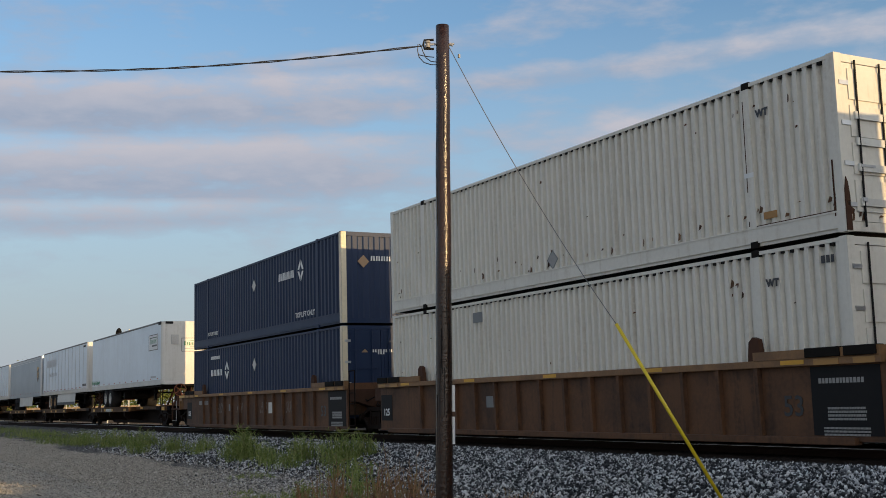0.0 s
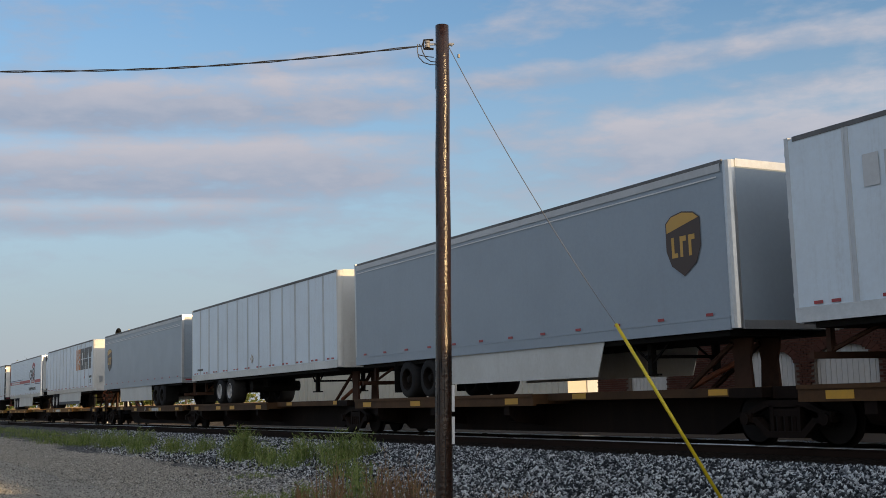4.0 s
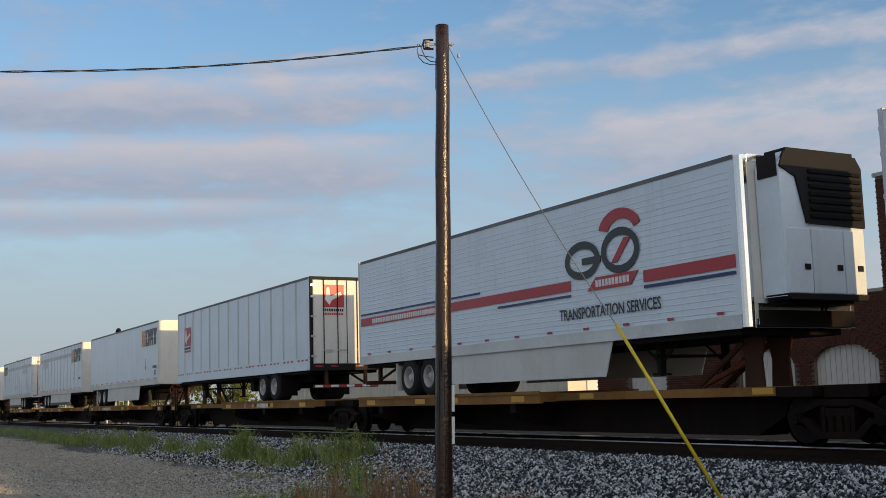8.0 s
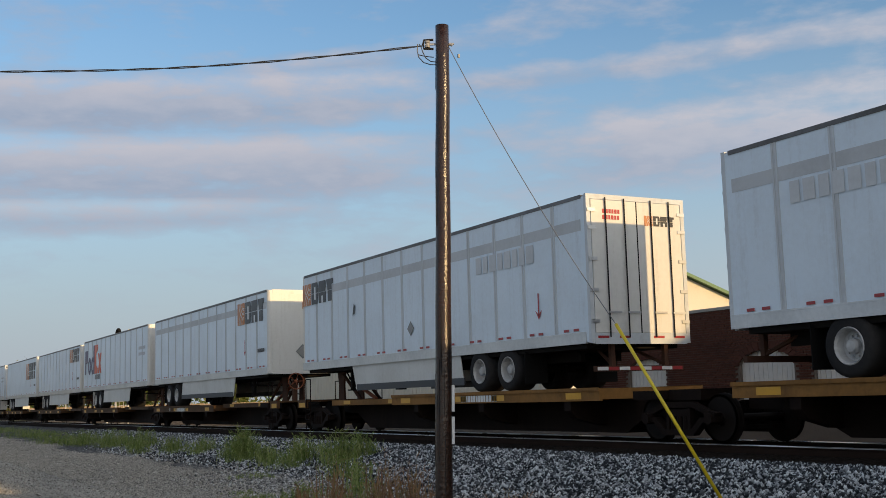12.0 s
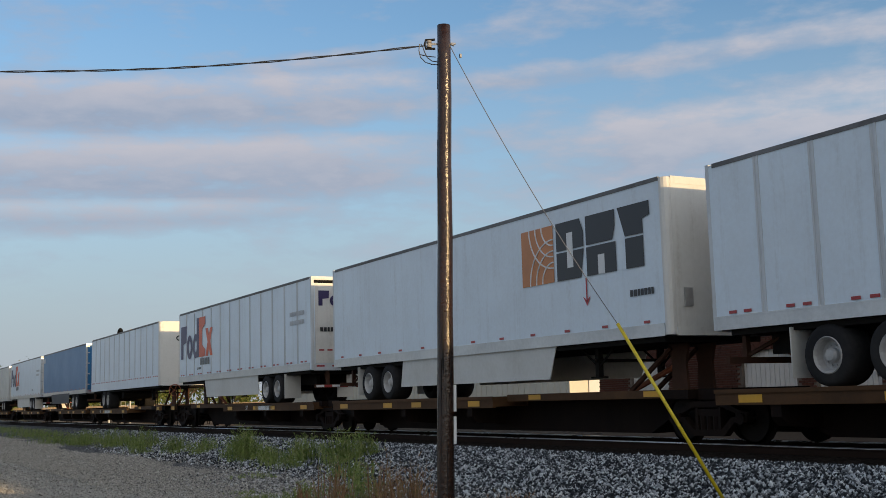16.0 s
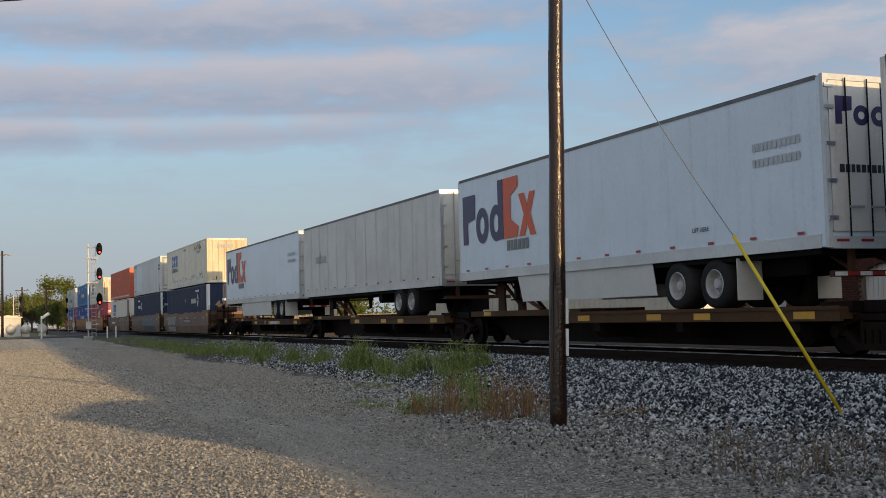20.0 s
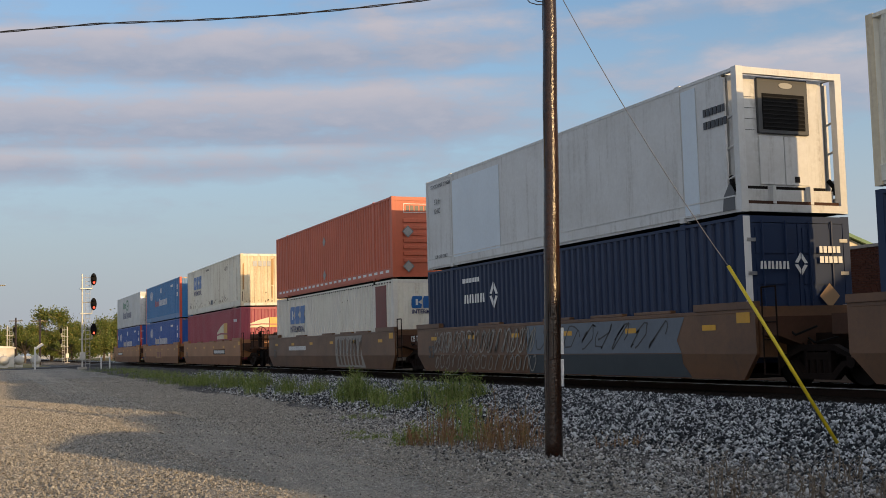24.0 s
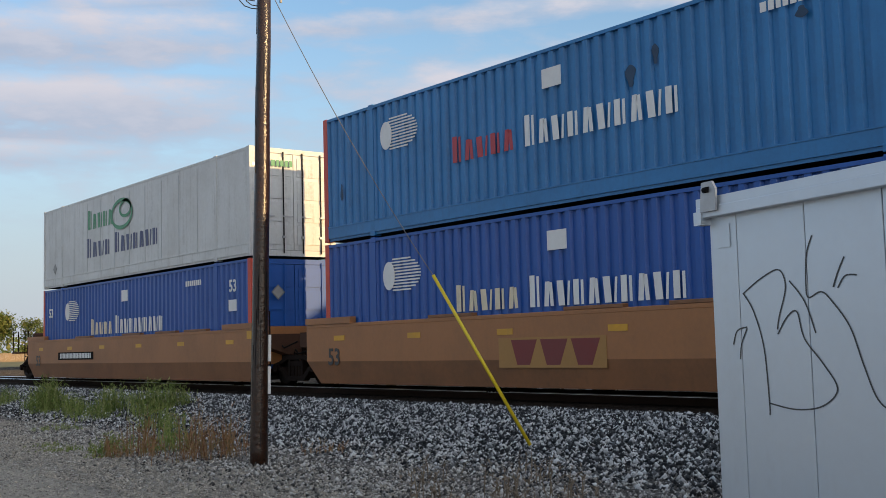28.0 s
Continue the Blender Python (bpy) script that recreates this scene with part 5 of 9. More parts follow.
def parcel_mark(face, u, v, w, h):
    """Violet and orange blocks, the parcel carrier's colours."""
    a = w / 5.0
    face.shapes("violet_block", "purple", [(u, v), (u + a * 0.36, v), (u + a * 0.36, v + h * 0.45), (u + a * 0.92, v + h * 0.5), (u + a * 0.95, v + h), (u, v + h)])
    for k in (1, 2):
        face.ring("violet_ring", "purple", u + a * (k + 0.45), v + h * 0.34, a * 0.45, h * 0.36, a * 0.27)
    face.shapes("violet_block", "purple", rect(u + a * 2.60, u + a * 2.95, v, v + h * 1.16))
    face.shapes("orange_block", "orange", [(u + a * 2.97, v), (u + a * 3.85, v), (u + a * 3.95, v + h * 0.2), (u + a * 3.45, v + h * 0.35), (u + a * 3.45, v + h * 0.8), (u + a * 3.95, v + h * 0.95), (u + a * 3.95, v + h * 1.16), (u + a * 2.97, v + h * 1.16)])
    x, y = u + a * 3.98, v
    face.shapes("orange_block", "orange", [(x, y), (x + a * 0.35, y), (x + a * 0.52, y + h * 0.22), (x + a * 0.7, y), (x + a * 1.04, y), (x + a * 0.72, y + h * 0.4), (x + a * 1.04, y + h * 0.8), (x + a * 0.7, y + h * 0.8), (x + a * 0.52, y + h * 0.58), (x + a * 0.35, y + h * 0.8), (x, y + h * 0.8), (x + a * 0.32, y + h * 0.4)], lift=0.005)


def hazard_diamond(face, u, v, r, material="grey_film"):
    bm = bmesh.new()
    pts = [(0, -r), (r, 0), (0, r), (-r, 0)]
    bm_prism(bm, [(u + p, v + q) for p, q in pts], face.origin, face.right, face.up, 0.004)
    ob = part("placard", bm, material, face.owner)
    inner = bm_prism(bmesh.new(), [(u + p * 0.8, v + q * 0.8) for p, q in pts], face.origin, face.right, face.up, 0.006)
    part("placard_face", inner, "dull_plate" if material == "grey_film" else "skirt", ob)


def red_arrow(face, u, v):
    face.shapes("red_arrow", "red_film", rect(u - 0.02, u + 0.02, v, v + 0.5), [(u - 0.13, v + 0.12), (u, v - 0.08), (u + 0.13, v + 0.12), (u, v + 0.03)])


def nose_fittings(face, glad=0.75):
    """Air and power sockets low on the nose, with a dangling hose and a warning tag."""
    spot = lambda u, v, d=0.0: face.origin + face.right * u + face.up * v + face.out * d
    face.shapes("socket_plate", "galv", rect(glad - 0.12, glad + 0.16, 2.50, 2.86), lift=0.015)
    face.shapes("dark_bracket", "black", [(glad - 0.16, 2.42), (glad + 0.24, 2.42), (glad + 0.20, 2.54), (glad + 0.08, 2.60), (glad - 0.06, 2.60), (glad - 0.14, 2.52)], lift=0.05)
    part("power_socket", tube([spot(glad + 0.26, 2.74), spot(glad + 0.26, 2.74, 0.07)], 0.065, 12), "black", face.owner)
    for u, v in ((glad - 0.06, 2.66), (glad + 0.09, 2.66)):
        part("glad_hand", tube([spot(u, v), spot(u, v, 0.09)], 0.038, 8), "black", face.owner)
    part("air_hose", tube([spot(glad + 0.04, 2.46, 0.05), spot(glad + 0.05, 2.34, 0.06), spot(glad + 0.01, 2.22, 0.06), spot(glad + 0.05, 2.12, 0.05)], 0.022, 6), "black", face.owner)
    face.shapes("warning_tag", "yellow_guard", rect(glad - 0.46, glad - 0.33, 2.28, 2.44), lift=0.006)
    face.shapes("socket_lid", "ink", rect(glad - 0.06, glad + 0.06, 3.0, 3.13), lift=0.012)


def build_trailers():
    v, side, end = van_trailer(53.55, "plain white smooth-sided trailer with a green-lettered leasing panel", style="smooth", axles=(11.3, 12.5), marks=1)
    side.shapes("panel", "white_film", rect(-2.42, -0.66, 3.68, 4.44), lift=0.003)
    side.shapes("panel_border", "ink", rect(-2.42, -0.66, 4.41, 4.44), rect(-2.42, -0.66, 3.68, 3.71), rect(-2.42, -2.39, 3.71, 4.41), rect(-0.69, -0.66, 3.71, 4.41), lift=0.006)
    block_word(side, -2.2, 4.0, 1.3, 0.20, 7, "green_film")
    side.shapes("green_arrow", "green_film", [(-2.1, 4.26), (-1.5, 4.31), (-0.8, 4.31), (-0.8, 4.16), (-0.84, 4.16), (-0.84, 4.28), (-1.5, 4.28)], lift=0.006)
    side.shapes("dark_bar", "ink", rect(-2.2, -0.85, 4.27, 4.31), rect(-1.8, -0.85, 3.86, 3.94), lift=0.006)
    side.shapes("roof_cap", "black", rect(-0.55, -0.02, 4.83, 4.985), lift=0.012)
    end.shapes("roof_cap", "black", rect(-1.12, -0.75, 4.87, 4.985), lift=0.012)
    side.words("Air Ride Equipped", 0.30, "green_film", -15.05, 2.44, 0.004)
    side.bars("number_bar", "ink_faded", -2.0, 2.34, 1.0, 0.10)
    end.shapes("panel_border", "ink", rect(-0.35, 0.75, 4.18, 4.20), rect(-0.35, 0.75, 3.55, 3.57), rect(-0.35, -0.33, 3.57, 4.18), rect(0.73, 0.75, 3.57, 4.18), lift=0.004)
    block_word(end, -0.22, 3.84, 0.85, 0.15, 7, "green_film")
    end.shapes("green_arrow", "green_film", [(-0.05, 4.06), (0.3, 4.10), (0.66, 4.10), (0.66, 4.0), (0.63, 4.0), (0.63, 4.07), (0.3, 4.07)], lift=0.006)
    end.shapes("dark_bar", "ink_faded", rect(-0.2, 0.6, 3.68, 3.71), rect(0.05, 0.6, 3.76, 3.79), lift=0.006)
    end.bars("number_bar", "ink", 0.3, 4.28, 0.8, 0.13)
    end.shapes("document_box", "alu", rect(-0.85, -0.5, 3.9, 4.35), lift=0.04)
    nose_fittings(end, 0.85)

    v, side, end = van_trailer(71.35, "white panelled trailer with worn faded lettering and a pale skirt", axles=(11.3, 12.8), skirt="edge", rims="rim_rust")
    side.bars("faded_bar", "ghost", -14.6, 3.95, 4.0, 0.5)
    side.words("TRANSPORTATION", 0.34, "ghost_dark", -12.1, 3.38, 0.0, squeeze=1.1)
    side.bars("number_bar", "ink", -1.4, 2.36, 1.25, 0.14)
    for k in range(6):
        a = radians(k * 60)
        end.shapes("placard_bolt", "ink", rect(0.3 + 0.2 * math.cos(a) - 0.03, 0.3 + 0.2 * math.cos(a) + 0.03, 2.9 + 0.2 * math.sin(a) - 0.03, 2.9 + 0.2 * math.sin(a) + 0.03))
    side.shapes("vent_slot", "black", rect(-1.15, -0.5, 4.76, 4.86), lift=0.006)
    nose_fittings(end)

    v, side, end = van_trailer(88.87, "grey smooth-sided trailer with a brown and gold shield", skin="grey_skin", cap="alu", rail="grey_skin", style="smooth", skirt="plain", rims="wheel", axles=(11.6, 12.85), marks=1)
    shield(side, -1.75, 3.05, 0.95, 1.2)
    side.shapes("pale_line", "white_film", rect(-16.0, -0.3, 4.70, 4.725))
    side.shapes("pale_rail", "band", rect(-16.0, -0.2, 4.80, 4.94))
    end.shapes("vent_door", "black", rect(0.25, 0.75, 2.35, 2.85), lift=0.02)
    nose_fittings(end)

    v, side, end = van_trailer(106.3, "white panelled trailer with a diamond placard", axles=(11.0, 12.3), rims="rim", skirt="")
    hazard_diamond(side, -8.2, 2.62, 0.17, "tan_film")
    side.bars("number_bar", "ink", -15.3, 2.4, 0.8, 0.08)
    nose_fittings(end)

    v, side, end = van_trailer(124.1, "grey trailer with roll-up door and brown and gold shield", skin="grey_skin", cap="alu", rail="grey_skin", style="rollup", nose_first=False, skirt="plain", rims="wheel", axles=(11.6, 12.75), length=16.3, marks=1)
    shield(side, -15.45, 3.0, 1.1, 1.25)
    side.shapes("pale_line", "white_film", rect(-16.1, -0.3, 4.54, 4.57))
    side.shapes("pale_line", "white_film", rect(-16.1, -0.3, 4.62, 4.635))
    side.shapes("pale_rail", "band", rect(-16.1, -0.2, 4.79, 4.93))

    for s, style, skirt, band, light in ((143.6, "posts", "edge", False, 1.30), (202.3, "smooth", "plain", False, 0.80), (221.2, "posts", "edge", True, 0.82), (261.05, "posts", "edge", True, 0.82), (295.85, "posts", "plain", False, 0.84), (313.2, "smooth", "plain", False, 1.25)):
        label = "white %s trailer, amber and black emblem%s" % ("panelled" if style == "posts" else "smooth-sided", ", grey band" if band else "")
        v, side, end = van_trailer(s, label, style=style, skirt=skirt, band=band, axles=(12.35, 13.65), marks=2 if s < 300 else 1)
        total = light * 3.72
        split_square(side, -0.40 - total, 3.38 if light > 1 else 3.95, light)
        split_square(end, 0.0, 4.35, 0.24)
        red_arrow(side, -2.6, 2.85)
        side.bars("number_bar", "ink", -1.15, 2.82, 0.8, 0.13)
        end.bars("number_bar", "red_film", 0.75, 4.66, 0.4, 0.12)
        if s in (143.6, 202.3):
            side.words("53'", 0.30, "ink", -0.72, 2.60, 0.008)
        if s in (202.3, 221.2, 261.05):
            hazard_diamond(end, 0.0, 2.8, 0.27)
        else:
            end.shapes("document_box", "alu", rect(-0.95, -0.75, 2.55, 2.9), lift=0.03)
        if s == 221.2:
            side.bars("faded_bar", "ghost", -14.6, 3.95, 2.2, 0.36)
        nose_fittings(end)

    v, side, end = van_trailer(162.76, "white fluted refrigerated trailer, red stripes, nose-mounted cooling unit", style="reefer", skirt="plain", axles=(11.86, 13.02), cap="chrome", marks=1)
    for line in (rect(-2.75, -0.22, 3.06, 3.29), rect(-16.0, -5.2, 3.12, 3.34)):
        side.shapes("red_stripe", "red_film", line, lift=0.009)
    for line in (rect(-2.75, -0.22, 2.94, 3.00), rect(-8.2, -5.2, 3.0, 3.05), rect(-16.0, -9.0, 3.42, 3.47)):
        side.shapes("dark_line", "navy_film", line, lift=0.009)
    side.bars("pale_bar", "white_film", -15.2, 3.16, 4.6, 0.13, lift=0.013)
    side.ring("dark_ring", "ink", -4.75, 3.72, 0.62, 0.40, 0.16, lift=0.011)
    side.shapes("dark_block", "ink", rect(-4.75, -4.1, 3.62, 3.76), lift=0.012)
    side.ring("dark_ring", "ink", -3.45, 3.78, 0.62, 0.46, 0.16, lift=0.011)
    side.shapes("red_swoosh", "red_film", ring_points(-3.45, 4.18, 0.68, 0.44, 16, 10, 170) + ring_points(-3.40, 4.14, 0.42, 0.26, 16, 170, 10), [(-3.75, 3.55), (-3.55, 3.55), (-3.1, 4.0), (-3.3, 4.02)], [(-4.6, 3.06), (-3.15, 3.06), (-2.9, 3.32), (-4.3, 3.32)], lift=0.012)
    side.bars("pale_bar", "white_film", -4.3, 3.12, 1.15, 0.14, lift=0.015)
    side.words("TRANSPORTATION SERVICES", 0.33, "ink", -3.95, 2.62, 0.004, lift=0.012, squeeze=0.78)
    cooling_unit(v)

    v, side, end = van_trailer(182.85, "white panelled trailer with red square emblem and closed rear doors", nose_first=False, rail_top=2.42, rail="white", axles=(11.4, 12.6), marks=3)
    for f, u, w, z, h in ((side, -14.95, 1.0, 3.55, 0.8), (end, -0.85, 0.75, 4.05, 0.75)):
        red_square(f, u, z, w, h)

    v, side, end = van_trailer(241.5, "white panelled trailer with grey band, faded lettering and closed doors", nose_first=False, band=True, skirt="edge", axles=(11.5, 12.8))
    split_square(side, -16.1, 4.1, 0.70)
    split_square(end, 0.2, 4.5, 0.22)
    side.bars("faded_bar", "ghost", -4.6, 3.9, 2.6, 0.40)
    hazard_diamond(side, -8.2, 2.85, 0.2)
    side.shapes("scuff", "ink", [(-12.05, 3.5), (-11.9, 3.55), (-11.85, 3.75), (-11.95, 3.85), (-12.0, 3.7)])
    red_arrow(side, -1.9, 2.7)
    end.bars("red_bar", "red_film", -0.9, 4.72, 0.5, 0.09, 2, 0.13)

    for s, style, first, ax, label in ((278.55, "posts", True, (11.35, 12.6), "white panelled parcel trailer with violet and orange block emblem"),
                                       (331.25, "posts", False, (11.6, 12.8), "white panelled parcel trailer with emblem on side and doors"),
                                       (386.35, "smooth", False, (11.5, 12.8), "white smooth parcel trailer with violet and orange emblem"),
                                       (420.95, "smooth", False, (11.5, 12.75), "dull white parcel trailer with violet and orange emblem")):
        v, side, end = van_trailer(s, label, style=style, nose_first=first, skirt="plain", flush=s == 331.25, axles=ax, marks=2 if style == "posts" else 1, rims="rim" if s != 386.35 else "rim")
        parcel_mark(side, -15.75, 3.0, 4.75, 1.45)
        side.bars("grey_bar", "grey_film", -12.75, 2.66, 1.35, 0.28)
        side.bars("faded_bar", "ghost_dark", -1.95, 3.86, 1.35, 0.15, 2, 0.30)
        if not first:
            parcel_mark(end, -1.05, 4.1, 2.0, 0.5)
            end.bars("number_bar", "ink", -1.0, 3.25, 1.1, 0.14)
            end.bars("grey_bar", "grey_film", 0.1, 3.78, 0.6, 0.18)
        else:
            nose_fittings(end)
        if s in (331.25, 386.35):
            side.words("LIFT HERE", 0.13, "ink", -3.7 if s > 350 else -12.9, 2.52)

    v, side, end = van_trailer(350.95, "white panelled trailer with a broad white bottom rail", rail_top=2.55, rail="white", axles=(11.57, 12.72), marks=3)
    end.ring("dark_ring", "ink", -0.25, 4.22, 0.24, 0.15, 0.06)
    end.ring("dark_ring", "ink", 0.25, 4.24, 0.24, 0.17, 0.06)
    end.shapes("red_swoosh", "red_film", ring_points(0.25, 4.40, 0.26, 0.15, 12, 10, 170) + ring_points(0.25, 4.39, 0.16, 0.08, 12, 170, 10), [(-0.1, 3.98), (0.4, 3.98), (0.5, 4.06), (0.0, 4.06)])
    end.shapes("decal", "white_film", rect(0.75, 1.0, 4.5, 4.75))
    nose_fittings(end, 0.8)

    v, side, end = van_trailer(368.85, "blue smooth-sided trailer with grey top rail and dark skirt", skin="blue_skin", style="smooth", nose_first=False, axles=(11.8, 13.05), marks=1)
    side.shapes("dark_skirt", "dark_strip", [(-12.4, 2.0), (-12.0, 1.35), (-5.6, 1.35), (-5.4, 2.0)], lift=0.004)
    side.shapes("pale_patch", "band", rect(-15.9, -15.2, 4.35, 4.65))
    end.shapes("amber_square", "amber", rect(-0.9, -0.6, 4.35, 4.65))
    end.shapes("white_patch", "white_film", rect(-0.58, 0.2, 4.35, 4.65))
    end.bars("dark_bar", "ink", -0.5, 4.42, 0.6, 0.16, lift=0.007)

    v, side, end = van_trailer(403.95, "dull off-white panelled trailer with rear doors", skin="white_dirty", nose_first=False, axles=(12.1, 13.35), marks=1)
    side.bars("faded_bar", "ink_faded", -14.2, 3.25, 1.6, 0.3)
    side.shapes("dark_block", "ink_faded", rect(-13.6, -13.5, 3.5, 3.75))


def shield(face, u, v, w, h):
    top = [(0, 0.42), (0.0, 0.86), (0.18, 0.96), (0.5, 1.0), (0.82, 0.96), (1.0, 0.86), (1.0, 0.42), (0.86, 0.18), (0.5, 0.0), (0.14, 0.18)]
    face.shapes("brown_shield", "brown_film", [(u + a * w, v + b * h) for a, b in top], lift=0.004)
    face.shapes("gold_cap", "gold_film", [(u + 0.03 * w, v + 0.70 * h), (u + 0.5 * w, v + 0.78 * h), (u + 0.97 * w, v + 0.86 * h), (u + 0.82 * w, v + 0.94 * h), (u + 0.5 * w, v + 0.98 * h), (u + 0.18 * w, v + 0.94 * h), (u + 0.03 * w, v + 0.85 * h)], lift=0.006)
    for k in range(3):
        x = u + (0.16 + 0.25 * k) * w
        face.shapes("gold_bar", "gold_film", rect(x, x + 0.08 * w, v + 0.3 * h, v + 0.62 * h), rect(x + 0.08 * w, x + 0.18 * w, v + (0.3 if k == 0 else 0.54) * h, v + (0.37 if k == 0 else 0.62) * h), lift=0.006)


def red_square(face, u, v, w, h):
    face.shapes("red_square", "red_film", rect(u, u + w, v, v + h))
    face.shapes("white_arrow", "white_film", [(u + w * 0.1, v + h * 0.35), (u + w * 0.3, v + h * 0.1), (u + w * 0.42, v + h * 0.32), (u + w * 0.9, v + h * 0.55), (u + w * 0.85, v + h * 0.7), (u + w * 0.36, v + h * 0.48), (u + w * 0.3, v + h * 0.9), (u + w * 0.18, v + h * 0.88)], lift=0.007)
    face.bars("dark_bar", "ink", u, v - h * 0.18, w, h * 0.12)
    face.bars("red_bar", "red_film", u, v - h * 0.34, w, h * 0.1)


def cooling_unit(van):
    unit = part("cooling_unit", prism([(-0.95, 2.5), (0.95, 2.5), (0.98, 4.75), (0.85, 4.98), (-0.85, 4.98), (-0.98, 4.75)], (0, -0.03, 0), (1, 0, 0), (0, 0, 1), 0.55), "white", van, "white nose-mounted cooling unit")
    part("black_grille", prism([(-0.9, 4.9), (-0.98, 4.72), (-0.62, 4.55), (-0.42, 3.75), (0.98, 3.72), (0.98, 4.78), (0.85, 4.98), (-0.85, 4.98)], (0, -0.56, 0), (1, 0, 0), (0, 0, 1), 0.06), "black", unit)
    for i in range(7):
        part("grille_slat", boxes((-0.34, 0.9, -0.655, -0.62, 3.85 + i * 0.13, 3.91 + i * 0.13)), "gasket", unit)
    part("side_scoop", prism([(-0.982, 4.55), (-0.985, 4.8), (-0.99, 4.95), (-1.0, 4.95), (-0.998, 4.55)], (0, -0.1, 0), (1, 0, 0), (0, 0, 1), 0.45), "black", unit)
    for x0, x1 in ((-0.9, -0.35), (-0.33, 0.42), (0.44, 0.92)):
        part("panel_door", box(x0, x1, -0.605, -0.575, 2.55, 3.66, 0.01), "white", unit)
        part("latch", boxes((x1 - 0.18, x1 - 0.06, -0.625, -0.605, 2.95, 3.05)), "black", unit)
    part("roof_hood", boxes((-0.8, 0.8, -0.6, -0.1, 4.98, 5.05)), "black", unit)
    part("lower_lip", prism([(-0.9, 2.44), (0.9, 2.44), (0.97, 2.54), (-0.97, 2.54)], (0, -0.1, 0), (1, 0, 0), (0, 0, 1), 0.53), "black", unit, "black rubber lower edge")
    part("lower_frame", boxes((-0.8, 0.8, -0.4, -0.03, 2.38, 2.435), (-1.1, 1.1, -0.12, -0.04, 2.02, 2.3)), "under", unit)
    nose = Face(van, (0, -0.034, 0), (1, 0, 0))
    nose.shapes("bright_sheet", "chrome", rect(-1.1, 1.1, 2.05, 2.42), lift=0.01)
    nose_fittings(nose, 0.4)


def corrugated(length, height, pitch=0.285, depth=0.10):
    """A sheet with upright trapezoid waves: it faces -x, runs along y from 0 and stands on z = 0."""
    bm = bmesh.new()
    count = max(2, round(length / pitch))
    step = length / count
    line = []
    for i in range(count):
        y = i * step
        line += [(0.0, y), (0.0, y + step * 0.38), (depth, y + step * 0.50), (depth, y + step * 0.87)]
    line.append((0.0, length))
    low = [bm.verts.new((x, y, 0)) for x, y in line]
    high = [bm.verts.new((x, y, height)) for x, y in line]
    for i in range(len(line) - 1):
        bm.faces.new((low[i + 1], low[i], high[i], high[i + 1]))
    return bm


def casting_mesh():
    bm = box(-0.09, 0.09, -0.09, 0.09, -0.06, 0.06, 0.01)
    return bm


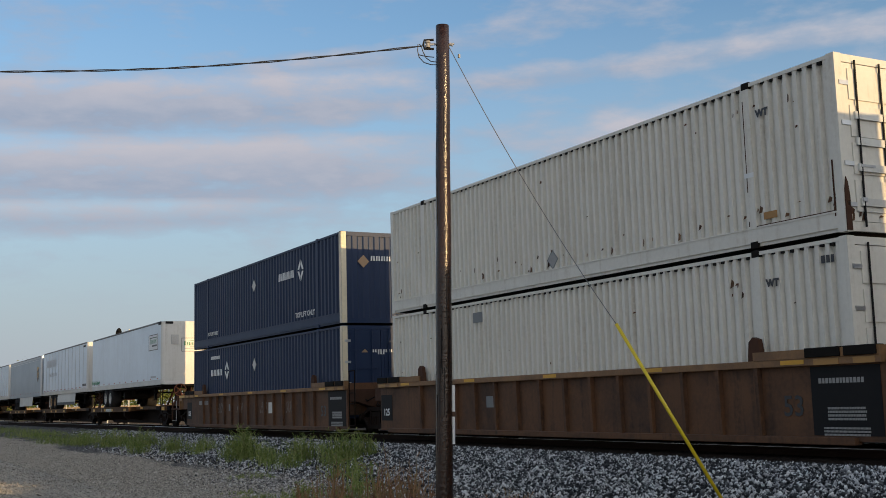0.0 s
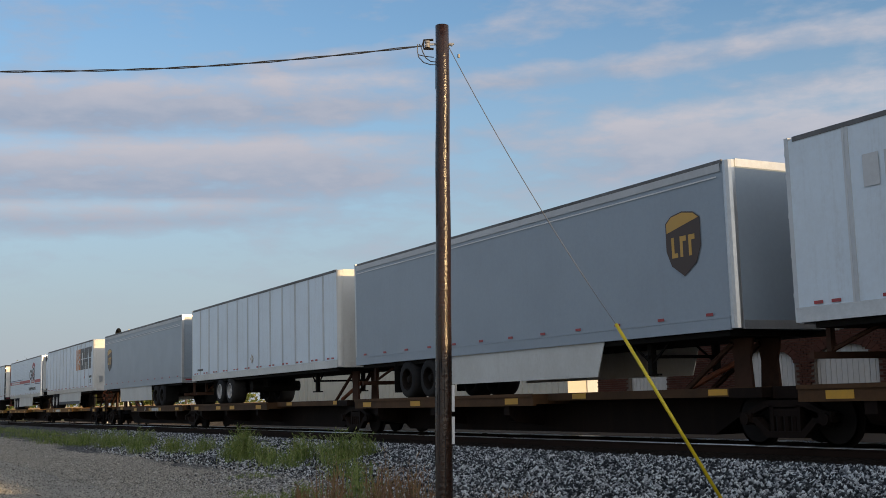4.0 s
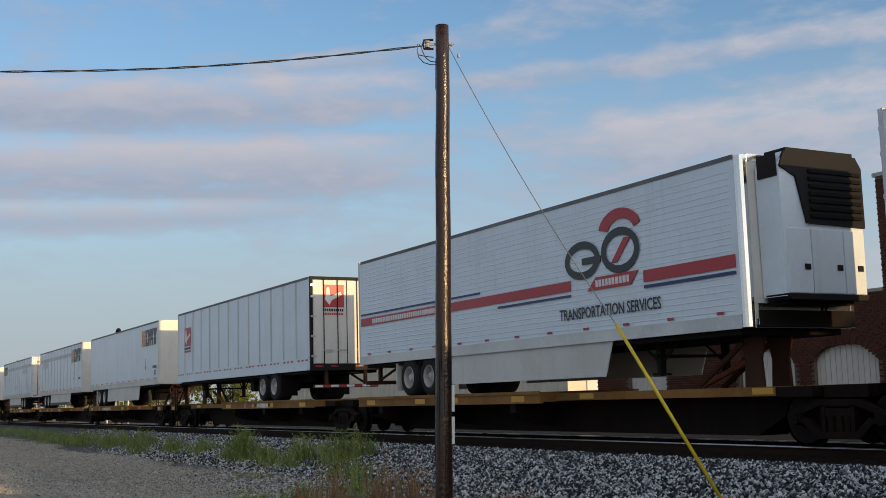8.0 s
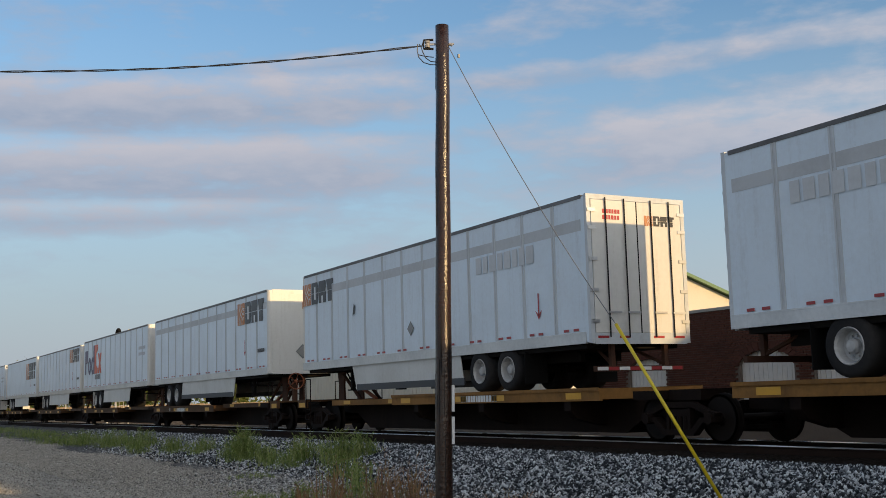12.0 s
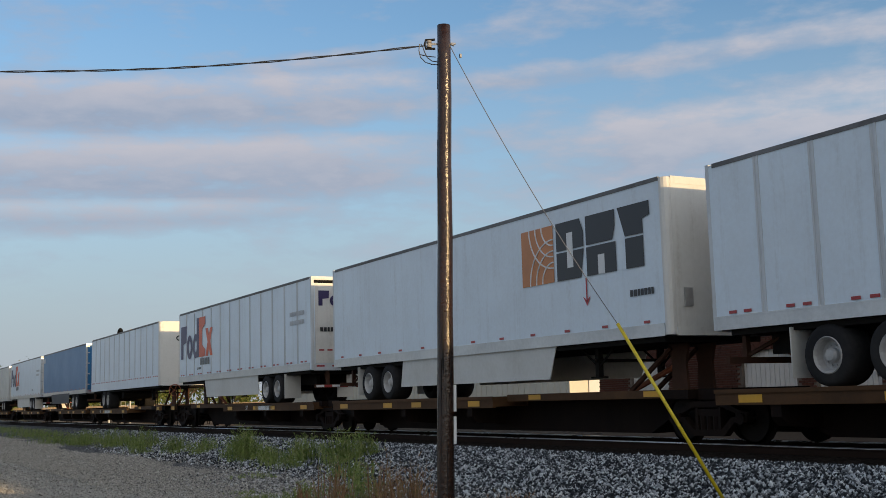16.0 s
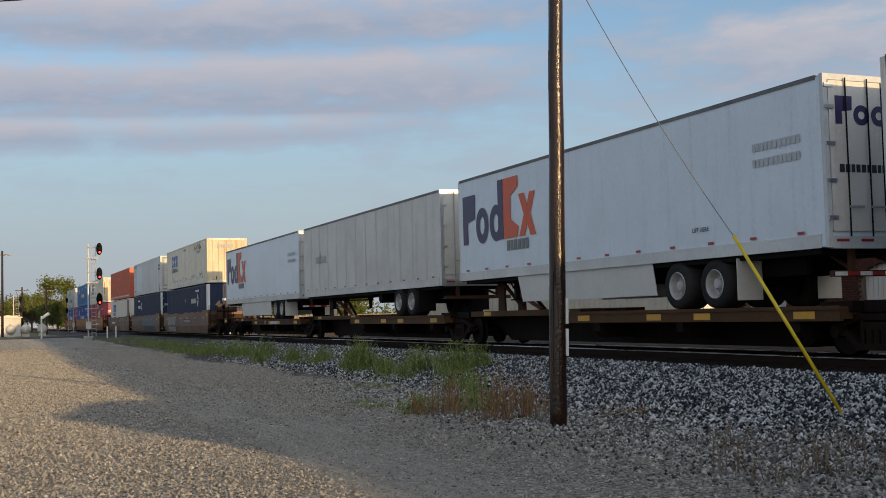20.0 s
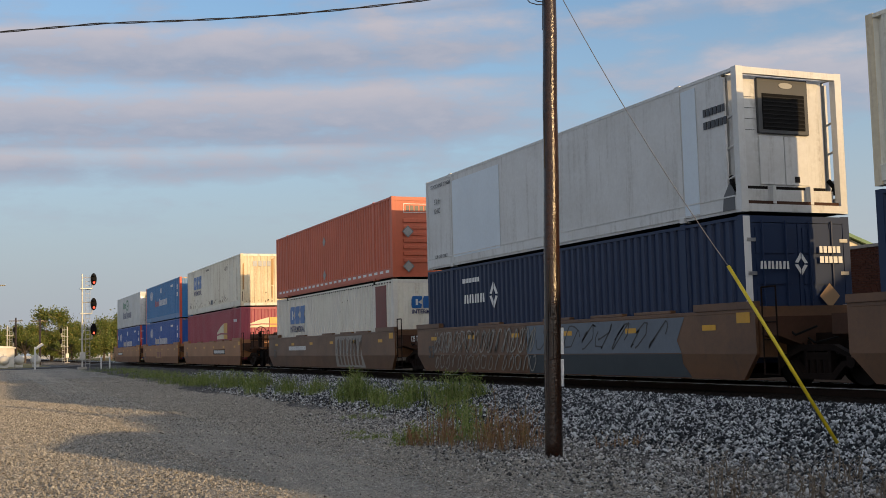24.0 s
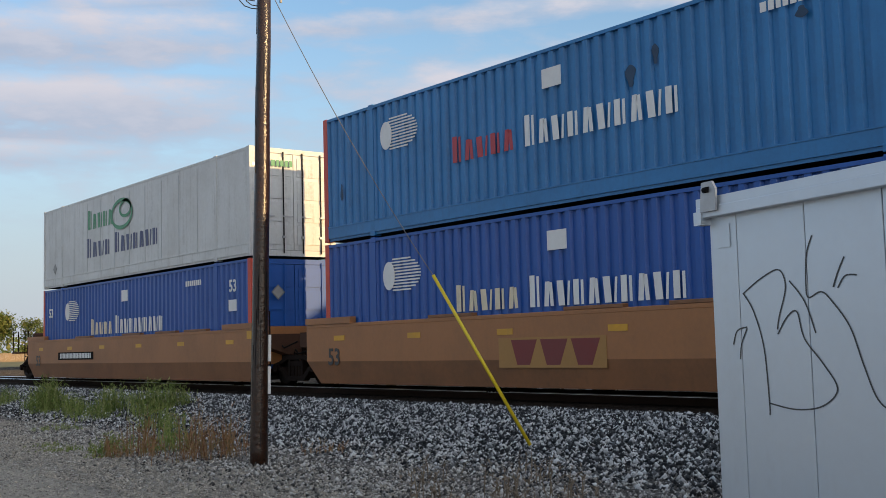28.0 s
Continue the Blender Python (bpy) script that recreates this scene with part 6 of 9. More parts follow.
def container(s, z0, label, skin, post=None, front="corrugated", side="corrugated", rail=None, length=LONG, end_skin=None, pitch=0.285):
    """A 53-foot domestic container, its base z0 above the rails. Returns the thing, its camera-side and leading-end faces."""
    box_thing = rolling("shipping_container", label, "container", s, "containers on the train")
    rail = rail or skin
    post = post or skin
    tall, top = 2.88, z0 + 2.88
    mids = (1.98, length - 1.98)
    for x in (-1, 1):
        for y0, y1 in ((0.5 if front == "reefer" else 0.16, mids[0] - 0.07), (mids[0] + 0.07, mids[1] - 0.07), (mids[1] + 0.07, length - 0.16)):
            if side == "corrugated":
                sheet = corrugated(y1 - y0, tall - 0.435, pitch, depth=0.075 if skin in ("box_white", "box_cream") else 0.062)
            else:
                sheet = boxes((0, 0.03, 0, y1 - y0, 0, tall - 0.435))
            ob = part("side_panel", sheet, skin, box_thing)
            ob.matrix_basis = pose(-HALF + 0.012, y0, z0 + 0.36) if x < 0 else pose(HALF - 0.012, y1, z0 + 0.36, 0, 0, 180)
        part("top_side_rail", boxes((x * (HALF - 0.10), x * HALF, 0.16, length - 0.16, top - 0.078, top - 0.015)), rail, box_thing)
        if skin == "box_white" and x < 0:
            # gaps: dark boxes that paint in the shade beneath the overhanging top rail
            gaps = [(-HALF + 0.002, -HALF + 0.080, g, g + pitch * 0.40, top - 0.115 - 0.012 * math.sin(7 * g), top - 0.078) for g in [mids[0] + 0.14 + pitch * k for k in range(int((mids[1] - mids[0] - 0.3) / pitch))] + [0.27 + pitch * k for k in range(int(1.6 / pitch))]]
            part("rail_gap", boxes(*gaps), "under", box_thing, "dark boxes standing for the shade under the top rail")
        part("bottom_side_rail", boxes((x * (HALF - 0.09), x * HALF, 0.16, length - 0.16, z0 + 0.09, z0 + 0.335)), rail, box_thing)
        part("bottom_flange", boxes((x * (HALF - 0.09), x * (HALF - 0.03), 0.16, length - 0.16, z0 + 0.03, z0 + 0.09)), rail, box_thing)
        part("rail_lip", boxes((x * (HALF - 0.09), x * (HALF + 0.012), 0.16, length - 0.16, z0 + 0.335, z0 + 0.362)), rail, box_thing)
        for y in mids:
            mid = part("lift_post", boxes((x * (HALF - 0.1), x * (HALF + 0.002), y - 0.075, y + 0.075, z0 + 0.02, top)), rail, box_thing)
            for z in (z0 + 0.06, top - 0.05):
                placed("casting", shared("casting", "under" if skin == "box_white" else rail, casting_mesh), mid, x * (HALF - 0.08), y, z)
        for y in (0.08, length - 0.08):
            part("corner_post", boxes((x * (HALF - 0.16), x * HALF, y - 0.08, y + 0.08, z0 + 0.02, top)), post, box_thing)
    part("roof", boxes((-HALF + 0.03, HALF - 0.03, 0.5 if front == "reefer" else 0.05, length - 0.05, top - 0.07, top - 0.03)), skin, box_thing)
    part("floor", boxes((-HALF + 0.05, HALF - 0.05, 0.05, length - 0.05, z0 + 0.03, z0 + 0.15)), "under", box_thing)
    for y, o in ((0.03, -1), (length - 0.03, 1)):
        part("top_end_rail", boxes((-HALF + 0.16, HALF - 0.16, y - 0.03, y + 0.07 * -o, top - 0.14, top - 0.01)), rail, box_thing)
        part("bottom_end_rail", boxes((-HALF + 0.16, HALF - 0.16, y - 0.03, y + 0.07 * -o, z0 + 0.03, z0 + 0.18)), rail, box_thing)
        end_paint = (end_skin or skin) if o < 0 else skin
        kind = front if o < 0 else ("corrugated" if front == "doors" else "doors")
        if kind == "corrugated":
            ob = part("end_panel", corrugated(2 * HALF - 0.32, tall - 0.32, 0.38, 0.028), end_paint, box_thing)
            ob.matrix_basis = pose(-HALF + 0.16, y + o * 0.02, z0 + 0.18, 0, 0, -90) @ pose(0, 0, 0) if o > 0 else pose(HALF - 0.16, y + o * 0.02, z0 + 0.18, 0, 0, 90)
        elif kind == "ribs":
            part("end_panel", boxes((-HALF + 0.16, HALF - 0.16, y - 0.01, y + 0.01, z0 + 0.18, top - 0.14)), end_paint, box_thing)
            for i in range(7):
                z = z0 + 0.55 + i * 0.235
                part("end_rib", box(-HALF + 0.42, HALF - 0.42, y + o * 0.05, y, z, z + 0.13, 0.012), end_paint, box_thing)
        elif kind == "reefer":
            container_cooler(box_thing, z0, top)
        else:
            for x0, x1 in ((-HALF + 0.17, -0.01), (0.01, HALF - 0.17)):
                leaf = part("door_leaf", boxes((x0, x1, y - 0.02, y + 0.02, z0 + 0.19, top - 0.15)), skin, box_thing)
                part("door_panel", boxes(*[(x0 + 0.1, x1 - 0.1, y + o * 0.02, y + o * 0.04, z0 + 0.34 + 0.6 * i, z0 + 0.84 + 0.6 * i) for i in range(4)]), skin, leaf)
                for f in (0.22, 0.72):
                    x = x0 + (x1 - x0) * f
                    rod = part("lock_rod", tube([(x, y + o * 0.065, z0 + 0.1), (x, y + o * 0.065, top - 0.1)], 0.019, 6), "black" if skin in ("reefer", "box_cream", "box_white") else skin, leaf)
                    part("handle", boxes((x - 0.03, x + 0.28, y + o * 0.07, y + o * 0.085, z0 + 1.05, z0 + 1.09), (x - 0.05, x + 0.05, y + o * 0.05, y + o * 0.09, z0 + 0.5, z0 + 0.56)), "galv", rod)
                edge = x0 if x0 < -0.1 else x1
                for z in (0.45, 1.1, 1.75, 2.4):
                    placed("hinge", shared("hinge", "alu", lambda: boxes((-0.10, 0.10, -0.012, 0.012, -0.035, 0.035))), leaf, edge, y + o * 0.035, z0 + z)
    return box_thing, Face(box_thing, (-HALF + 0.006, 0, 0), (0, -1, 0)), Face(box_thing, (0, -0.005, 0), (1, 0, 0))


def container_cooler(owner, z0, top):
    """An open end cage: a rounded white nose with a dark grille set back behind the corner posts."""
    nose = [(-1.16, 0.6), (-1.16, 0.45), (-1.08, 0.34), (-0.92, 0.27), (0.92, 0.27), (1.08, 0.34), (1.16, 0.45), (1.16, 0.6)]
    unit = part("cooling_unit", prism(nose, (0, 0, z0 + 0.56), (1, 0, 0), (0, 1, 0), top - z0 - 0.66), "reefer", owner, "rounded white cooling unit set back in an open cage")
    part("dark_surround", box(-0.64, 0.60, 0.20, 0.275, z0 + 1.62, top - 0.14, 0.012), "dark_strip", unit)
    part("dark_opening", box(-0.54, 0.50, 0.185, 0.202, z0 + 1.70, z0 + 2.42, 0.004), "gasket", unit)
    part("name_plate", prism(ring_points(0.05, z0 + 2.60, 0.17, 0.06, 20), (0, 0.2, 0), (1, 0, 0), (0, 0, 1), 0.01), "dull_plate", unit)
    for i in range(8):
        part("grille_slat", boxes((-0.53, 0.49, 0.172, 0.186, z0 + 1.74 + i * 0.085, z0 + 1.762 + i * 0.085)), "black", unit)
    for x0, x1 in ((-0.62, -0.015), (0.0, 0.58)):
        part("panel_door", box(x0, x1, 0.245, 0.275, z0 + 0.60, z0 + 1.58, 0.012), "reefer", unit)
    part("latch", boxes((0.22, 0.34, 0.235, 0.246, z0 + 0.66, z0 + 0.78)), "black", unit)
    for k in range(4):
        part("side_crease", boxes((-1.0, -0.66, 0.262, 0.272, z0 + 1.68 + 0.22 * k, z0 + 1.69 + 0.22 * k)), "seam", unit)
    part("lower_panel", boxes((-HALF + 0.17, HALF - 0.17, 0.2, 0.6, z0 + 0.2, z0 + 0.50)), "reefer", owner, "boxed sill under the cooling unit")
    part("shadow_gap", boxes((-1.0, 0.95, 0.21, 0.26, z0 + 0.50, z0 + 0.56)), "under", owner)
    for x in (-0.5, 0.42):
        part("sill_stay", boxes((x, x + 0.08, 0.05, 0.2, z0 + 0.2, z0 + 0.56)), "reefer", owner)
    part("rust_edge", boxes((-HALF + 0.17, HALF - 0.17, 0.055, 0.2, z0 + 0.185, z0 + 0.25)), "hitch", owner)
    for x in (-1, 1):
        part("inner_post", boxes((x * 1.24, x * 1.29, 0.42, 0.5, z0 + 0.3, top - 0.14)), "reefer", owner)
        for z in (0.75, 1.35, 1.95):
            part("cage_stay", tube([(x * 1.25, 0.14, z0 + z), (x * 1.25, 0.46, z0 + z - 0.06)], 0.024, 6), "reefer", owner)
        part("hose", tube([(x * 1.2, 0.4, z0 + 0.75), (x * 1.26, 0.3, z0 + 0.6), (x * 1.2, 0.3, z0 + 0.45)], 0.05, 8), "gasket", owner)


def scars(face, u0, u1, v, count, seed, tall=2.0):
    """Chipped and rusted spots where boxes have been knocked, mostly low on the sheet."""
    rng = random.Random(seed)
    out = []
    for k in range(count):
        u = rng.uniform(u0, u1)
        y = v + min(tall, abs(rng.gauss(0, 0.16))) if k % 5 else v + rng.uniform(0.1, 1.0) * tall
        w, h = rng.uniform(0.012, 0.05), rng.uniform(0.03, 0.16) * (1 if k % 5 else 0.5)
        out.append([(u - w, y), (u + w * rng.uniform(0.2, 1), y + h * rng.uniform(0, 0.3)), (u + w, y + h * 0.7), (u - w * rng.uniform(0, 0.6), y + h)])
    tagged(face.shapes("rust", "scab", *out, label="dark chips and rust"), kind="stuff")


def slab_mark(face, u, v, w, h, material="blue_film", words=True):
    """Three slanted blue blocks over one line of lettering."""
    a = w / 3
    for i in range(3):
        x = u + i * a
        face.shapes("blue_block", material, [(x + a * 0.10, v), (x + a * 0.90, v), (x + a * 0.96, v + h * 0.3), (x + a * (0.62 if i < 2 else 0.78), v + h * 0.5), (x + a * 0.96, v + h * 0.72), (x + a * 0.98, v + h), (x + a * 0.16, v + h), (x + a * 0.06, v + h * 0.75), (x + a * (0.06 if i < 2 else 0.24), v + h * 0.5), (x + a * 0.05, v + h * 0.25)])
        face.shapes("pale_gap", "white_film", rect(x + a * 0.42, x + a * 0.62, v + h * 0.25, v + h * 0.75), lift=0.006) if i == 0 else None
    if words:
        face.words("INTERMODAL", w * 0.155, "navy_film" if material != "ink_faded" else material, u + w / 2, v - w * 0.10, 0.004)


def diamond_mark(face, u, v, w, h, material="white_film"):
    """Pale bars beside an open diamond."""
    a = w * 0.6 / 4
    for i in range(4):
        x = u + i * a
        face.shapes("pale_stem", material, [(x, v + h * 0.22), (x + a * 0.30, v + h * 0.22), (x + a * 0.36, v + h * 0.64), (x + a * 0.08, v + h * 0.64)])
        face.shapes("pale_stem", material, [(x + a * 0.50, v + h * 0.22), (x + a * 0.82, v + h * 0.22), (x + a * 0.76, v + h * 0.64), (x + a * 0.52, v + h * 0.64)])
    cu, cv, r = u + w * 0.82, v + h * 0.5, h * 0.66
    for k in range(4):
        a0, a1 = radians(90 * k), radians(90 * k + 90)
        p, q = (math.cos(a0) * r * 0.72, math.sin(a0) * r), (math.cos(a1) * r * 0.72, math.sin(a1) * r)
        tip, end = [p[j] * 0.93 + q[j] * 0.07 for j in (0, 1)], [p[j] * 0.12 + q[j] * 0.88 for j in (0, 1)]
        face.shapes("pale_chevron", material, [(cu + tip[0], cv + tip[1]), (cu + end[0], cv + end[1]), (cu + end[0] * 0.50, cv + end[1] * 0.50), (cu + tip[0] * 0.50, cv + tip[1] * 0.50)])


def globe_mark(face, u, v, w, h):
    """A pale disc broken into lines."""
    out = []
    for i in range(11):
        y = v + h * (i + 0.5) / 11
        half = math.sqrt(max(0.0, 1 - ((i + 0.5) / 5.5 - 1) ** 2)) * 0.5
        out.append(rect(u + w * (0.5 - half) + w * 0.25 * (1 - abs((i + 0.5) / 5.5 - 1)), u + w * (0.62 + half * 0.9), y, y + h * 0.045))
    face.shapes("pale_lines", "white_film", *out)
    face.shapes("pale_lens", "white_film", ring_points(u + w * 0.22, v + h * 0.5, w * 0.16, h * 0.42, 20), lift=0.005)


def block_word(face, u, v, w, h, count, material, first_tall=True):
    """A brand's name as a row of plain upright blocks."""
    a = w / count
    for i in range(count):
        tall = h * (1.3 if i == 0 and first_tall else 1.0)
        x, k = u + i * a, (i * 7) % 3
        lean = (0.0, 0.10, -0.10)[k] * a
        thick, thin = (0.36, 0.30, 0.42)[k] * a, (0.16, 0.22, 0.14)[k] * a
        face.shapes("name_block", material, [(x, v), (x + thick, v), (x + thick + lean, v + tall), (x + lean, v + tall)])
        x += thick + a * 0.14
        face.shapes("name_block", material, [(x, v), (x + thin, v), (x + thin - lean, v + tall * 0.96), (x - lean, v + tall * 0.96)])


def well_unit(s, front_truck, last, style, group, first=False, rear=None):
    """One well of an articulated double-stack car."""
    old = style == "old"
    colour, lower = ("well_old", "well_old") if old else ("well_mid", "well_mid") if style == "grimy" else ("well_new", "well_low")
    car = rolling("well_car", "rusty brown ribbed well car" if old else "grimy brown well car with sprayed graffiti" if style == "grimy" else "ochre-brown well car with yellow markers", "rail car", s, group)
    a, b = front_truck - s, (last if last else (rear or s + LONG + 1.75)) - s
    y0, y1 = a + 1.15, b - 1.15
    for x in (-1, 1):
        if old:
            part("side_sill", boxes((x * 1.36, x * 1.42, y0, y1, 0.14, 1.34)), colour, car)
            part("top_chord", box(x * 1.34, x * 1.52, y0, y1, 1.30, 1.42, 0.012), "chord", car)
            part("bottom_chord", box(x * 1.34, x * 1.50, y0 + 0.6, y1 - 0.6, 0.08, 0.2, 0.012), colour, car)
            rib = shared("rib" + str(x), colour, lambda: prism([(0, 0), (0, 1.1), (x * 0.10, 1.1), (x * 0.07, 0)], (0, 0.04, 0.2), (1, 0, 0), (0, 0, 1), 0.08))
            for i in range(14):
                placed("rib", rib, car, x * 1.42, y0 + 2.57 + (y1 - y0 - 5.14) * i / 13, 0)
        else:
            ends = [(y0, 0.62), (y0 + 0.55, 0.12), (y1 - 0.55, 0.12), (y1, 0.62)]
            upper = prism([(-y0, 0.62), (-y0, 1.40), (-y1, 1.40), (-y1, 0.62)][::-1], (x * 1.44 + 0.03, 0, 0), (0, -1, 0), (0, 0, 1), 0.06)
            part("side_sill", upper, colour, car)
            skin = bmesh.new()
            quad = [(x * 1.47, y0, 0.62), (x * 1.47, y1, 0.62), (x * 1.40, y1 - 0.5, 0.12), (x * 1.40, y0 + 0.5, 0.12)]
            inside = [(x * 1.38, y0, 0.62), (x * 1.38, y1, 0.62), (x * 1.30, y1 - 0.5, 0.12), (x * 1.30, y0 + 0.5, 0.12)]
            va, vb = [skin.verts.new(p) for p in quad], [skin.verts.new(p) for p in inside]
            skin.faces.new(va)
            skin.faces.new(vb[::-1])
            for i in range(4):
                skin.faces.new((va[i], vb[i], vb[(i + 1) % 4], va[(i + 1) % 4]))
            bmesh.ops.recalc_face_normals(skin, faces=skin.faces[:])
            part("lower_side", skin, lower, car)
            part("top_chord", box(x * 1.33, x * 1.475, y0, y1, 1.38, 1.46, 0.012), colour, car)
            for f in (0.2, 0.31, 0.45, 0.68):
                part("guide_pad", box(x * 1.34, x * 1.48, y0 + (y1 - y0) * f - 0.7, y0 + (y1 - y0) * f + 0.7, 1.46, 1.525, 0.01), lower, car)
        reach = 2.6 if old else 1.9
        for e0, e1 in ((y0, y0 + reach), (y1 - reach, y1)):
            part("end_riser", boxes((x * 1.34, x * 1.5, e0, e1, 1.46, 1.60)) if not old else boxes((x * 1.34, x * 1.53, e0, e1, 1.42, 1.56)), "chord" if old else colour, car)
            if old:
                for p0, p1 in ((0.05, 0.66), (0.74, 1.44)):
                    part("guide_pad", box(x * 1.36, x * 1.56, e0 + p0 if e0 == y0 else e1 - p1, e0 + p1 if e0 == y0 else e1 - p0, 1.425, 1.575, 0.012), "under", car, "black guide pad")
                    part("chord_patch", boxes((x * 1.44, x * 1.526, e0 + p0 + 0.05 if e0 == y0 else e1 - p1 + 0.15, e0 + p1 - 0.15 if e0 == y0 else e1 - p0 - 0.05, 1.305, 1.40)), "ochre_film", car)
            inner = e1 if e0 == y0 else e0
            part("lock_bracket", prism([(-inner - 0.16, 1.42), (-inner + 0.16, 1.42), (-inner + 0.10, 1.78), (-inner - 0.02, 1.82), (-inner - 0.12, 1.74)], (x * 1.44 + 0.05, 0, 0), (0, -1, 0), (0, 0, 1), 0.10), "hitch", car, "dark locking bracket") if old else None
    part("well_floor", boxes((-1.34, 1.34, y0 + 0.7, y1 - 0.7, 0.14, 0.24)), "under", car)
    for y, o in ((y0, -1), (y1, 1)):
        part("bulkhead", boxes((-1.38, 1.38, y - 0.06, y + 0.06, 0.55, 1.5)), colour, car)
        part("end_arm", boxes((-0.5, 0.5, min(y, y + o * 1.1), max(y, y + o * 1.1), 0.72, 0.98)), "beam", car)
        part("end_beam", prism([(-1.36, 0.95), (-1.36, 1.3), (1.36, 1.3), (1.36, 0.95), (0.6, 0.7), (-0.6, 0.7)], (0, y + (0.0 if o > 0 else -0.5) + 0.5, 0), (1, 0, 0), (0, 0, 1), 0.5), "hitch", car)
    side = Face(car, (-1.475 if not old else -1.425, 0, 0), (0, -1, 0))
    if not old:
        for i in range(6):
            y = y0 + (y1 - y0) * (i + 0.5) / 6
            side.shapes("yellow_marker", "yellow", rect(-y - 0.22, -y + 0.22, 1.08, 1.19))
        side.shapes("yellow_marker", "yellow", rect(-y0 - 0.55, -y0 - 0.15, 1.2, 1.4))
        side.words("53", 0.52, "ink", -y1 + 1.2, 0.70, 0.01)
    else:
        for i in range(5):
            y = y0 + (y1 - y0) * (i + 0.5) / 5
            Face(car, (-1.522, 0, 0), (0, -1, 0)).shapes("yellow_marker", "yellow", rect(-y - 0.25, -y + 0.25, 1.33, 1.40))
        side.words("53", 0.46, "ink", -y0 - 1.85, 0.66, 0.006)
        side.shapes("data_panel", "black", rect(-y0 - 1.46, -y0 - 0.10, 0.22, 1.28))
        side.bars("data_bar", "dull_plate", -y0 - 1.30, 1.02, 0.9, 0.08, lift=0.007)
        side.bars("data_bar", "dull_plate", -y0 - 1.15, 0.62, 0.75, 0.035, 4, 0.055, lift=0.007)
        side.bars("data_bar", "dull_plate", -y0 - 1.25, 0.32, 0.9, 0.03, 3, 0.05, lift=0.007)
        side.shapes("placard", "grey_film", rect(-10.9, -10.4, 0.72, 0.98))
        side.shapes("placard", "black", rect(-y1 + 0.05, -y1 + 0.75, 0.4, 1.1))
        side.words("125", 0.26, "white_film", -y1 + 0.4, 0.62, 0.006, lift=0.008)
    add_truck(car, a)
    if last:
        add_truck(car, b)
    ladder = shared("ladder", "beam", ladder_mesh)
    for y in ([y0 - 0.35] + ([y1 + 0.35] if last and not old else [])):
        placed("ladder", ladder, car, -1.42, y, 0.1)
    part("air_line", tubes([[(-1.0, y0 - 0.1, 1.2), (-1.05, y0 - 0.6, 0.95), (-0.9, y0 - 1.0, 1.1)], [(-0.6, y0 - 0.05, 1.1), (-0.7, y0 - 0.7, 0.8), (-0.5, y0 - 1.1, 0.9)]], 0.022, 5), "gasket", car)
    if old and last:
        part("end_deck", boxes((-1.46, 1.46, y1, b + 0.05, 1.30, 1.42)), "chord", car, "ochre deck over the end truck")
        part("deck_cover", box(-1.38, 1.0, y1 + 0.1, b - 0.6, 1.42, 1.50, 0.012), "hitch", car)
        Face(car, (-1.463, 0, 0), (0, -1, 0)).shapes("yellow_marker", "yellow", rect(-b - 0.03, -b + 0.85, 1.32, 1.41), lift=0.002)
        for x in (-1, 1):
            part("end_web", boxes((x * 1.34, x * 1.40, y1, b - 0.35, 0.82, 1.30), (x * 1.40, x * 1.43, y1, b - 0.35, 1.16, 1.21), (x * 1.40, x * 1.43, y1, b - 0.35, 0.82, 0.90)), "well_old", car)
            part("end_post", boxes((x * 1.34, x * 1.45, b - 0.45, b - 0.35, 0.82, 1.30), (x * 1.34, x * 1.45, b - 0.08, b + 0.02, 0.82, 1.30), (x * 1.34, x * 1.45, b - 0.35, b - 0.08, 1.18, 1.30), (x * 1.28, x * 1.34, b - 0.45, b + 0.02, 0.82, 1.30)), "chord", car)
        part("step_deck", boxes((-1.4, 1.4, b + 0.02, b + 1.55, 0.80, 0.87)), "hitch", car)
        part("grab_post", tube([(-1.36, b + 1.5, 0.30), (-1.36, b + 1.5, 1.32)], 0.035, 6), "hitch", car)
        part("step_rung", tube([(-1.36, b + 0.85, 1.2), (-1.36, b + 0.85, 0.32), (-1.36, b + 1.5, 0.32)], 0.014, 6), "galv", car, "worn bright step rung")
        part("coupler", boxes((-0.11, 0.11, b + 0.9, b + 2.0, 0.68, 0.92), (-0.3, 0.3, b + 0.5, b + 1.0, 0.6, 0.79)), "under", car)
    elif first or last:
        y, o = (a - 0.9, -1) if first else (b + 0.9, 1)
        part("end_platform", boxes((-1.35, 1.35, y - 0.35, y + 0.35, 1.0, 1.06), (-0.35, 0.35, y - 0.45, y + 0.45, 0.6, 1.0)), "hitch", car)
        part("coupler", boxes((-0.11, 0.11, min(y, y + o * 1.1), max(y, y + o * 1.1), 0.68, 0.92)), "under", car)
        part("hand_rail", tube([(-1.3, y - 0.3, 1.06), (-1.3, y - 0.3, 1.85), (-1.3, y + 0.3, 1.85), (-1.3, y + 0.3, 1.06)], 0.02, 6), "beam", car)
        part("hand_rail", tube([(-0.3, y, 1.06), (-0.3, y, 1.7), (0.3, y, 1.7), (0.3, y, 1.06)], 0.02, 6), "beam", car)
        part("air_tank", tube([(-1.05, y0 - 0.65, 1.6) if first else (-1.05, y1 + 0.65, 1.6), (0.2, y0 - 0.65, 1.6) if first else (0.2, y1 + 0.65, 1.6)], 0.17, 12), "hitch", car)
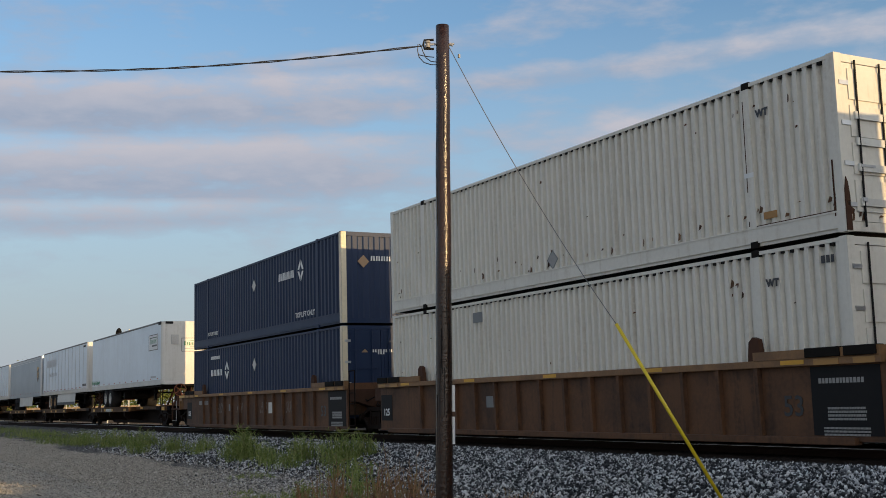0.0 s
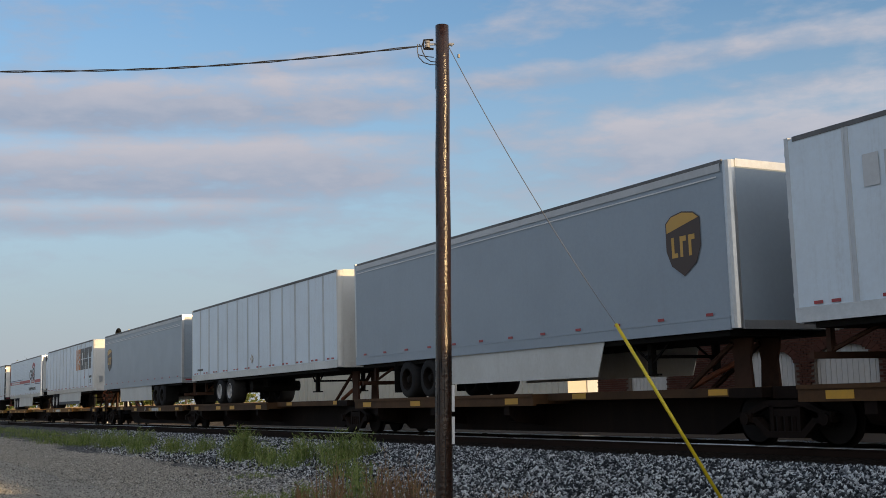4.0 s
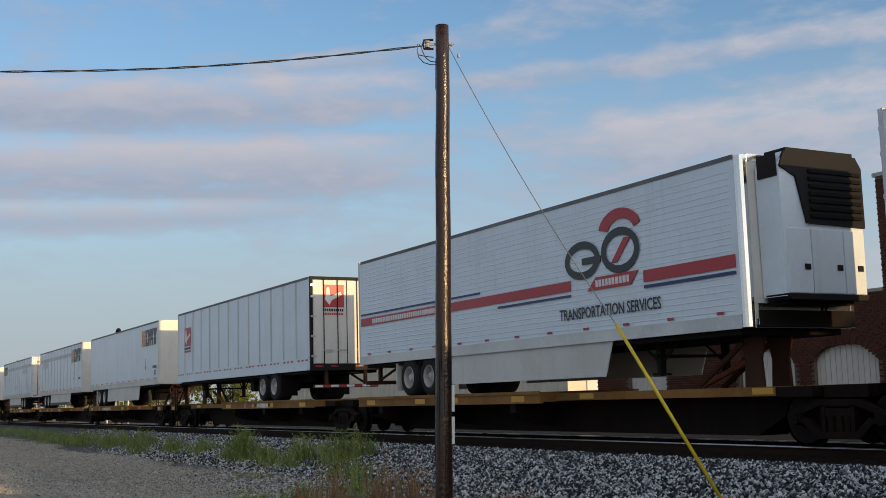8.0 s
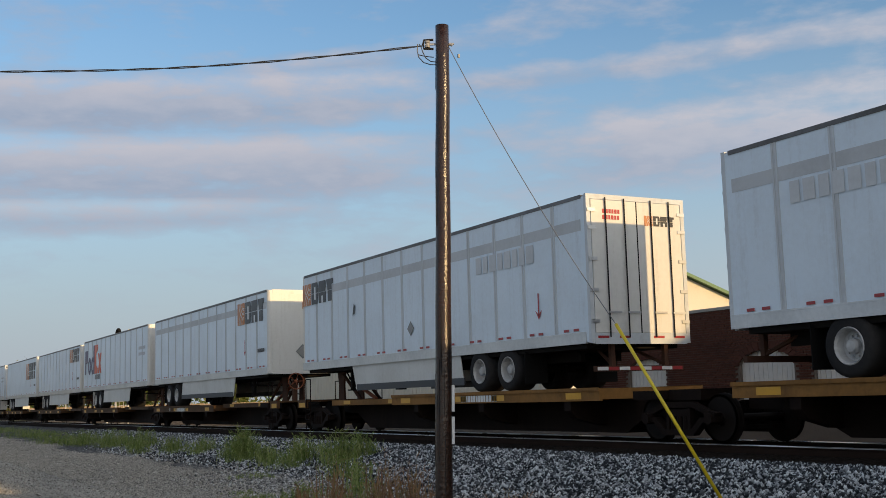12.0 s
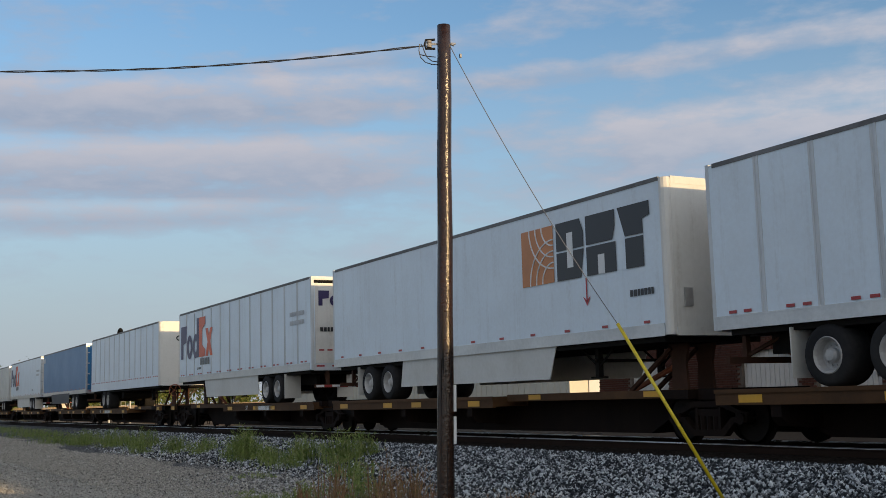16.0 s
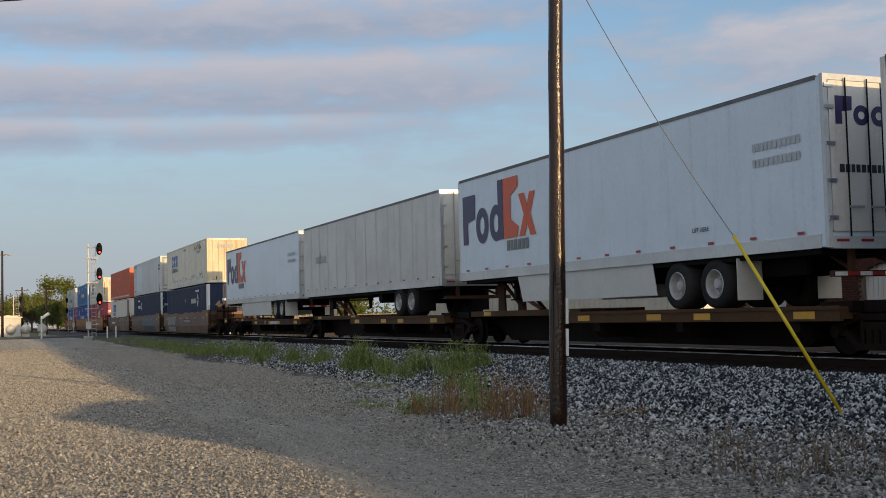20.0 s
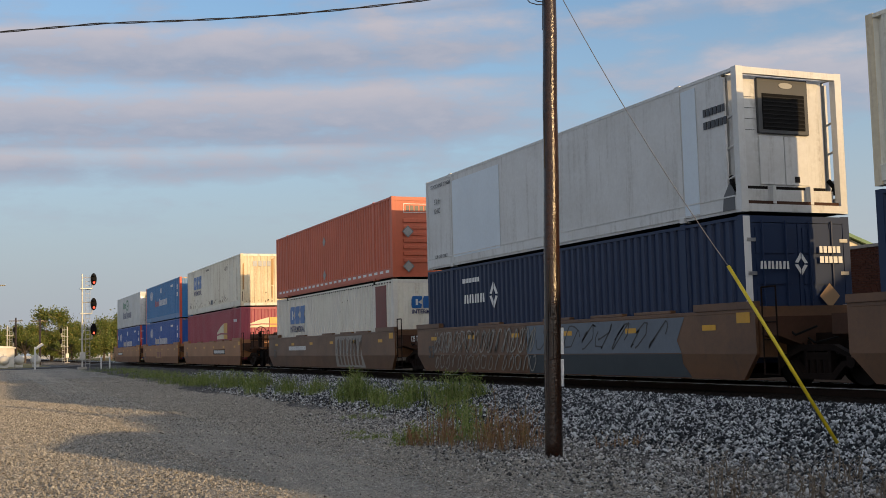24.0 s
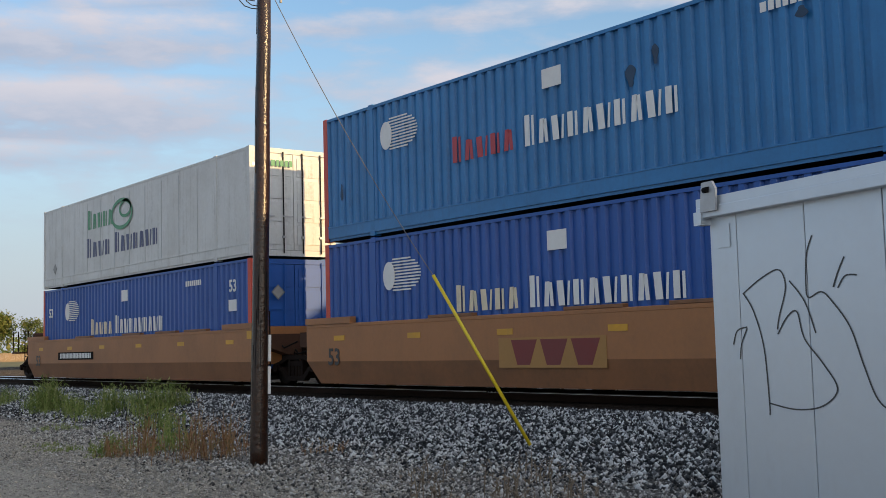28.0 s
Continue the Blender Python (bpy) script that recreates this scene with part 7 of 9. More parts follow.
        part("valve_box", boxes((-1.0, -0.4, y0 - 0.95, y0 - 0.4, 1.06, 1.42) if first else (-1.0, -0.4, y1 + 0.4, y1 + 0.95, 1.06, 1.42)), "hitch", car)
        if first:
            stand = part("brake_stand", boxes((-0.95, -0.78, y + 0.02, y + 0.12, 1.0, 1.85)), "beam", car)
            placed("brake_wheel", shared("brake_wheel", "hitch", brake_wheel_mesh), stand, -0.86, y - 0.1, 1.85)
    return car, side


def spray(face, u, v, w, h, seed, count=7, material="graffiti", thick=0.05):
    """Sprayed loops and strokes."""
    rng = random.Random(seed)
    bm = bmesh.new()
    for i in range(count):
        x = u + w * (i + 0.5) / count
        pts = []
        turn = rng.uniform(0, 6.28)
        for k in range(12):
            p = turn + k * rng.uniform(0.35, 0.62)
            pts.append((x + w / count * (0.5 * math.cos(p) + rng.uniform(-0.06, 0.06)), v + h * (0.5 + 0.46 * math.sin(p * 1.15))))
        half = thick * h
        for (ax, ay), (bx, by) in zip(pts, pts[1:]):
            d = math.hypot(bx - ax, by - ay) or 1.0
            nx, ny = -(by - ay) / d * half, (bx - ax) / d * half
            quad = [(ax + nx, ay + ny), (ax - nx, ay - ny), (bx - nx, by - ny), (bx + nx, by + ny)]
            lift = 0.004 + 0.0006 * i
            verts = [bm.verts.new(face.origin + face.right * p + face.up * q + face.out * lift) for p, q in quad]
            bm.faces.new(verts)
    part("graffiti", bm, material, face.owner, "sprayed graffiti strokes")


def bubbles(face, u, v, w, h, count, seed, fill="graffiti_pale", edge="graffiti_slate"):
    """Fat sprayed bubble shapes side by side, pale inside a dark outline."""
    rng = random.Random(seed)
    a = w / count
    for i in range(count):
        cu, cv, lean = u + (i + 0.5) * a, v + h * rng.uniform(0.46, 0.54), rng.uniform(-0.12, 0.12)
        ring = [(math.cos(t), math.sin(t), rng.uniform(0.9, 1.06)) for t in (2 * math.pi * k / 22 for k in range(22))]
        square = lambda c: math.copysign(abs(c) ** 0.6, c)
        shape = lambda k: [(cu + square(c) * r * a * 0.52 * k + lean * a * square(n), cv + square(n) * r * h * 0.5 * k) for c, n, r in ring]
        face.shapes("sprayed_outline", edge, shape(1.08), lift=0.003 + 0.0004 * i)
        face.shapes("sprayed_fill", fill, shape(0.98), lift=0.005 + 0.0004 * i)
        x = cu + a * rng.uniform(-0.12, 0.12)
        face.shapes("sprayed_slot", edge, [(x - a * 0.05, cv - h * 0.20), (x + a * 0.05, cv - h * 0.22), (x + a * 0.10, cv + h * 0.18), (x - a * 0.01, cv + h * 0.22)], lift=0.008 + 0.0004 * i)


def build_stacks():
    low, high = 0.40, 3.32
    # leading platforms, already past the camera at the start
    for k, s in enumerate((-66.0, -47.6, -29.2)):
        spine_unit(s, s + LONG, True, s - 0.8, -12.6 if k == 2 else 0, k == 0, "platforms of the leading spine car")
        van_trailer(s, "plain white panelled trailer on a spine car", marks=1)
    well_unit(-10.45, -11.4, 7.2, "old", "wells ahead of the leading stack car", first=False)
    for z in (low, high):
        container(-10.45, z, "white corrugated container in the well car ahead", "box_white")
    well_unit(12.2, 10.4, 0, "old", "wells of the leading stack car", first=True)
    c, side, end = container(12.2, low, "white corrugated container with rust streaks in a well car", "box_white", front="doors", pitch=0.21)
    scars(side, -16.0, -0.2, 0.78, 40, 1)
    scars(side, -2.6, -2.3, 2.5, 5, 11, 0.4)
    side.shapes("placard", "grey_film", rect(-11.65, -11.2, 2.75, 3.0))
    side.words("WT", 0.17, "ink", -1.62, 2.70, 0.01, lift=0.012)
    side.shapes("rust_line", "hitch", rect(-1.9, -0.17, 0.845, 0.87), lift=0.009)
    side.bars("number_bar", "ink", -0.3 - 0.25, 2.9, 0.3, 0.12)
    end.bars("number_bar", "grey_film", 0.3, 2.7, 0.7, 0.13, 2, 0.2)
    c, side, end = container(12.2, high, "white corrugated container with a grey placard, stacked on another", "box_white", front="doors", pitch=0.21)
    scars(side, -16.0, -0.2, 3.70, 44, 2)
    scars(side, -4.2, -0.3, 5.6, 6, 21, 0.3)
    scars(side, -0.2, -0.02, 3.6, 26, 22)
    side.shapes("rust_line", "hitch", rect(-1.9, -0.17, 3.675, 3.70), rect(-0.20, -0.175, 3.6, 4.5), rect(-2.07, -2.05, 4.3, 5.9), lift=0.009)
    side.words("WT", 0.17, "ink", -1.62, 5.60, 0.01, lift=0.012)
    side.shapes("yellow_plate", "ochre_film", rect(-1.72, -1.42, 3.78, 3.90), lift=0.012)
    side.shapes("pale_mark", "white_film", rect(-2.12, -1.9, 4.55, 4.63), lift=0.012)
    end.shapes("rust_stain", "hitch", [(-1.28, 3.36), (-1.16, 3.36), (-1.17, 3.9), (-1.2, 4.12), (-1.24, 4.2), (-1.28, 4.0)], lift=0.012)
    end.shapes("soiled_fold", "white_dirty", *[rect(-0.95, 0.95, z, z + 0.12) for z in (3.75, 4.3, 4.72, 5.14)], lift=0.042)
    scars(end, -1.15, 0.9, 3.5, 26, 44, 0.5)
    hazard_diamond(side, -8.1, 3.88, 0.22)
    end.shapes("number_panel", "box_cream", rect(-0.35, 0.9, 5.5, 5.95))
    end.bars("number_bar", "ink", -0.2, 5.75, 0.9, 0.13, 2, 0.2)
    end.shapes("yellow_sign", "yellow", rect(-0.2, 0.75, 3.6, 4.3), lift=0.06)
    end.bars("dark_bar", "ink", -0.1, 3.75, 0.7, 0.25, lift=0.065)
    car, side = well_unit(31.9, 30.15, 49.8, "old", "wells of the leading stack car")
    for k, u in enumerate((-4.6, -7.2, -9.9, -12.3)):
        spray(side, u, 0.62, 0.7, 0.42, 60 + k, 3, "graffiti_pale", thick=0.02)
    side.shapes("placard", "skirt", rect(-6.35, -5.85, 0.62, 1.0))
    side.bars("number_bar", "dull_plate", -14.9, 0.98, 1.3, 0.16)
    for z in (low, high):
        c, side, end = container(31.9, z, "navy blue corrugated container with pale bars and open diamond", "box_navy", post="box_navy", front="corrugated" if z == high else "doors")
        Face(c, (-HALF - 0.003, 0, 0), (0, -1, 0)).shapes("cream_strip", "post_cream", rect(-0.16, 0.0, z + 0.03, z + 2.86))
        Face(c, (0, -0.003, 0), (1, 0, 0)).shapes("cream_strip", "post_cream", rect(-HALF, -HALF + 0.17, z + 0.03, z + 2.86))
        if z == high:
            diamond_mark(side, -5.6, 5.05, 2.6, 0.62)
            side.words("TOP LIFT ONLY", 0.25, "white_film", -3.1, 3.86, 0.003)
            side.words("TOP LIFT ONLY", 0.20, "white_film", -13.4, 3.86, 0.003)
        else:
            diamond_mark(side, -13.7, 2.0, 2.6, 0.6)
            side.bars("number_bar", "white_film", -13.7, 2.8, 1.2, 0.13)
        hazard_diamond(side, -8.25, z + 2.0, 0.24, "dull_plate")
        diamond_mark(end, -0.3, z + 1.9, 1.2, 0.36)
        end.shapes("tan_placard", "tan_film", [(-0.75, z + 1.95), (-0.55, z + 1.75), (-0.35, z + 1.95), (-0.55, z + 2.15)])

    group = "wells of the graffitied stack car"
    car, side = well_unit(443.05, 440.9, 0, "grimy", group, first=True)
    bubbles(side, -14.9, 0.66, 3.6, 0.66, 3, 3)
    under = Face(car, (-1.474, 0, 0.62), (0, -1, 0), Vector((-0.07, 0, 0.5)).normalized())
    bubbles(under, -14.7, -0.42, 3.3, 0.36, 3, 5)
    spray(side, -9.8, 0.70, 1.4, 0.6, 33, 4, "graffiti_pale", thick=0.012)
    spray(side, -4.9, 0.68, 3.6, 0.62, 34, 8, "graffiti_slate", thick=0.016)
    side.shapes("number_panel", "graffiti_slate", rect(-8.1, -5.1, 0.78, 1.08), lift=0.003)
    side.bars("number_bar", "dull_plate", -7.9, 0.84, 2.6, 0.18, lift=0.006)
    c, side, end = container(443.05, low, "navy blue corrugated container with pale bars and open diamond", "box_navy")
    Face(c, (0, -0.003, 0), (1, 0, 0)).shapes("white_strip", "white_film", rect(-HALF, -HALF + 0.17, low + 0.03, low + 2.86))
    Face(c, (0, -0.003, 0), (1, 0, 0)).shapes("white_strip", "white_film", rect(HALF - 0.17, HALF, low + 0.03, low + 2.86))
    Face(c, (-HALF - 0.003, 0, 0), (0, -1, 0)).shapes("white_strip", "white_film", rect(-0.30, 0.0, low + 0.03, low + 2.86))
    diamond_mark(side, -5.9, 1.95, 3.0, 0.75)
    side.bars("number_bar", "white_film", -4.2, 2.85, 1.3, 0.14)
    hazard_diamond(side, -8.2, 2.35, 0.18)
    diamond_mark(end, -0.35, 2.1, 1.25, 0.4)
    end.shapes("tan_placard", "tan_film", [(-0.8, 1.95), (-0.55, 1.7), (-0.3, 1.95), (-0.55, 2.2)])
    c, side, end = container(443.05, high, "cream corrugated container with rust and worn blue blocks, stacked on another", "box_cream", post="box_stained", end_skin="box_stained")
    slab_mark(side, -13.95, 4.92, 2.7, 0.80)
    scars(side, -15.6, -0.5, 3.70, 110, 3)
    scars(side, -4.6, -2.1, 5.62, 60, 31, 0.3)
    scars(side, -1.95, -1.7, 3.9, 22, 32, 1.8)
    scars(end, -1.1, 1.1, 3.5, 12, 33, 0.5)
    side.words("WARNING", 0.2, "ink", -8.2, 5.9)
    side.bars("number_bar", "ink_faded", -3.6, 5.42, 1.2, 0.16)
    end.bars("faded_bar", "ink_faded", -0.6, 5.6, 1.1, 0.2)
    car, side = well_unit(462.65, 461.05, 0, "grimy", group)
    spray(side, -15.4, 0.66, 7.0, 0.70, 9, 14, "graffiti_pale", thick=0.03)
    spray(side, -15.3, 0.66, 6.9, 0.70, 13, 20, "graffiti_pale", thick=0.018)
    slope = Face(car, (-1.474, 0, 0.62), (0, -1, 0), Vector((-0.07, 0, 0.5)).normalized())
    spray(slope, -15.4, -0.44, 7.0, 0.46, 17, 16, "graffiti_pale", thick=0.04)
    side.shapes("slate_panel", "graffiti_blue", [(-8.9, 0.64), (-1.95, 0.64), (-2.1, 0.9), (-1.8, 1.37), (-8.9, 1.37)], lift=0.003)
    slope.shapes("slate_panel", "graffiti_slate", [(-8.9, -0.48), (-1.7, -0.48), (-1.95, -0.2), (-1.95, 0.0), (-8.9, 0.0)], lift=0.003)
    spray(side, -8.4, 0.72, 6.0, 0.62, 11, 8, "ink", 0.03)
    side.words("125 T", 0.26, "white_film", -17.0, 1.15)
    c, side, end = container(462.65, low, "navy blue container with closed doors and pale emblem", "box_navy", front="doors")
    Face(c, (0, -0.003, 0), (1, 0, 0)).shapes("white_strip", "white_film", rect(-HALF, -HALF + 0.16, low + 0.03, low + 2.86))
    diamond_mark(side, -13.3, 2.0, 2.5, 0.62)
    side.bars("number_bar", "white_film", -13.4, 2.75, 1.2, 0.13)
    end2 = Face(c, (0, -0.085, 0), (1, 0, 0))
    diamond_mark(end2, -1.0, 2.15, 1.2, 0.36)
    end2.shapes("tan_placard", "tan_film", [(0.4, 1.7), (0.65, 1.45), (0.9, 1.7), (0.65, 1.95)])
    end2.bars("number_bar", "white_film", 0.45, 2.35, 0.6, 0.13, 2, -0.2)
    c, side, end = container(462.65, high, "pale refrigerated container with a cooling unit, stacked on another", "reefer", front="reefer", side="flat")
    side.shapes("pale_patch", "pale_blue", rect(-14.0, -10.7, 3.6, 5.95), lift=0.012)
    side.shapes("pale_patch", "pale_blue", rect(-1.85, -1.35, 3.45, 6.05), lift=0.012)
    side.bars("number_bar", "ink", -1.1, 5.38, 0.75, 0.15, 2, 0.26, lift=0.016)
    side.words("53 ft", 0.24, "ink", -15.2, 5.45, lift=0.03)
    side.words("XHC", 0.24, "ink", -15.2, 5.15, lift=0.03)
    side.words("STACK LIMIT 2 HIGH", 0.17, "ink", -14.9, 5.95, lift=0.03)
    side.words("TOP LIFT ONLY", 0.15, "ink", -14.95, 3.7, lift=0.03)
    side.shapes("smoke_stain", "seam", [(-0.6, 3.4), (-0.2, 3.4), (-0.2, 3.75), (-0.35, 3.95), (-0.55, 3.7)], lift=0.008)
    car, side = well_unit(482.05, 480.4, 500.3, "grimy", group)
    slope = Face(car, (-1.474, 0, 0.62), (0, -1, 0), Vector((-0.07, 0, 0.5)).normalized())
    side.shapes("sprayed_panel", "graffiti_pale", [(-6.3, 0.625), (-3.0, 0.625), (-3.15, 1.0), (-3.0, 1.37), (-6.3, 1.37)], lift=0.002)
    slope.shapes("sprayed_panel", "graffiti_pale", [(-6.3, -0.44), (-2.75, -0.46), (-3.0, 0.0), (-6.3, 0.0)], lift=0.002)
    rng = random.Random(21)
    for k in range(7):
        u, lean = -6.0 + 0.43 * k, rng.uniform(-0.12, 0.12)
        low_v, high_v = 0.63, rng.uniform(1.15, 1.32)
        side.shapes("sprayed_stroke", "well_mid", [(u, low_v), (u + 0.26, low_v), (u + 0.30 + lean, high_v), (u + 0.06 + lean, high_v - 0.05)], lift=0.004)
        slope.shapes("sprayed_stroke", "well_mid", [(u + 0.05, -0.36), (u + 0.30, -0.38), (u + 0.26, -0.005), (u, -0.005)], lift=0.004)
    spray(side, -6.2, 0.66, 3.2, 0.66, 22, 9, "ink", 0.018)
    side.bars("number_bar", "white_film", -13.4, 0.86, 2.8, 0.18)
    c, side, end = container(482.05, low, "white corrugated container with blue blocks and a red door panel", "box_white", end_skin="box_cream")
    slab_mark(side, -13.8, 2.05, 2.5, 0.78)
    scars(side, -15.6, -0.5, 0.78, 60, 5)
    side.shapes("red_panel", "panel_red", rect(-1.88, -0.75, 0.62, 3.1), lift=0.012)
    slab_mark(end, -0.65, 2.25, 1.3, 0.42)
    c, side, end = container(482.05, high, "orange corrugated container with ribbed end, stacked on another", "box_orange", front="ribs", post="box_orange")
    hazard_diamond(side, -8.24, 5.35, 0.22)
    hazard_diamond(side, -8.24, 3.95, 0.22)
    side.shapes("reflector", "white_film", *[rect(-15.6 + 0.62 * i, -15.26 + 0.62 * i, 3.53, 3.62) for i in range(25)], lift=0.012)
    end.shapes("sign_panel", "white_film", rect(-0.85, 0.75, 5.62, 5.95), lift=0.004)
    end.shapes("sign_panel_face", "box_orange", rect(-0.83, 0.73, 5.64, 5.93), lift=0.006)
    end.bars("dark_bar", "ink", -0.75, 5.68, 1.4, 0.2, lift=0.01)
    for u, v in ((-0.72, 4.95), (-0.72, 3.72)):
        hazard_diamond(Face(c, (0, -0.06, 0), (1, 0, 0)), u, v, 0.22)
    end.shapes("label_plate", "white_film", rect(0.8, 1.0, 3.65, 3.95), lift=0.01)

    group = "wells of the rear stack car"
    car, side = well_unit(506.0, 504.3, 0, "new", group, first=True)
    side.shapes("number_panel", "under", rect(-6.7, -3.4, 0.72, 1.0), lift=0.003)
    side.bars("number_bar", "white_film", -6.55, 0.77, 3.0, 0.18, lift=0.006)
    c, side, end = container(506.0, low, "maroon corrugated container with cream and yellow curved panel", "box_maroon")
    curve_mark(side, -6.5, 1.55, 2.9, 0.95)
    side.bars("pale_bar", "white_film", -2.0, 2.5, 1.0, 0.16)
    curve_mark(end, -0.8, 2.1, 1.6, 0.6)
    c, side, end = container(506.0, high, "cream corrugated container with rust and blue blocks, stacked on another", "box_cream", post="box_stained", end_skin="box_stained")
    slab_mark(side, -13.95, 4.92, 2.7, 0.80)
    scars(side, -15.0, -3.5, 3.70, 90, 4)
    scars(side, -4.4, -3.2, 5.5, 14, 41, 0.4)
    scars(end, -1.2, 1.15, 3.5, 10, 42, 0.6)
    end.shapes("rust_streak", "ochre_film", [(0.40, 4.5), (0.52, 4.45), (0.55, 5.95), (0.42, 5.9)], [(0.43, 3.75), (0.47, 3.7), (0.49, 4.4), (0.41, 4.42)], [(-1.20, 4.2), (-1.12, 4.25), (-1.10, 5.7), (-1.18, 5.6)], lift=0.010)
    end.shapes("rust_streak", "hitch", [(0.86, 3.5), (0.875, 3.5), (0.88, 6.0), (0.865, 6.0)], [(-1.23, 3.6), (-1.20, 3.6), (-1.19, 4.1), (-1.22, 4.15)], lift=0.011)
    side.words("WARNING", 0.2, "ink", -9.3, 5.92)
    side.shapes("grey_patch", "graffiti_blue", rect(-8.3, -7.75, 3.74, 4.0))
    side.words("53'", 0.26, "ink", -15.2, 3.86, 0.006)
    end.bars("faded_bar", "ink_faded", -0.6, 5.5, 1.1, 0.3)
    car, side = well_unit(525.3, 523.9, 0, "new", group)
    side.shapes("ochre_square", "ochre_film", rect(-9.85, -7.1, 0.48, 1.02), lift=0.002)
    for k in range(3):
        x = -9.5 + k * 0.78
        side.shapes("dark_red_block", "dark_red", [(x, 0.98), (x + 0.16, 0.53), (x + 0.5, 0.53), (x + 0.70, 0.98)], lift=0.004)
    car, side = well_unit(545.1, 543.3, 563.6, "new", group)
    side.shapes("number_panel", "under", rect(-14.0, -10.6, 0.74, 1.0), lift=0.003)
    side.bars("number_bar", "white_film", -13.8, 0.79, 3.0, 0.17, lift=0.006)
    for s, z, skin in ((525.3, low, "box_blue"), (525.3, high, "box_sky"), (545.1, low, "box_blue")):
        name = "royal blue" if skin == "box_blue" else "light blue"
        c, side, end = container(s, z, name + " corrugated container with red corner posts and pale block lettering", skin, post="post_red", front="corrugated" if s < 540 else "doors")
        globe_mark(side, -13.9, z + 1.75 if z == high else z + 1.65, 1.35, 0.72)
        base = z + 1.18 if z == high else z + 1.16
        block_word(side, -11.3, base, 1.95, 0.40, 5, "red_film" if z == high else "post_cream")
        block_word(side, -9.15, base, 3.75, 0.44, 10, "white_film")
        side.shapes("white_patch", "white_film", rect(-8.65, -8.15, z + 2.15, z + 2.5))
        if s < 540 and z == high:
            for cu, cv, ru, rv in ((-6.5, z + 1.95, 0.13, 0.19), (-5.95, z + 2.2, 0.08, 0.17), (-15.4, z + 1.1, 0.06, 0.2), (-3.2, z + 2.2, 0.12, 0.09)):
                side.shapes("scorch_mark", "scorch", [(cu + math.cos(a) * ru * (0.8 + 0.3 * math.sin(3 * a + cu)), cv + math.sin(a) * rv) for a in (2 * math.pi * k / 14 for k in range(14))], lift=0.003)
        side.bars("number_bar", "white_film", -3.9, z + 2.35, 1.1, 0.15)
        side.words("53", 0.44, "white_film", -1.0, z + 2.2, 0.012)
        side.words("53", 0.44, "white_film", -15.3, z + 2.0, 0.012) if s > 540 else None
        side.shapes("white_patch", "white_film", rect(-1.25, -0.8, z + 1.55, z + 1.85))
        if s < 540:
            end.words("53", 0.40, "white_film", 0.3, z + 2.2, 0.012)
            end.shapes("white_patch", "white_film", rect(0.1, 0.6, z + 1.55, z + 1.85))
            end.bars("number_bar", "white_film", 0.85, z + 1.6, 0.12, 0.6)
            Face(c, (0, -0.003, 0), (1, 0, 0)).shapes("hazard_strip", "yellow", *[[(-1.1 + 0.09 * i, z + 2.77), (-1.06 + 0.09 * i, z + 2.77), (-1.02 + 0.09 * i, z + 2.86), (-1.06 + 0.09 * i, z + 2.86)] for i in range(5)])
        else:
            hazard_diamond(Face(c, (0, -0.085, 0), (1, 0, 0)), -0.55, z + 2.0, 0.2)
    c, side, end = container(545.1, high, "white refrigerated container, green and navy blocks, closed doors, stacked", "reefer", front="doors", side="flat")
    block_word(side, -11.6, 5.1, 2.3, 0.5, 5, "green_film")
    side.ring("green_ring", "green_film", -8.6, 5.35, 0.9, 0.5, 0.12, lift=0.02)
    side.ring("green_ring", "green_film", -8.3, 5.5, 0.5, 0.3, 0.1, lift=0.02)
    block_word(side, -11.7, 4.15, 2.2, 0.5, 4, "navy_film")
    block_word(side, -9.2, 4.15, 3.5, 0.5, 7, "navy_film")
    hazard_diamond(side, -14.9, 4.0, 0.2)
    side.shapes("panel_seam", "band", *[rect(-14.1 + 1.22 * i, -14.085 + 1.22 * i, 3.55, 6.0) for i in range(1, 10)], lift=0.007)
    Face(c, (0, -0.085, 0), (1, 0, 0)).bars("green_bar", "green_film", -0.85, 5.7, 0.8, 0.16)


def curve_mark(face, u, v, w, h):
    face.shapes("cream_fan", "post_cream", [(u, v + 0.05), (u + w * 0.66, v + 0.05), (u + w * 0.66, v + h), (u + w * 0.3, v + h * 0.75), (u, v + h * 0.45)])
    face.shapes("yellow_block", "yellow", rect(u + w * 0.68, u + w, v + 0.05, v + h), lift=0.005)
    face.shapes("maroon_line", "box_maroon", [(u, v + h * 0.25), (u + w * 0.4, v + h * 0.34), (u + w, v + h * 0.30), (u + w, v + h * 0.38), (u + w * 0.4, v + h * 0.44), (u, v + h * 0.35)], lift=0.008)


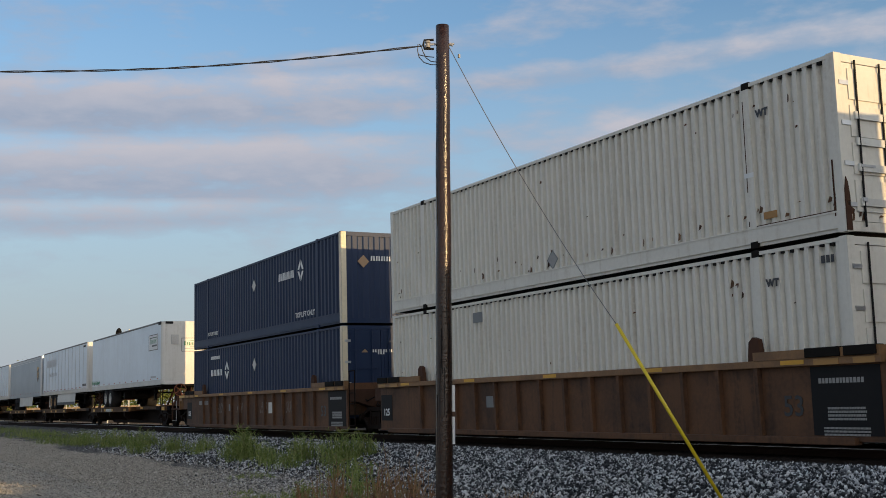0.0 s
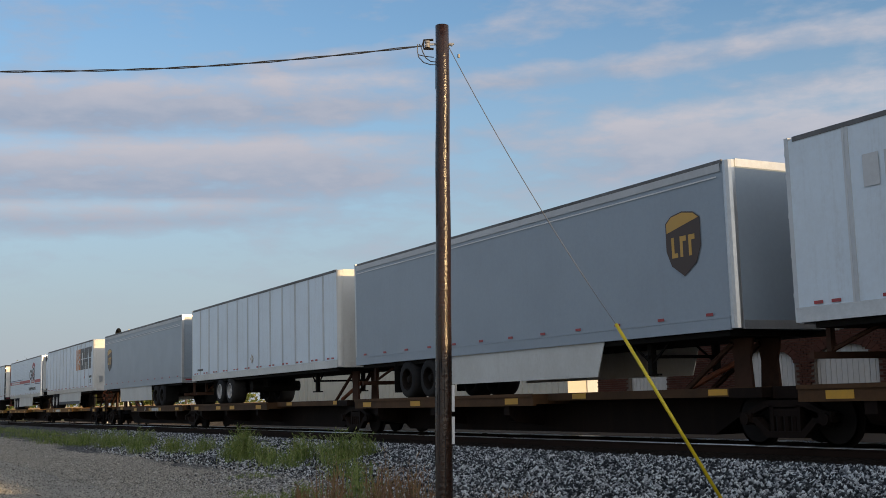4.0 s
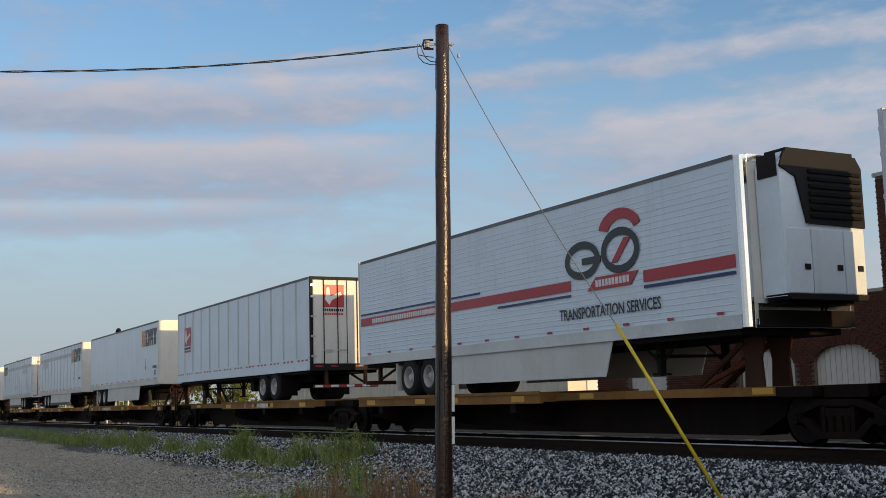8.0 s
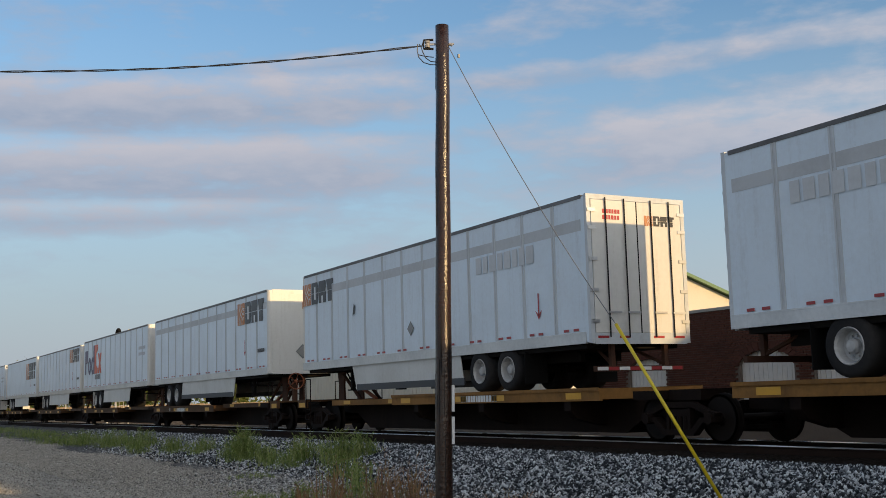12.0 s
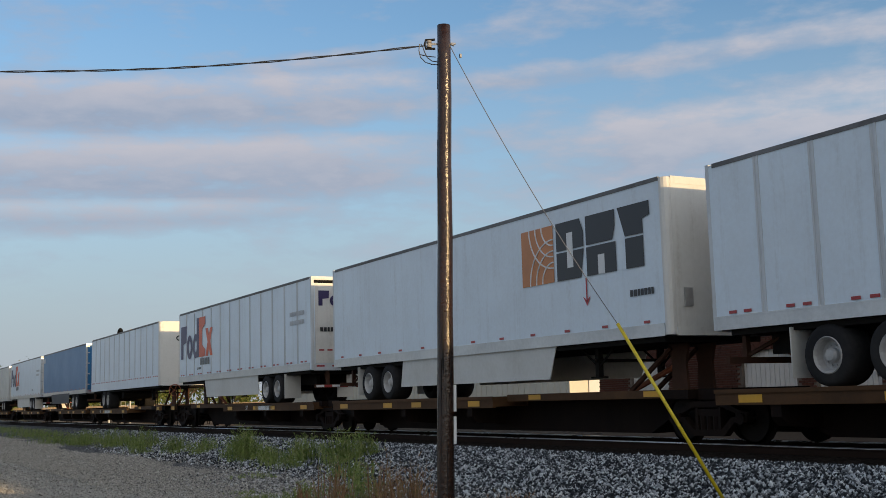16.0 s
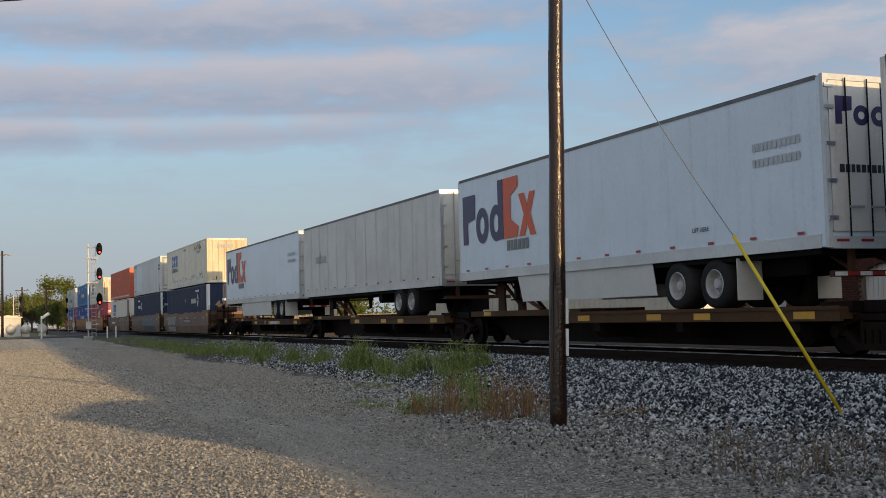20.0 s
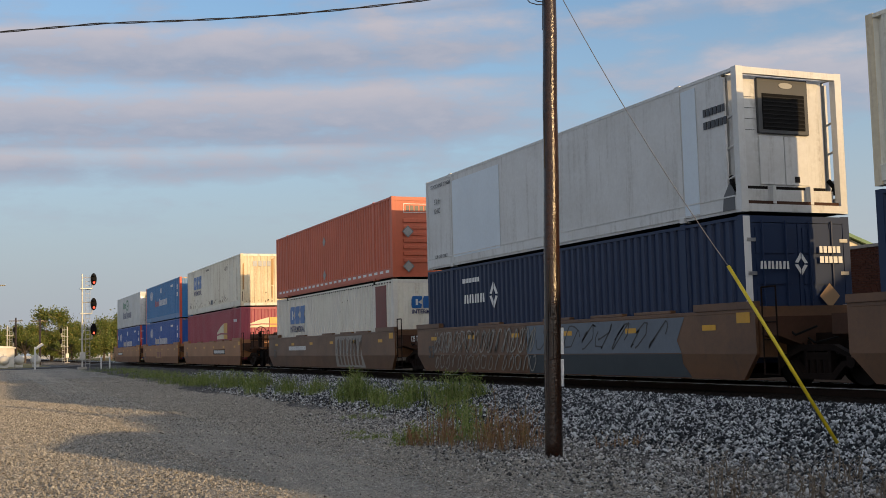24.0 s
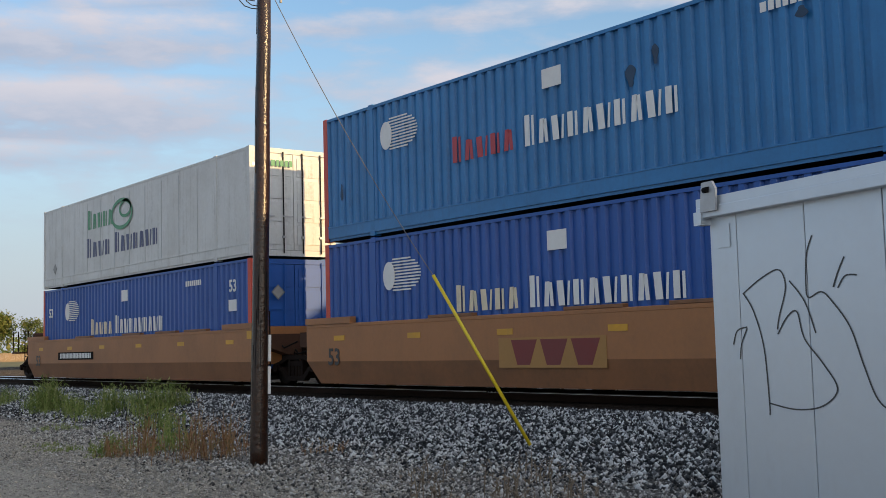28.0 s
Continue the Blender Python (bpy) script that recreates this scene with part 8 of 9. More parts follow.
def build_spine_cars():
    cars = (
        ("platforms of the first spine car", ((53.55, True, 53.9), (71.35, True, 71.0), (88.87, True, 88.15), (106.3, True, 105.7), (124.1, False, 123.2)), 139.6),
        ("platforms of the second spine car", ((143.6, True, 144.0), (162.76, True, 161.2), (182.85, False, 180.8)), 198.9),
        ("platforms of the third spine car", ((202.3, True, 202.9), (221.2, True, 219.9), (241.5, False, 239.2)), 257.0),
        ("platforms of the fourth spine car", ((261.05, True, 261.2), (278.55, True, 277.85), (295.85, True, 295.2), (313.2, True, 312.6), (331.25, False, 330.4)), 347.6),
        ("platforms of the fifth spine car", ((350.95, True, 351.8), (368.85, False, 368.0), (386.35, False, 385.6), (403.95, False, 403.2), (420.95, False, 420.4)), 436.6))
    for group, units, end in cars:
        for i, (s, nose_first, truck) in enumerate(units):
            spine_unit(s, s + LONG, nose_first, truck, end if i == len(units) - 1 else 0, i == 0, group, mark="yes" if i in (0, len(units) - 1) else "")


build_spine_cars()
build_trailers()
build_stacks()

# ---- beside the track ----
def build_pole():
    base, head = Vector((7.54, 14.11, -0.3)), Vector((7.69, 14.03, 7.04))
    pole = thing("utility_pole", "dark creosoted wooden utility pole with a guy wire", "utility pole", at=(7.54, 14.11, 0))
    bend = Matrix.Translation((-7.54, -14.11, 0))
    path = [base.lerp(head, k / 14) + Vector((0.004 * math.sin(k * 1.7), 0.004 * math.cos(k * 1.3), 0)) for k in range(15)]
    shaft = tube([bend @ p for p in path], [0.125 - 0.028 * k / 14 for k in range(15)], 20)
    part("shaft", shaft, "pole", pole, smooth=True)
    right = Vector((0.88, -0.47, 0))
    front = Vector((-0.47, -0.88, 0))
    cracks = bmesh.new()
    rng = random.Random(6)
    for k in range(26):
        a, z, ln = rng.uniform(0, 6.28), rng.uniform(0.2, 6.2), rng.uniform(0.3, 1.0)
        pts = []
        for j in range(4):
            p = bend @ base.lerp(head, (z + ln * j / 3 + 0.3) / 7.34)
            r = 0.1245 - 0.028 * (z + ln * j / 3) / 7.3
            pts.append(p + Vector((math.cos(a), math.sin(a), 0)) * r)
        bm_tube(cracks, pts, 0.005, 4)
    part("weather_cracks", cracks, "black", pole)
    for z0, z1 in ((1.43, 1.80), (0.98, 1.36)):
        p = bend @ base.lerp(head, (z0 + 0.3) / 7.34)
        q = bend @ base.lerp(head, (z1 + 0.3) / 7.34)
        part("white_marker", tube([p + right * 0.125, q + right * 0.125], 0.03, 8), "white_film", pole, "white plastic marker strip")
    top = bend @ base.lerp(head, 0.962)
    part("bolt", tube([top - right * 0.26, top + right * 0.17], 0.016, 6), "galv", pole)
    part("insulator", prism_spool(top - right * 0.22), "porcelain", pole, "spool insulator")
    part("clevis", tube([top - right * 0.13 + Vector((0, 0, 0.07)), top - right * 0.27 + Vector((0, 0, 0.065)), top - right * 0.285, top - right * 0.27 - Vector((0, 0, 0.065)), top - right * 0.13 - Vector((0, 0, 0.07))], 0.017, 6), "black", pole)
    part("eye_nut", tube([top + right * 0.10, top + right * 0.15 - Vector((0, 0, 0.02))], 0.026, 8), "galv", pole)
    part("guy_clamp", boxes_at(top + right * 0.235 - Vector((0, 0, 0.185)), 0.014, 0.014, 0.028), "strand", pole)
    for points in (((-0.36, 0.0), (-0.37, -0.10), (-0.35, -0.20), (-0.28, -0.28), (-0.18, -0.315), (-0.08, -0.32)),
                   ((-0.34, 0.0), (-0.31, -0.05), (-0.29, -0.12), (-0.25, -0.21), (-0.18, -0.265), (-0.08, -0.28)),
                   ((-0.36, -0.16), (-0.25, -0.19), (-0.13, -0.205))):
        part("tail_loop", tube([top + right * u + Vector((0, 0, w)) + front * 0.03 for u, w in points], 0.0075, 5), "wire", pole)
    # the guy
    foot, hold = Vector((10.14, 11.32, 0.16)), Vector((7.54, 14.11, 0)) + top + right * 0.07
    move = Vector((-7.54, -14.11, 0))
    way = (hold - foot)
    rest = foot + way * 0.36
    sag = [hold.lerp(rest, k / 16) - Vector((0, 0, 0.30 * 4 * (k / 16) * (1 - k / 16) * 0.5)) for k in range(17)]
    part("guy_wire", tube([move + p for p in sag], 0.0065, 6), "strand", pole)
    part("guy_guard", tube([move + foot + way * 0.012, move + foot + way * 0.362], 0.024, 10), "yellow_guard", pole, "yellow plastic guy guard", smooth=True)
    part("anchor_rod", tube([move + foot - way * 0.05, move + foot + way * 0.03], 0.013, 6), "galv", pole)
    # twisted service cable that runs off over the yard
    start = Vector((7.54, 14.11, 0)) + top - right * 0.30
    cable = thing("service_cable", "black twisted overhead service cable", "cable", at=start)
    for turn in (0, math.pi):
        pts = []
        for k in range(320):
            d = 38.0 * k / 319
            sag = -0.30 * math.sin(math.pi * d / 38.0) + 0.13 * (d / 38.0)
            pts.append(Vector((-0.86 * d, 0.51 * d, sag - 0.02 - 0.11 * math.sin(math.pi * min(d, 6.5) / 6.5))) + Vector((0.25, 0.43, 0)) * 0.017 * math.cos(d * 5 + turn) + Vector((0, 0, 1)) * 0.010 * math.sin(d * 5 + turn))
        part("conductor", tube(pts, 0.0085, 5), "wire", cable)
    end = start + Vector((-0.86 * 38, 0.51 * 38, 0.1))
    far = thing("utility_pole", "plain wooden pole that holds the far end of the cable", "utility pole", at=(end.x, end.y, 0))
    part("shaft", tube([(0, 0, -0.3), (0, 0, 7.2)], [0.13, 0.1], 12), "pole", far)


def boxes_at(p, a, b, c):
    return boxes((p.x - a, p.x + a, p.y - b, p.y + b, p.z - c, p.z + c))


def prism_spool(p):
    bm = lathe([(-0.05, 0.015), (-0.05, 0.038), (-0.028, 0.042), (-0.014, 0.026), (0.014, 0.026), (0.028, 0.042), (0.05, 0.038), (0.05, 0.015)], "z", 14)
    bmesh.ops.translate(bm, verts=bm.verts[:], vec=p)
    return bm


def build_equipment_house():
    """The signal equipment house: sheet-steel panels with standing seams, a lifting lug and sprayed lines."""
    house = thing("equipment_house", "silver-white sheet-steel signal equipment house with black sprayed lines", "equipment shed", at=(6.742, 5.472, 0))
    house.rotation_euler[2] = math.atan2(-0.23, 0.973)
    # own space: the camera-side face is x = 0, running along -y from the corner
    wide, deep, tall = 3.0, 2.0, 2.56
    for i, (a, b) in enumerate(((0.0, 0.307), (0.307, 1.01), (1.01, 1.70), (1.70, 2.40), (2.40, wide))):
        part("wall_panel", box(0, 0.04, -b + 0.004, -a - 0.004, 0.08, tall - 0.02, 0.006), "house_white", house)
        part("seam_strip", boxes((0.012, 0.03, -a - 0.005, -a + 0.005, 0.08, tall - 0.05)), "seam", house)
    part("wall_panel", box(0.045, deep, -0.04, 0.0, 0.08, tall - 0.02, 0.006), "house_white", house)
    part("wall_panel", box(0.045, deep, -wide, -wide + 0.04, 0.08, tall - 0.02, 0.006), "house_white", house)
    part("wall_panel", box(deep - 0.04, deep, -wide + 0.045, -0.045, 0.08, tall - 0.02, 0.006), "house_white", house)
    part("roof", prism([(0.07, tall), (0.07, tall + 0.08), (-deep / 2, tall + 0.22), (-deep - 0.07, tall + 0.08), (-deep - 0.07, tall)], (0, -wide - 0.06, 0), (-1, 0, 0), (0, 0, 1), wide + 0.12), "house_white", house)
    part("roof_lip", box(-0.075, 0.02, -wide - 0.06, 0.06, tall - 0.07, tall + 0.012, 0.006), "house_white", house)
    lug = part("lifting_lug", prism([(-0.09, 0), (0.09, 0), (0.10, 0.16), (0.06, 0.22), (-0.06, 0.22), (-0.07, 0.16)], (-0.085, -0.12, tall - 0.03), (0, -1, 0), (0, 0, 1), 0.02), "galv", house)
    part("lug_eye", tube([(-0.108, -0.15, tall + 0.13), (-0.108, -0.09, tall + 0.13)], 0.022, 8), "gasket", lug)
    part("corner_bracket", boxes((-0.09, -0.0, -0.02, 0.07, tall - 0.12, tall - 0.02)), "house_white", house)
    plate = Face(house, (-0.002, 0, 0), (0, -1, 0))
    plate.shapes("access_plate", "house_white", rect(0.10, 0.24, tall - 0.30, tall - 0.13), lift=0.008)
    part("foundation", box(-0.05, deep + 0.05, -wide - 0.05, 0.05, -0.2, 0.08, 0.02), "concrete", house)
    # sprayed lines: each stroke is a smooth chain through a few points (metres along the wall, height)
    strokes = (
        ((0.35, 2.02), (0.55, 2.14), (0.74, 2.20), (0.80, 2.05), (0.72, 1.80), (0.70, 1.70)),
        ((0.36, 2.02), (0.46, 1.86), (0.55, 1.55), (0.58, 1.10), (0.58, 0.98)),
        ((0.58, 1.08), (0.85, 1.04), (1.10, 1.08), (1.24, 1.22), (1.12, 1.42), (0.96, 1.62), (0.90, 1.84), (0.80, 1.80), (0.70, 1.66)),
        ((0.84, 2.10), (0.98, 1.92), (1.07, 1.66)),
        ((1.08, 2.45), (1.02, 2.30), (1.00, 2.05), (1.02, 1.95), (1.14, 1.99), (1.24, 1.90), (1.38, 1.70), (1.48, 1.40), (1.58, 1.15), (1.72, 1.05), (1.85, 1.0)),
        ((1.36, 2.25), (1.30, 2.14), (1.25, 2.02)), ((1.46, 2.10), (1.36, 2.10), (1.29, 2.01)),
        ((0.38, 1.73), (0.27, 1.70), (0.22, 1.58)), ((0.38, 1.72), (0.31, 1.58), (0.29, 1.45)))
    lines = bmesh.new()
    for s in strokes:
        fine = []
        for i in range(len(s) - 1):
            p0, p1, p2, p3 = s[max(i - 1, 0)], s[i], s[i + 1], s[min(i + 2, len(s) - 1)]
            for k in range(6):
                t = k / 6
                fine.append([0.5 * (2 * b + (c - a) * t + (2 * a - 5 * b + 4 * c - d) * t * t + (3 * b - a - 3 * c + d) * t ** 3) for a, b, c, d in zip(p0, p1, p2, p3)])
        fine.append(s[-1])
        for (u0, v0), (u1, v1) in zip(fine, fine[1:]):
            d = math.hypot(u1 - u0, v1 - v0) or 1
            w = 0.0065
            nx, ny = -(v1 - v0) / d * w, (u1 - u0) / d * w
            lines.faces.new([lines.verts.new((-0.003, -u, v)) for u, v in ((u0 + nx, v0 + ny), (u0 - nx, v0 - ny), (u1 - nx, v1 - ny), (u1 + nx, v1 + ny))])
    scribble = part("graffiti", lines, "dark_strip", house, "black sprayed scribble")
    scribble.matrix_basis = Matrix.Translation((0, 0.0, 0.25)) @ Matrix.Diagonal((1, 1, 0.82, 1))


def signal(x, y, z, sign, label, heads=(7.1, 5.1, 3.05), tall=7.7, lit=True):
    """A three-headed colour-light signal on a lattice mast; sign: the side of the mast on which the heads hang."""
    mast = thing("railway_signal", label, "signal", at=(x, y, z))
    part("mast_pole", tube([(0, 0, -0.1), (0, 0, tall)], 0.065, 10), "mast", mast)
    part("footing", box(-0.35, 0.35, -0.35, 0.35, -0.3, 0.25, 0.02), "concrete", mast)
    part("equipment_box", box(-0.2, 0.2, -0.26, -0.09, 0.8, 1.4, 0.02), "mast", mast)
    rails = [[(-sign * 0.0 + sign * 0.3, 0.3, 0.2), (sign * 0.3, 0.3, tall - 0.1)], [(sign * 0.62, 0.3, 0.2), (sign * 0.62, 0.3, tall - 0.1)]]
    rungs = [[(sign * 0.3, 0.3, 0.5 + 0.33 * i), (sign * 0.62, 0.3, 0.5 + 0.33 * i)] for i in range(int((tall - 0.5) / 0.33))]
    part("ladder", tubes(rails + rungs, 0.022, 5), "mast", mast)
    for z1 in heads:
        stage = part("platform", boxes((-0.2, 0.75 * 1.0, -0.25, 0.45, z1 - 0.62, z1 - 0.57)) if sign > 0 else boxes((-0.75, 0.2, -0.25, 0.45, z1 - 0.62, z1 - 0.57)), "mast", mast)
        part("rail", tubes([[(sign * 0.75, -0.25, z1 - 0.6), (sign * 0.75, -0.25, z1 + 0.3), (0, -0.25, z1 + 0.3)], [(sign * 0.75, 0.45, z1 - 0.6), (sign * 0.75, 0.45, z1 + 0.3), (0, 0.45, z1 + 0.3)]], 0.02, 5), "mast", stage)
        head = part("signal_head", prism(ring_points(sign * 0.85, z1 + 0.15, 0.24 if lit else 0.17, 0.50 if lit else 0.38, 24), (0, -0.22, 0), (1, 0, 0), (0, 0, 1), 0.06), "gasket", mast, "black oval signal head")
        for i, dz in enumerate((0.30, 0.0, -0.30) if lit else (0.2, -0.2)):
            part("hood", tube([(sign * 0.85, -0.28, z1 + 0.15 + dz), (sign * 0.85, -0.55, z1 + 0.17 + dz)], 0.12 if lit else 0.09, 12), "gasket", head)
            lens = "red_lens" if i == 2 and lit else "gasket"
            part("lens", tube([(sign * 0.85, -0.551, z1 + 0.165 + dz), (sign * 0.85, -0.56, z1 + 0.165 + dz)], 0.085 if lit else 0.06, 12), lens, head)
    return mast


def tree(x, y, z, height, spread, seed, label="leafy green roadside tree"):
    rng = random.Random(seed)
    plant = thing("tree", label, "tree", at=(x, y, z))
    wood = bmesh.new()
    trunk = height * 0.32
    bm_tube(wood, [(0, 0, -0.2), (0.05, 0, trunk * 0.5), (0, 0.08, trunk), (0.1, 0, height * 0.65)], [height * 0.03, height * 0.025, height * 0.02, height * 0.006], 8)
    hubs = []
    for i in range(19):
        a, h = rng.uniform(0, 6.28), rng.uniform(0.28, 0.95)
        reach = spread * (0.25 + 0.75 * math.sin(math.pi * min(1.0, (h - 0.15) / 0.9))) * rng.uniform(0.5, 1.0)
        tip = Vector((math.cos(a) * reach, math.sin(a) * reach, height * h))
        bm_tube(wood, [(0, 0, trunk * rng.uniform(0.7, 1.3)), tip * 0.5 + Vector((0, 0, trunk * 0.4)), tip], [height * 0.010, height * 0.007, height * 0.002], 5)
        hubs.append((tip, height * rng.uniform(0.10, 0.19)))
    part("trunk", wood, "bark", plant)
    nr = np.random.default_rng(seed)
    verts, faces = [], []
    for tip, r in hubs:
        for k in range(400):
            p = nr.normal(0, 0.5, 3) * r + np.array(tip)
            u, w = nr.normal(0, 1, 3), nr.normal(0, 1, 3)
            u, w = u / np.linalg.norm(u), w / np.linalg.norm(w)
            size = height * 0.022 * nr.uniform(0.7, 1.6)
            n = len(verts)
            verts += [tuple(p - u * size), tuple(p + w * size * 0.6), tuple(p + u * size), tuple(p - w * size * 0.6)]
            faces.append((n, n + 1, n + 2, n + 3))
    me = bpy.data.meshes.new("crown")
    me.from_pydata(verts, [], faces)
    me.materials.append(M["leaf"])
    part("crown", me, "leaf", plant)


def weed(x, y, z, width, height, count, material, seed, label, flowers=0):
    """A clump of stalks with leaves."""
    rng = random.Random(seed)
    verts, faces = [], []

    def blade(p, tip, half):
        side = Vector((rng.uniform(-1, 1), rng.uniform(-1, 1), 0)).normalized() * half
        mid = p.lerp(tip, 0.55) + Vector((rng.uniform(-1, 1), rng.uniform(-1, 1), 0)) * half * 2
        n = len(verts)
        verts.extend([tuple(p - side * 0.5), tuple(p + side * 0.5), tuple(mid + side), tuple(tip), tuple(mid - side)])
        faces.append((n, n + 1, n + 2, n + 3, n + 4))

    for i in range(int(count * 1.7)):
        foot = Vector((rng.gauss(0, width * 0.4), rng.gauss(0, width * 0.32), -0.03))
        tall = height * rng.uniform(0.35, 1.08) * (1 - 0.3 * min(1.0, abs(foot.x) / max(width, 0.01)))
        lean = Vector((rng.gauss(0, 0.16), rng.gauss(0, 0.16), 1)) * tall
        blade(foot, foot + lean, 0.006)
        for k in range(5):
            t = rng.uniform(0.15, 0.98)
            p = foot + lean * t
            blade(p, p + Vector((rng.uniform(-1, 1), rng.uniform(-1, 1), rng.uniform(0.1, 0.9))) * height * 0.15, 0.007 if material == "dry" else 0.011)
    me = bpy.data.meshes.new("leaves")
    me.from_pydata(verts, [], faces)
    me.materials.append(M[material])
    plant = thing("weed", label, "weed", "weeds along the track", at=(x, y, z))
    part("leaves", me, material, plant)
    if flowers:
        bm = bmesh.new()
        for i in range(flowers):
            p = Vector((rng.gauss(0, width * 0.35), rng.gauss(0, width * 0.3), height * rng.uniform(0.5, 0.95)))
            bm_tube(bm, [p, p + Vector((0, 0, 0.012))], 0.02, 6)
        part("flowers", bm, "flower", plant, "small white flower heads")


def build_plants():
    green = ((9.86, 29.8, 0.13, 0.55, 0.95, 150), (10.29, 35.1, 0.2, 0.6, 0.55, 70), (9.84, 27.9, 0.13, 0.35, 0.6, 60), (10.2, 26.3, 0.2, 0.5, 0.75, 90), (10.3, 24.3, 0.2, 0.6, 0.85, 110),
             (11.0, 24.6, 0.3, 0.5, 0.7, 70), (9.95, 37.3, 0.15, 0.6, 0.6, 80), (10.1, 42.0, 0.17, 0.9, 0.75, 110), (9.87, 45.8, 0.13, 1.1, 0.75, 120), (9.55, 50.2, 0.09, 1.3, 0.7, 130),
             (8.9, 53.6, 0.11, 1.0, 0.5, 80), (9.6, 63.4, 0.18, 1.8, 0.55, 140), (9.7, 73.4, 0.25, 2.2, 0.5, 140), (8.9, 82.0, 0.32, 2.0, 0.4, 100))
    red = ((7.2, 15.4, 0.0, 0.45, 0.92, 34), (6.95, 16.6, 0.0, 0.5, 0.8, 26), (7.75, 15.5, 0.0, 0.4, 0.85, 26), (6.6, 16.9, 0.0, 0.4, 0.4, 25), (9.0, 14.6, 0.02, 0.5, 0.35, 16), (8.3, 16.8, 0.0, 0.6, 0.55, 30))
    low = ((6.58, 19.9, 0.0, 0.4, 0.14, 50), (6.34, 18.6, 0.0, 0.5, 0.16, 60), (6.8, 17.6, 0.0, 0.45, 0.4, 50), (7.6, 17.2, 0.0, 0.6, 0.5, 45), (6.4, 17.1, 0.0, 0.35, 0.12, 40), (8.4, 19.0, 0.03, 0.6, 0.5, 36), (8.2, 24.0, 0.0, 0.7, 0.2, 50), (9.3, 21.5, 0.06, 0.7, 0.6, 55))
    bare = ((6.71, 9.1, 0.0, 0.3, 0.45, 9), (7.36, 8.68, 0.0, 0.35, 0.5, 11), (6.7, 8.4, 0.0, 0.3, 0.4, 8), (7.6, 8.0, 0.0, 0.4, 0.5, 10), (8.6, 9.6, 0.05, 0.5, 0.4, 10), (7.9, 10.6, 0.0, 0.5, 0.35, 8))
    for i, (x, y, z, w, h, n) in enumerate(green):
        weed(x, y, z, w, h, n, "grass", 100 + i, "tall green roadside weeds in the ballast edge", flowers=5 if i in (3, 4) else 0)
    rng = random.Random(77)
    for i in range(26):
        y = 25 + 2.35 * i + rng.uniform(-0.6, 0.6)
        weed(9.6 + rng.uniform(-0.5, 0.6), y, 0.1 + 0.15 * smooth(40, 85, y), rng.uniform(0.5, 1.0), rng.uniform(0.25, 0.6), 45, "grass", 500 + i, "ragged green weeds in a strip beside the ballast")
    for i, (x, y, z, w, h, n) in enumerate(red):
        weed(x, y, z, w, h, n, "dry", 200 + i, "dry reddish-brown weeds beside the pole")
    for i, (x, y, z, w, h, n) in enumerate(low):
        weed(x, y, z, w, h, n, "grass", 300 + i, "low sparse weeds in the gravel")
    for i, (x, y, z, w, h, n) in enumerate(bare):
        weed(x, y, z, w, h, n, "twig", 400 + i, "bare dead stalks in the gravel")


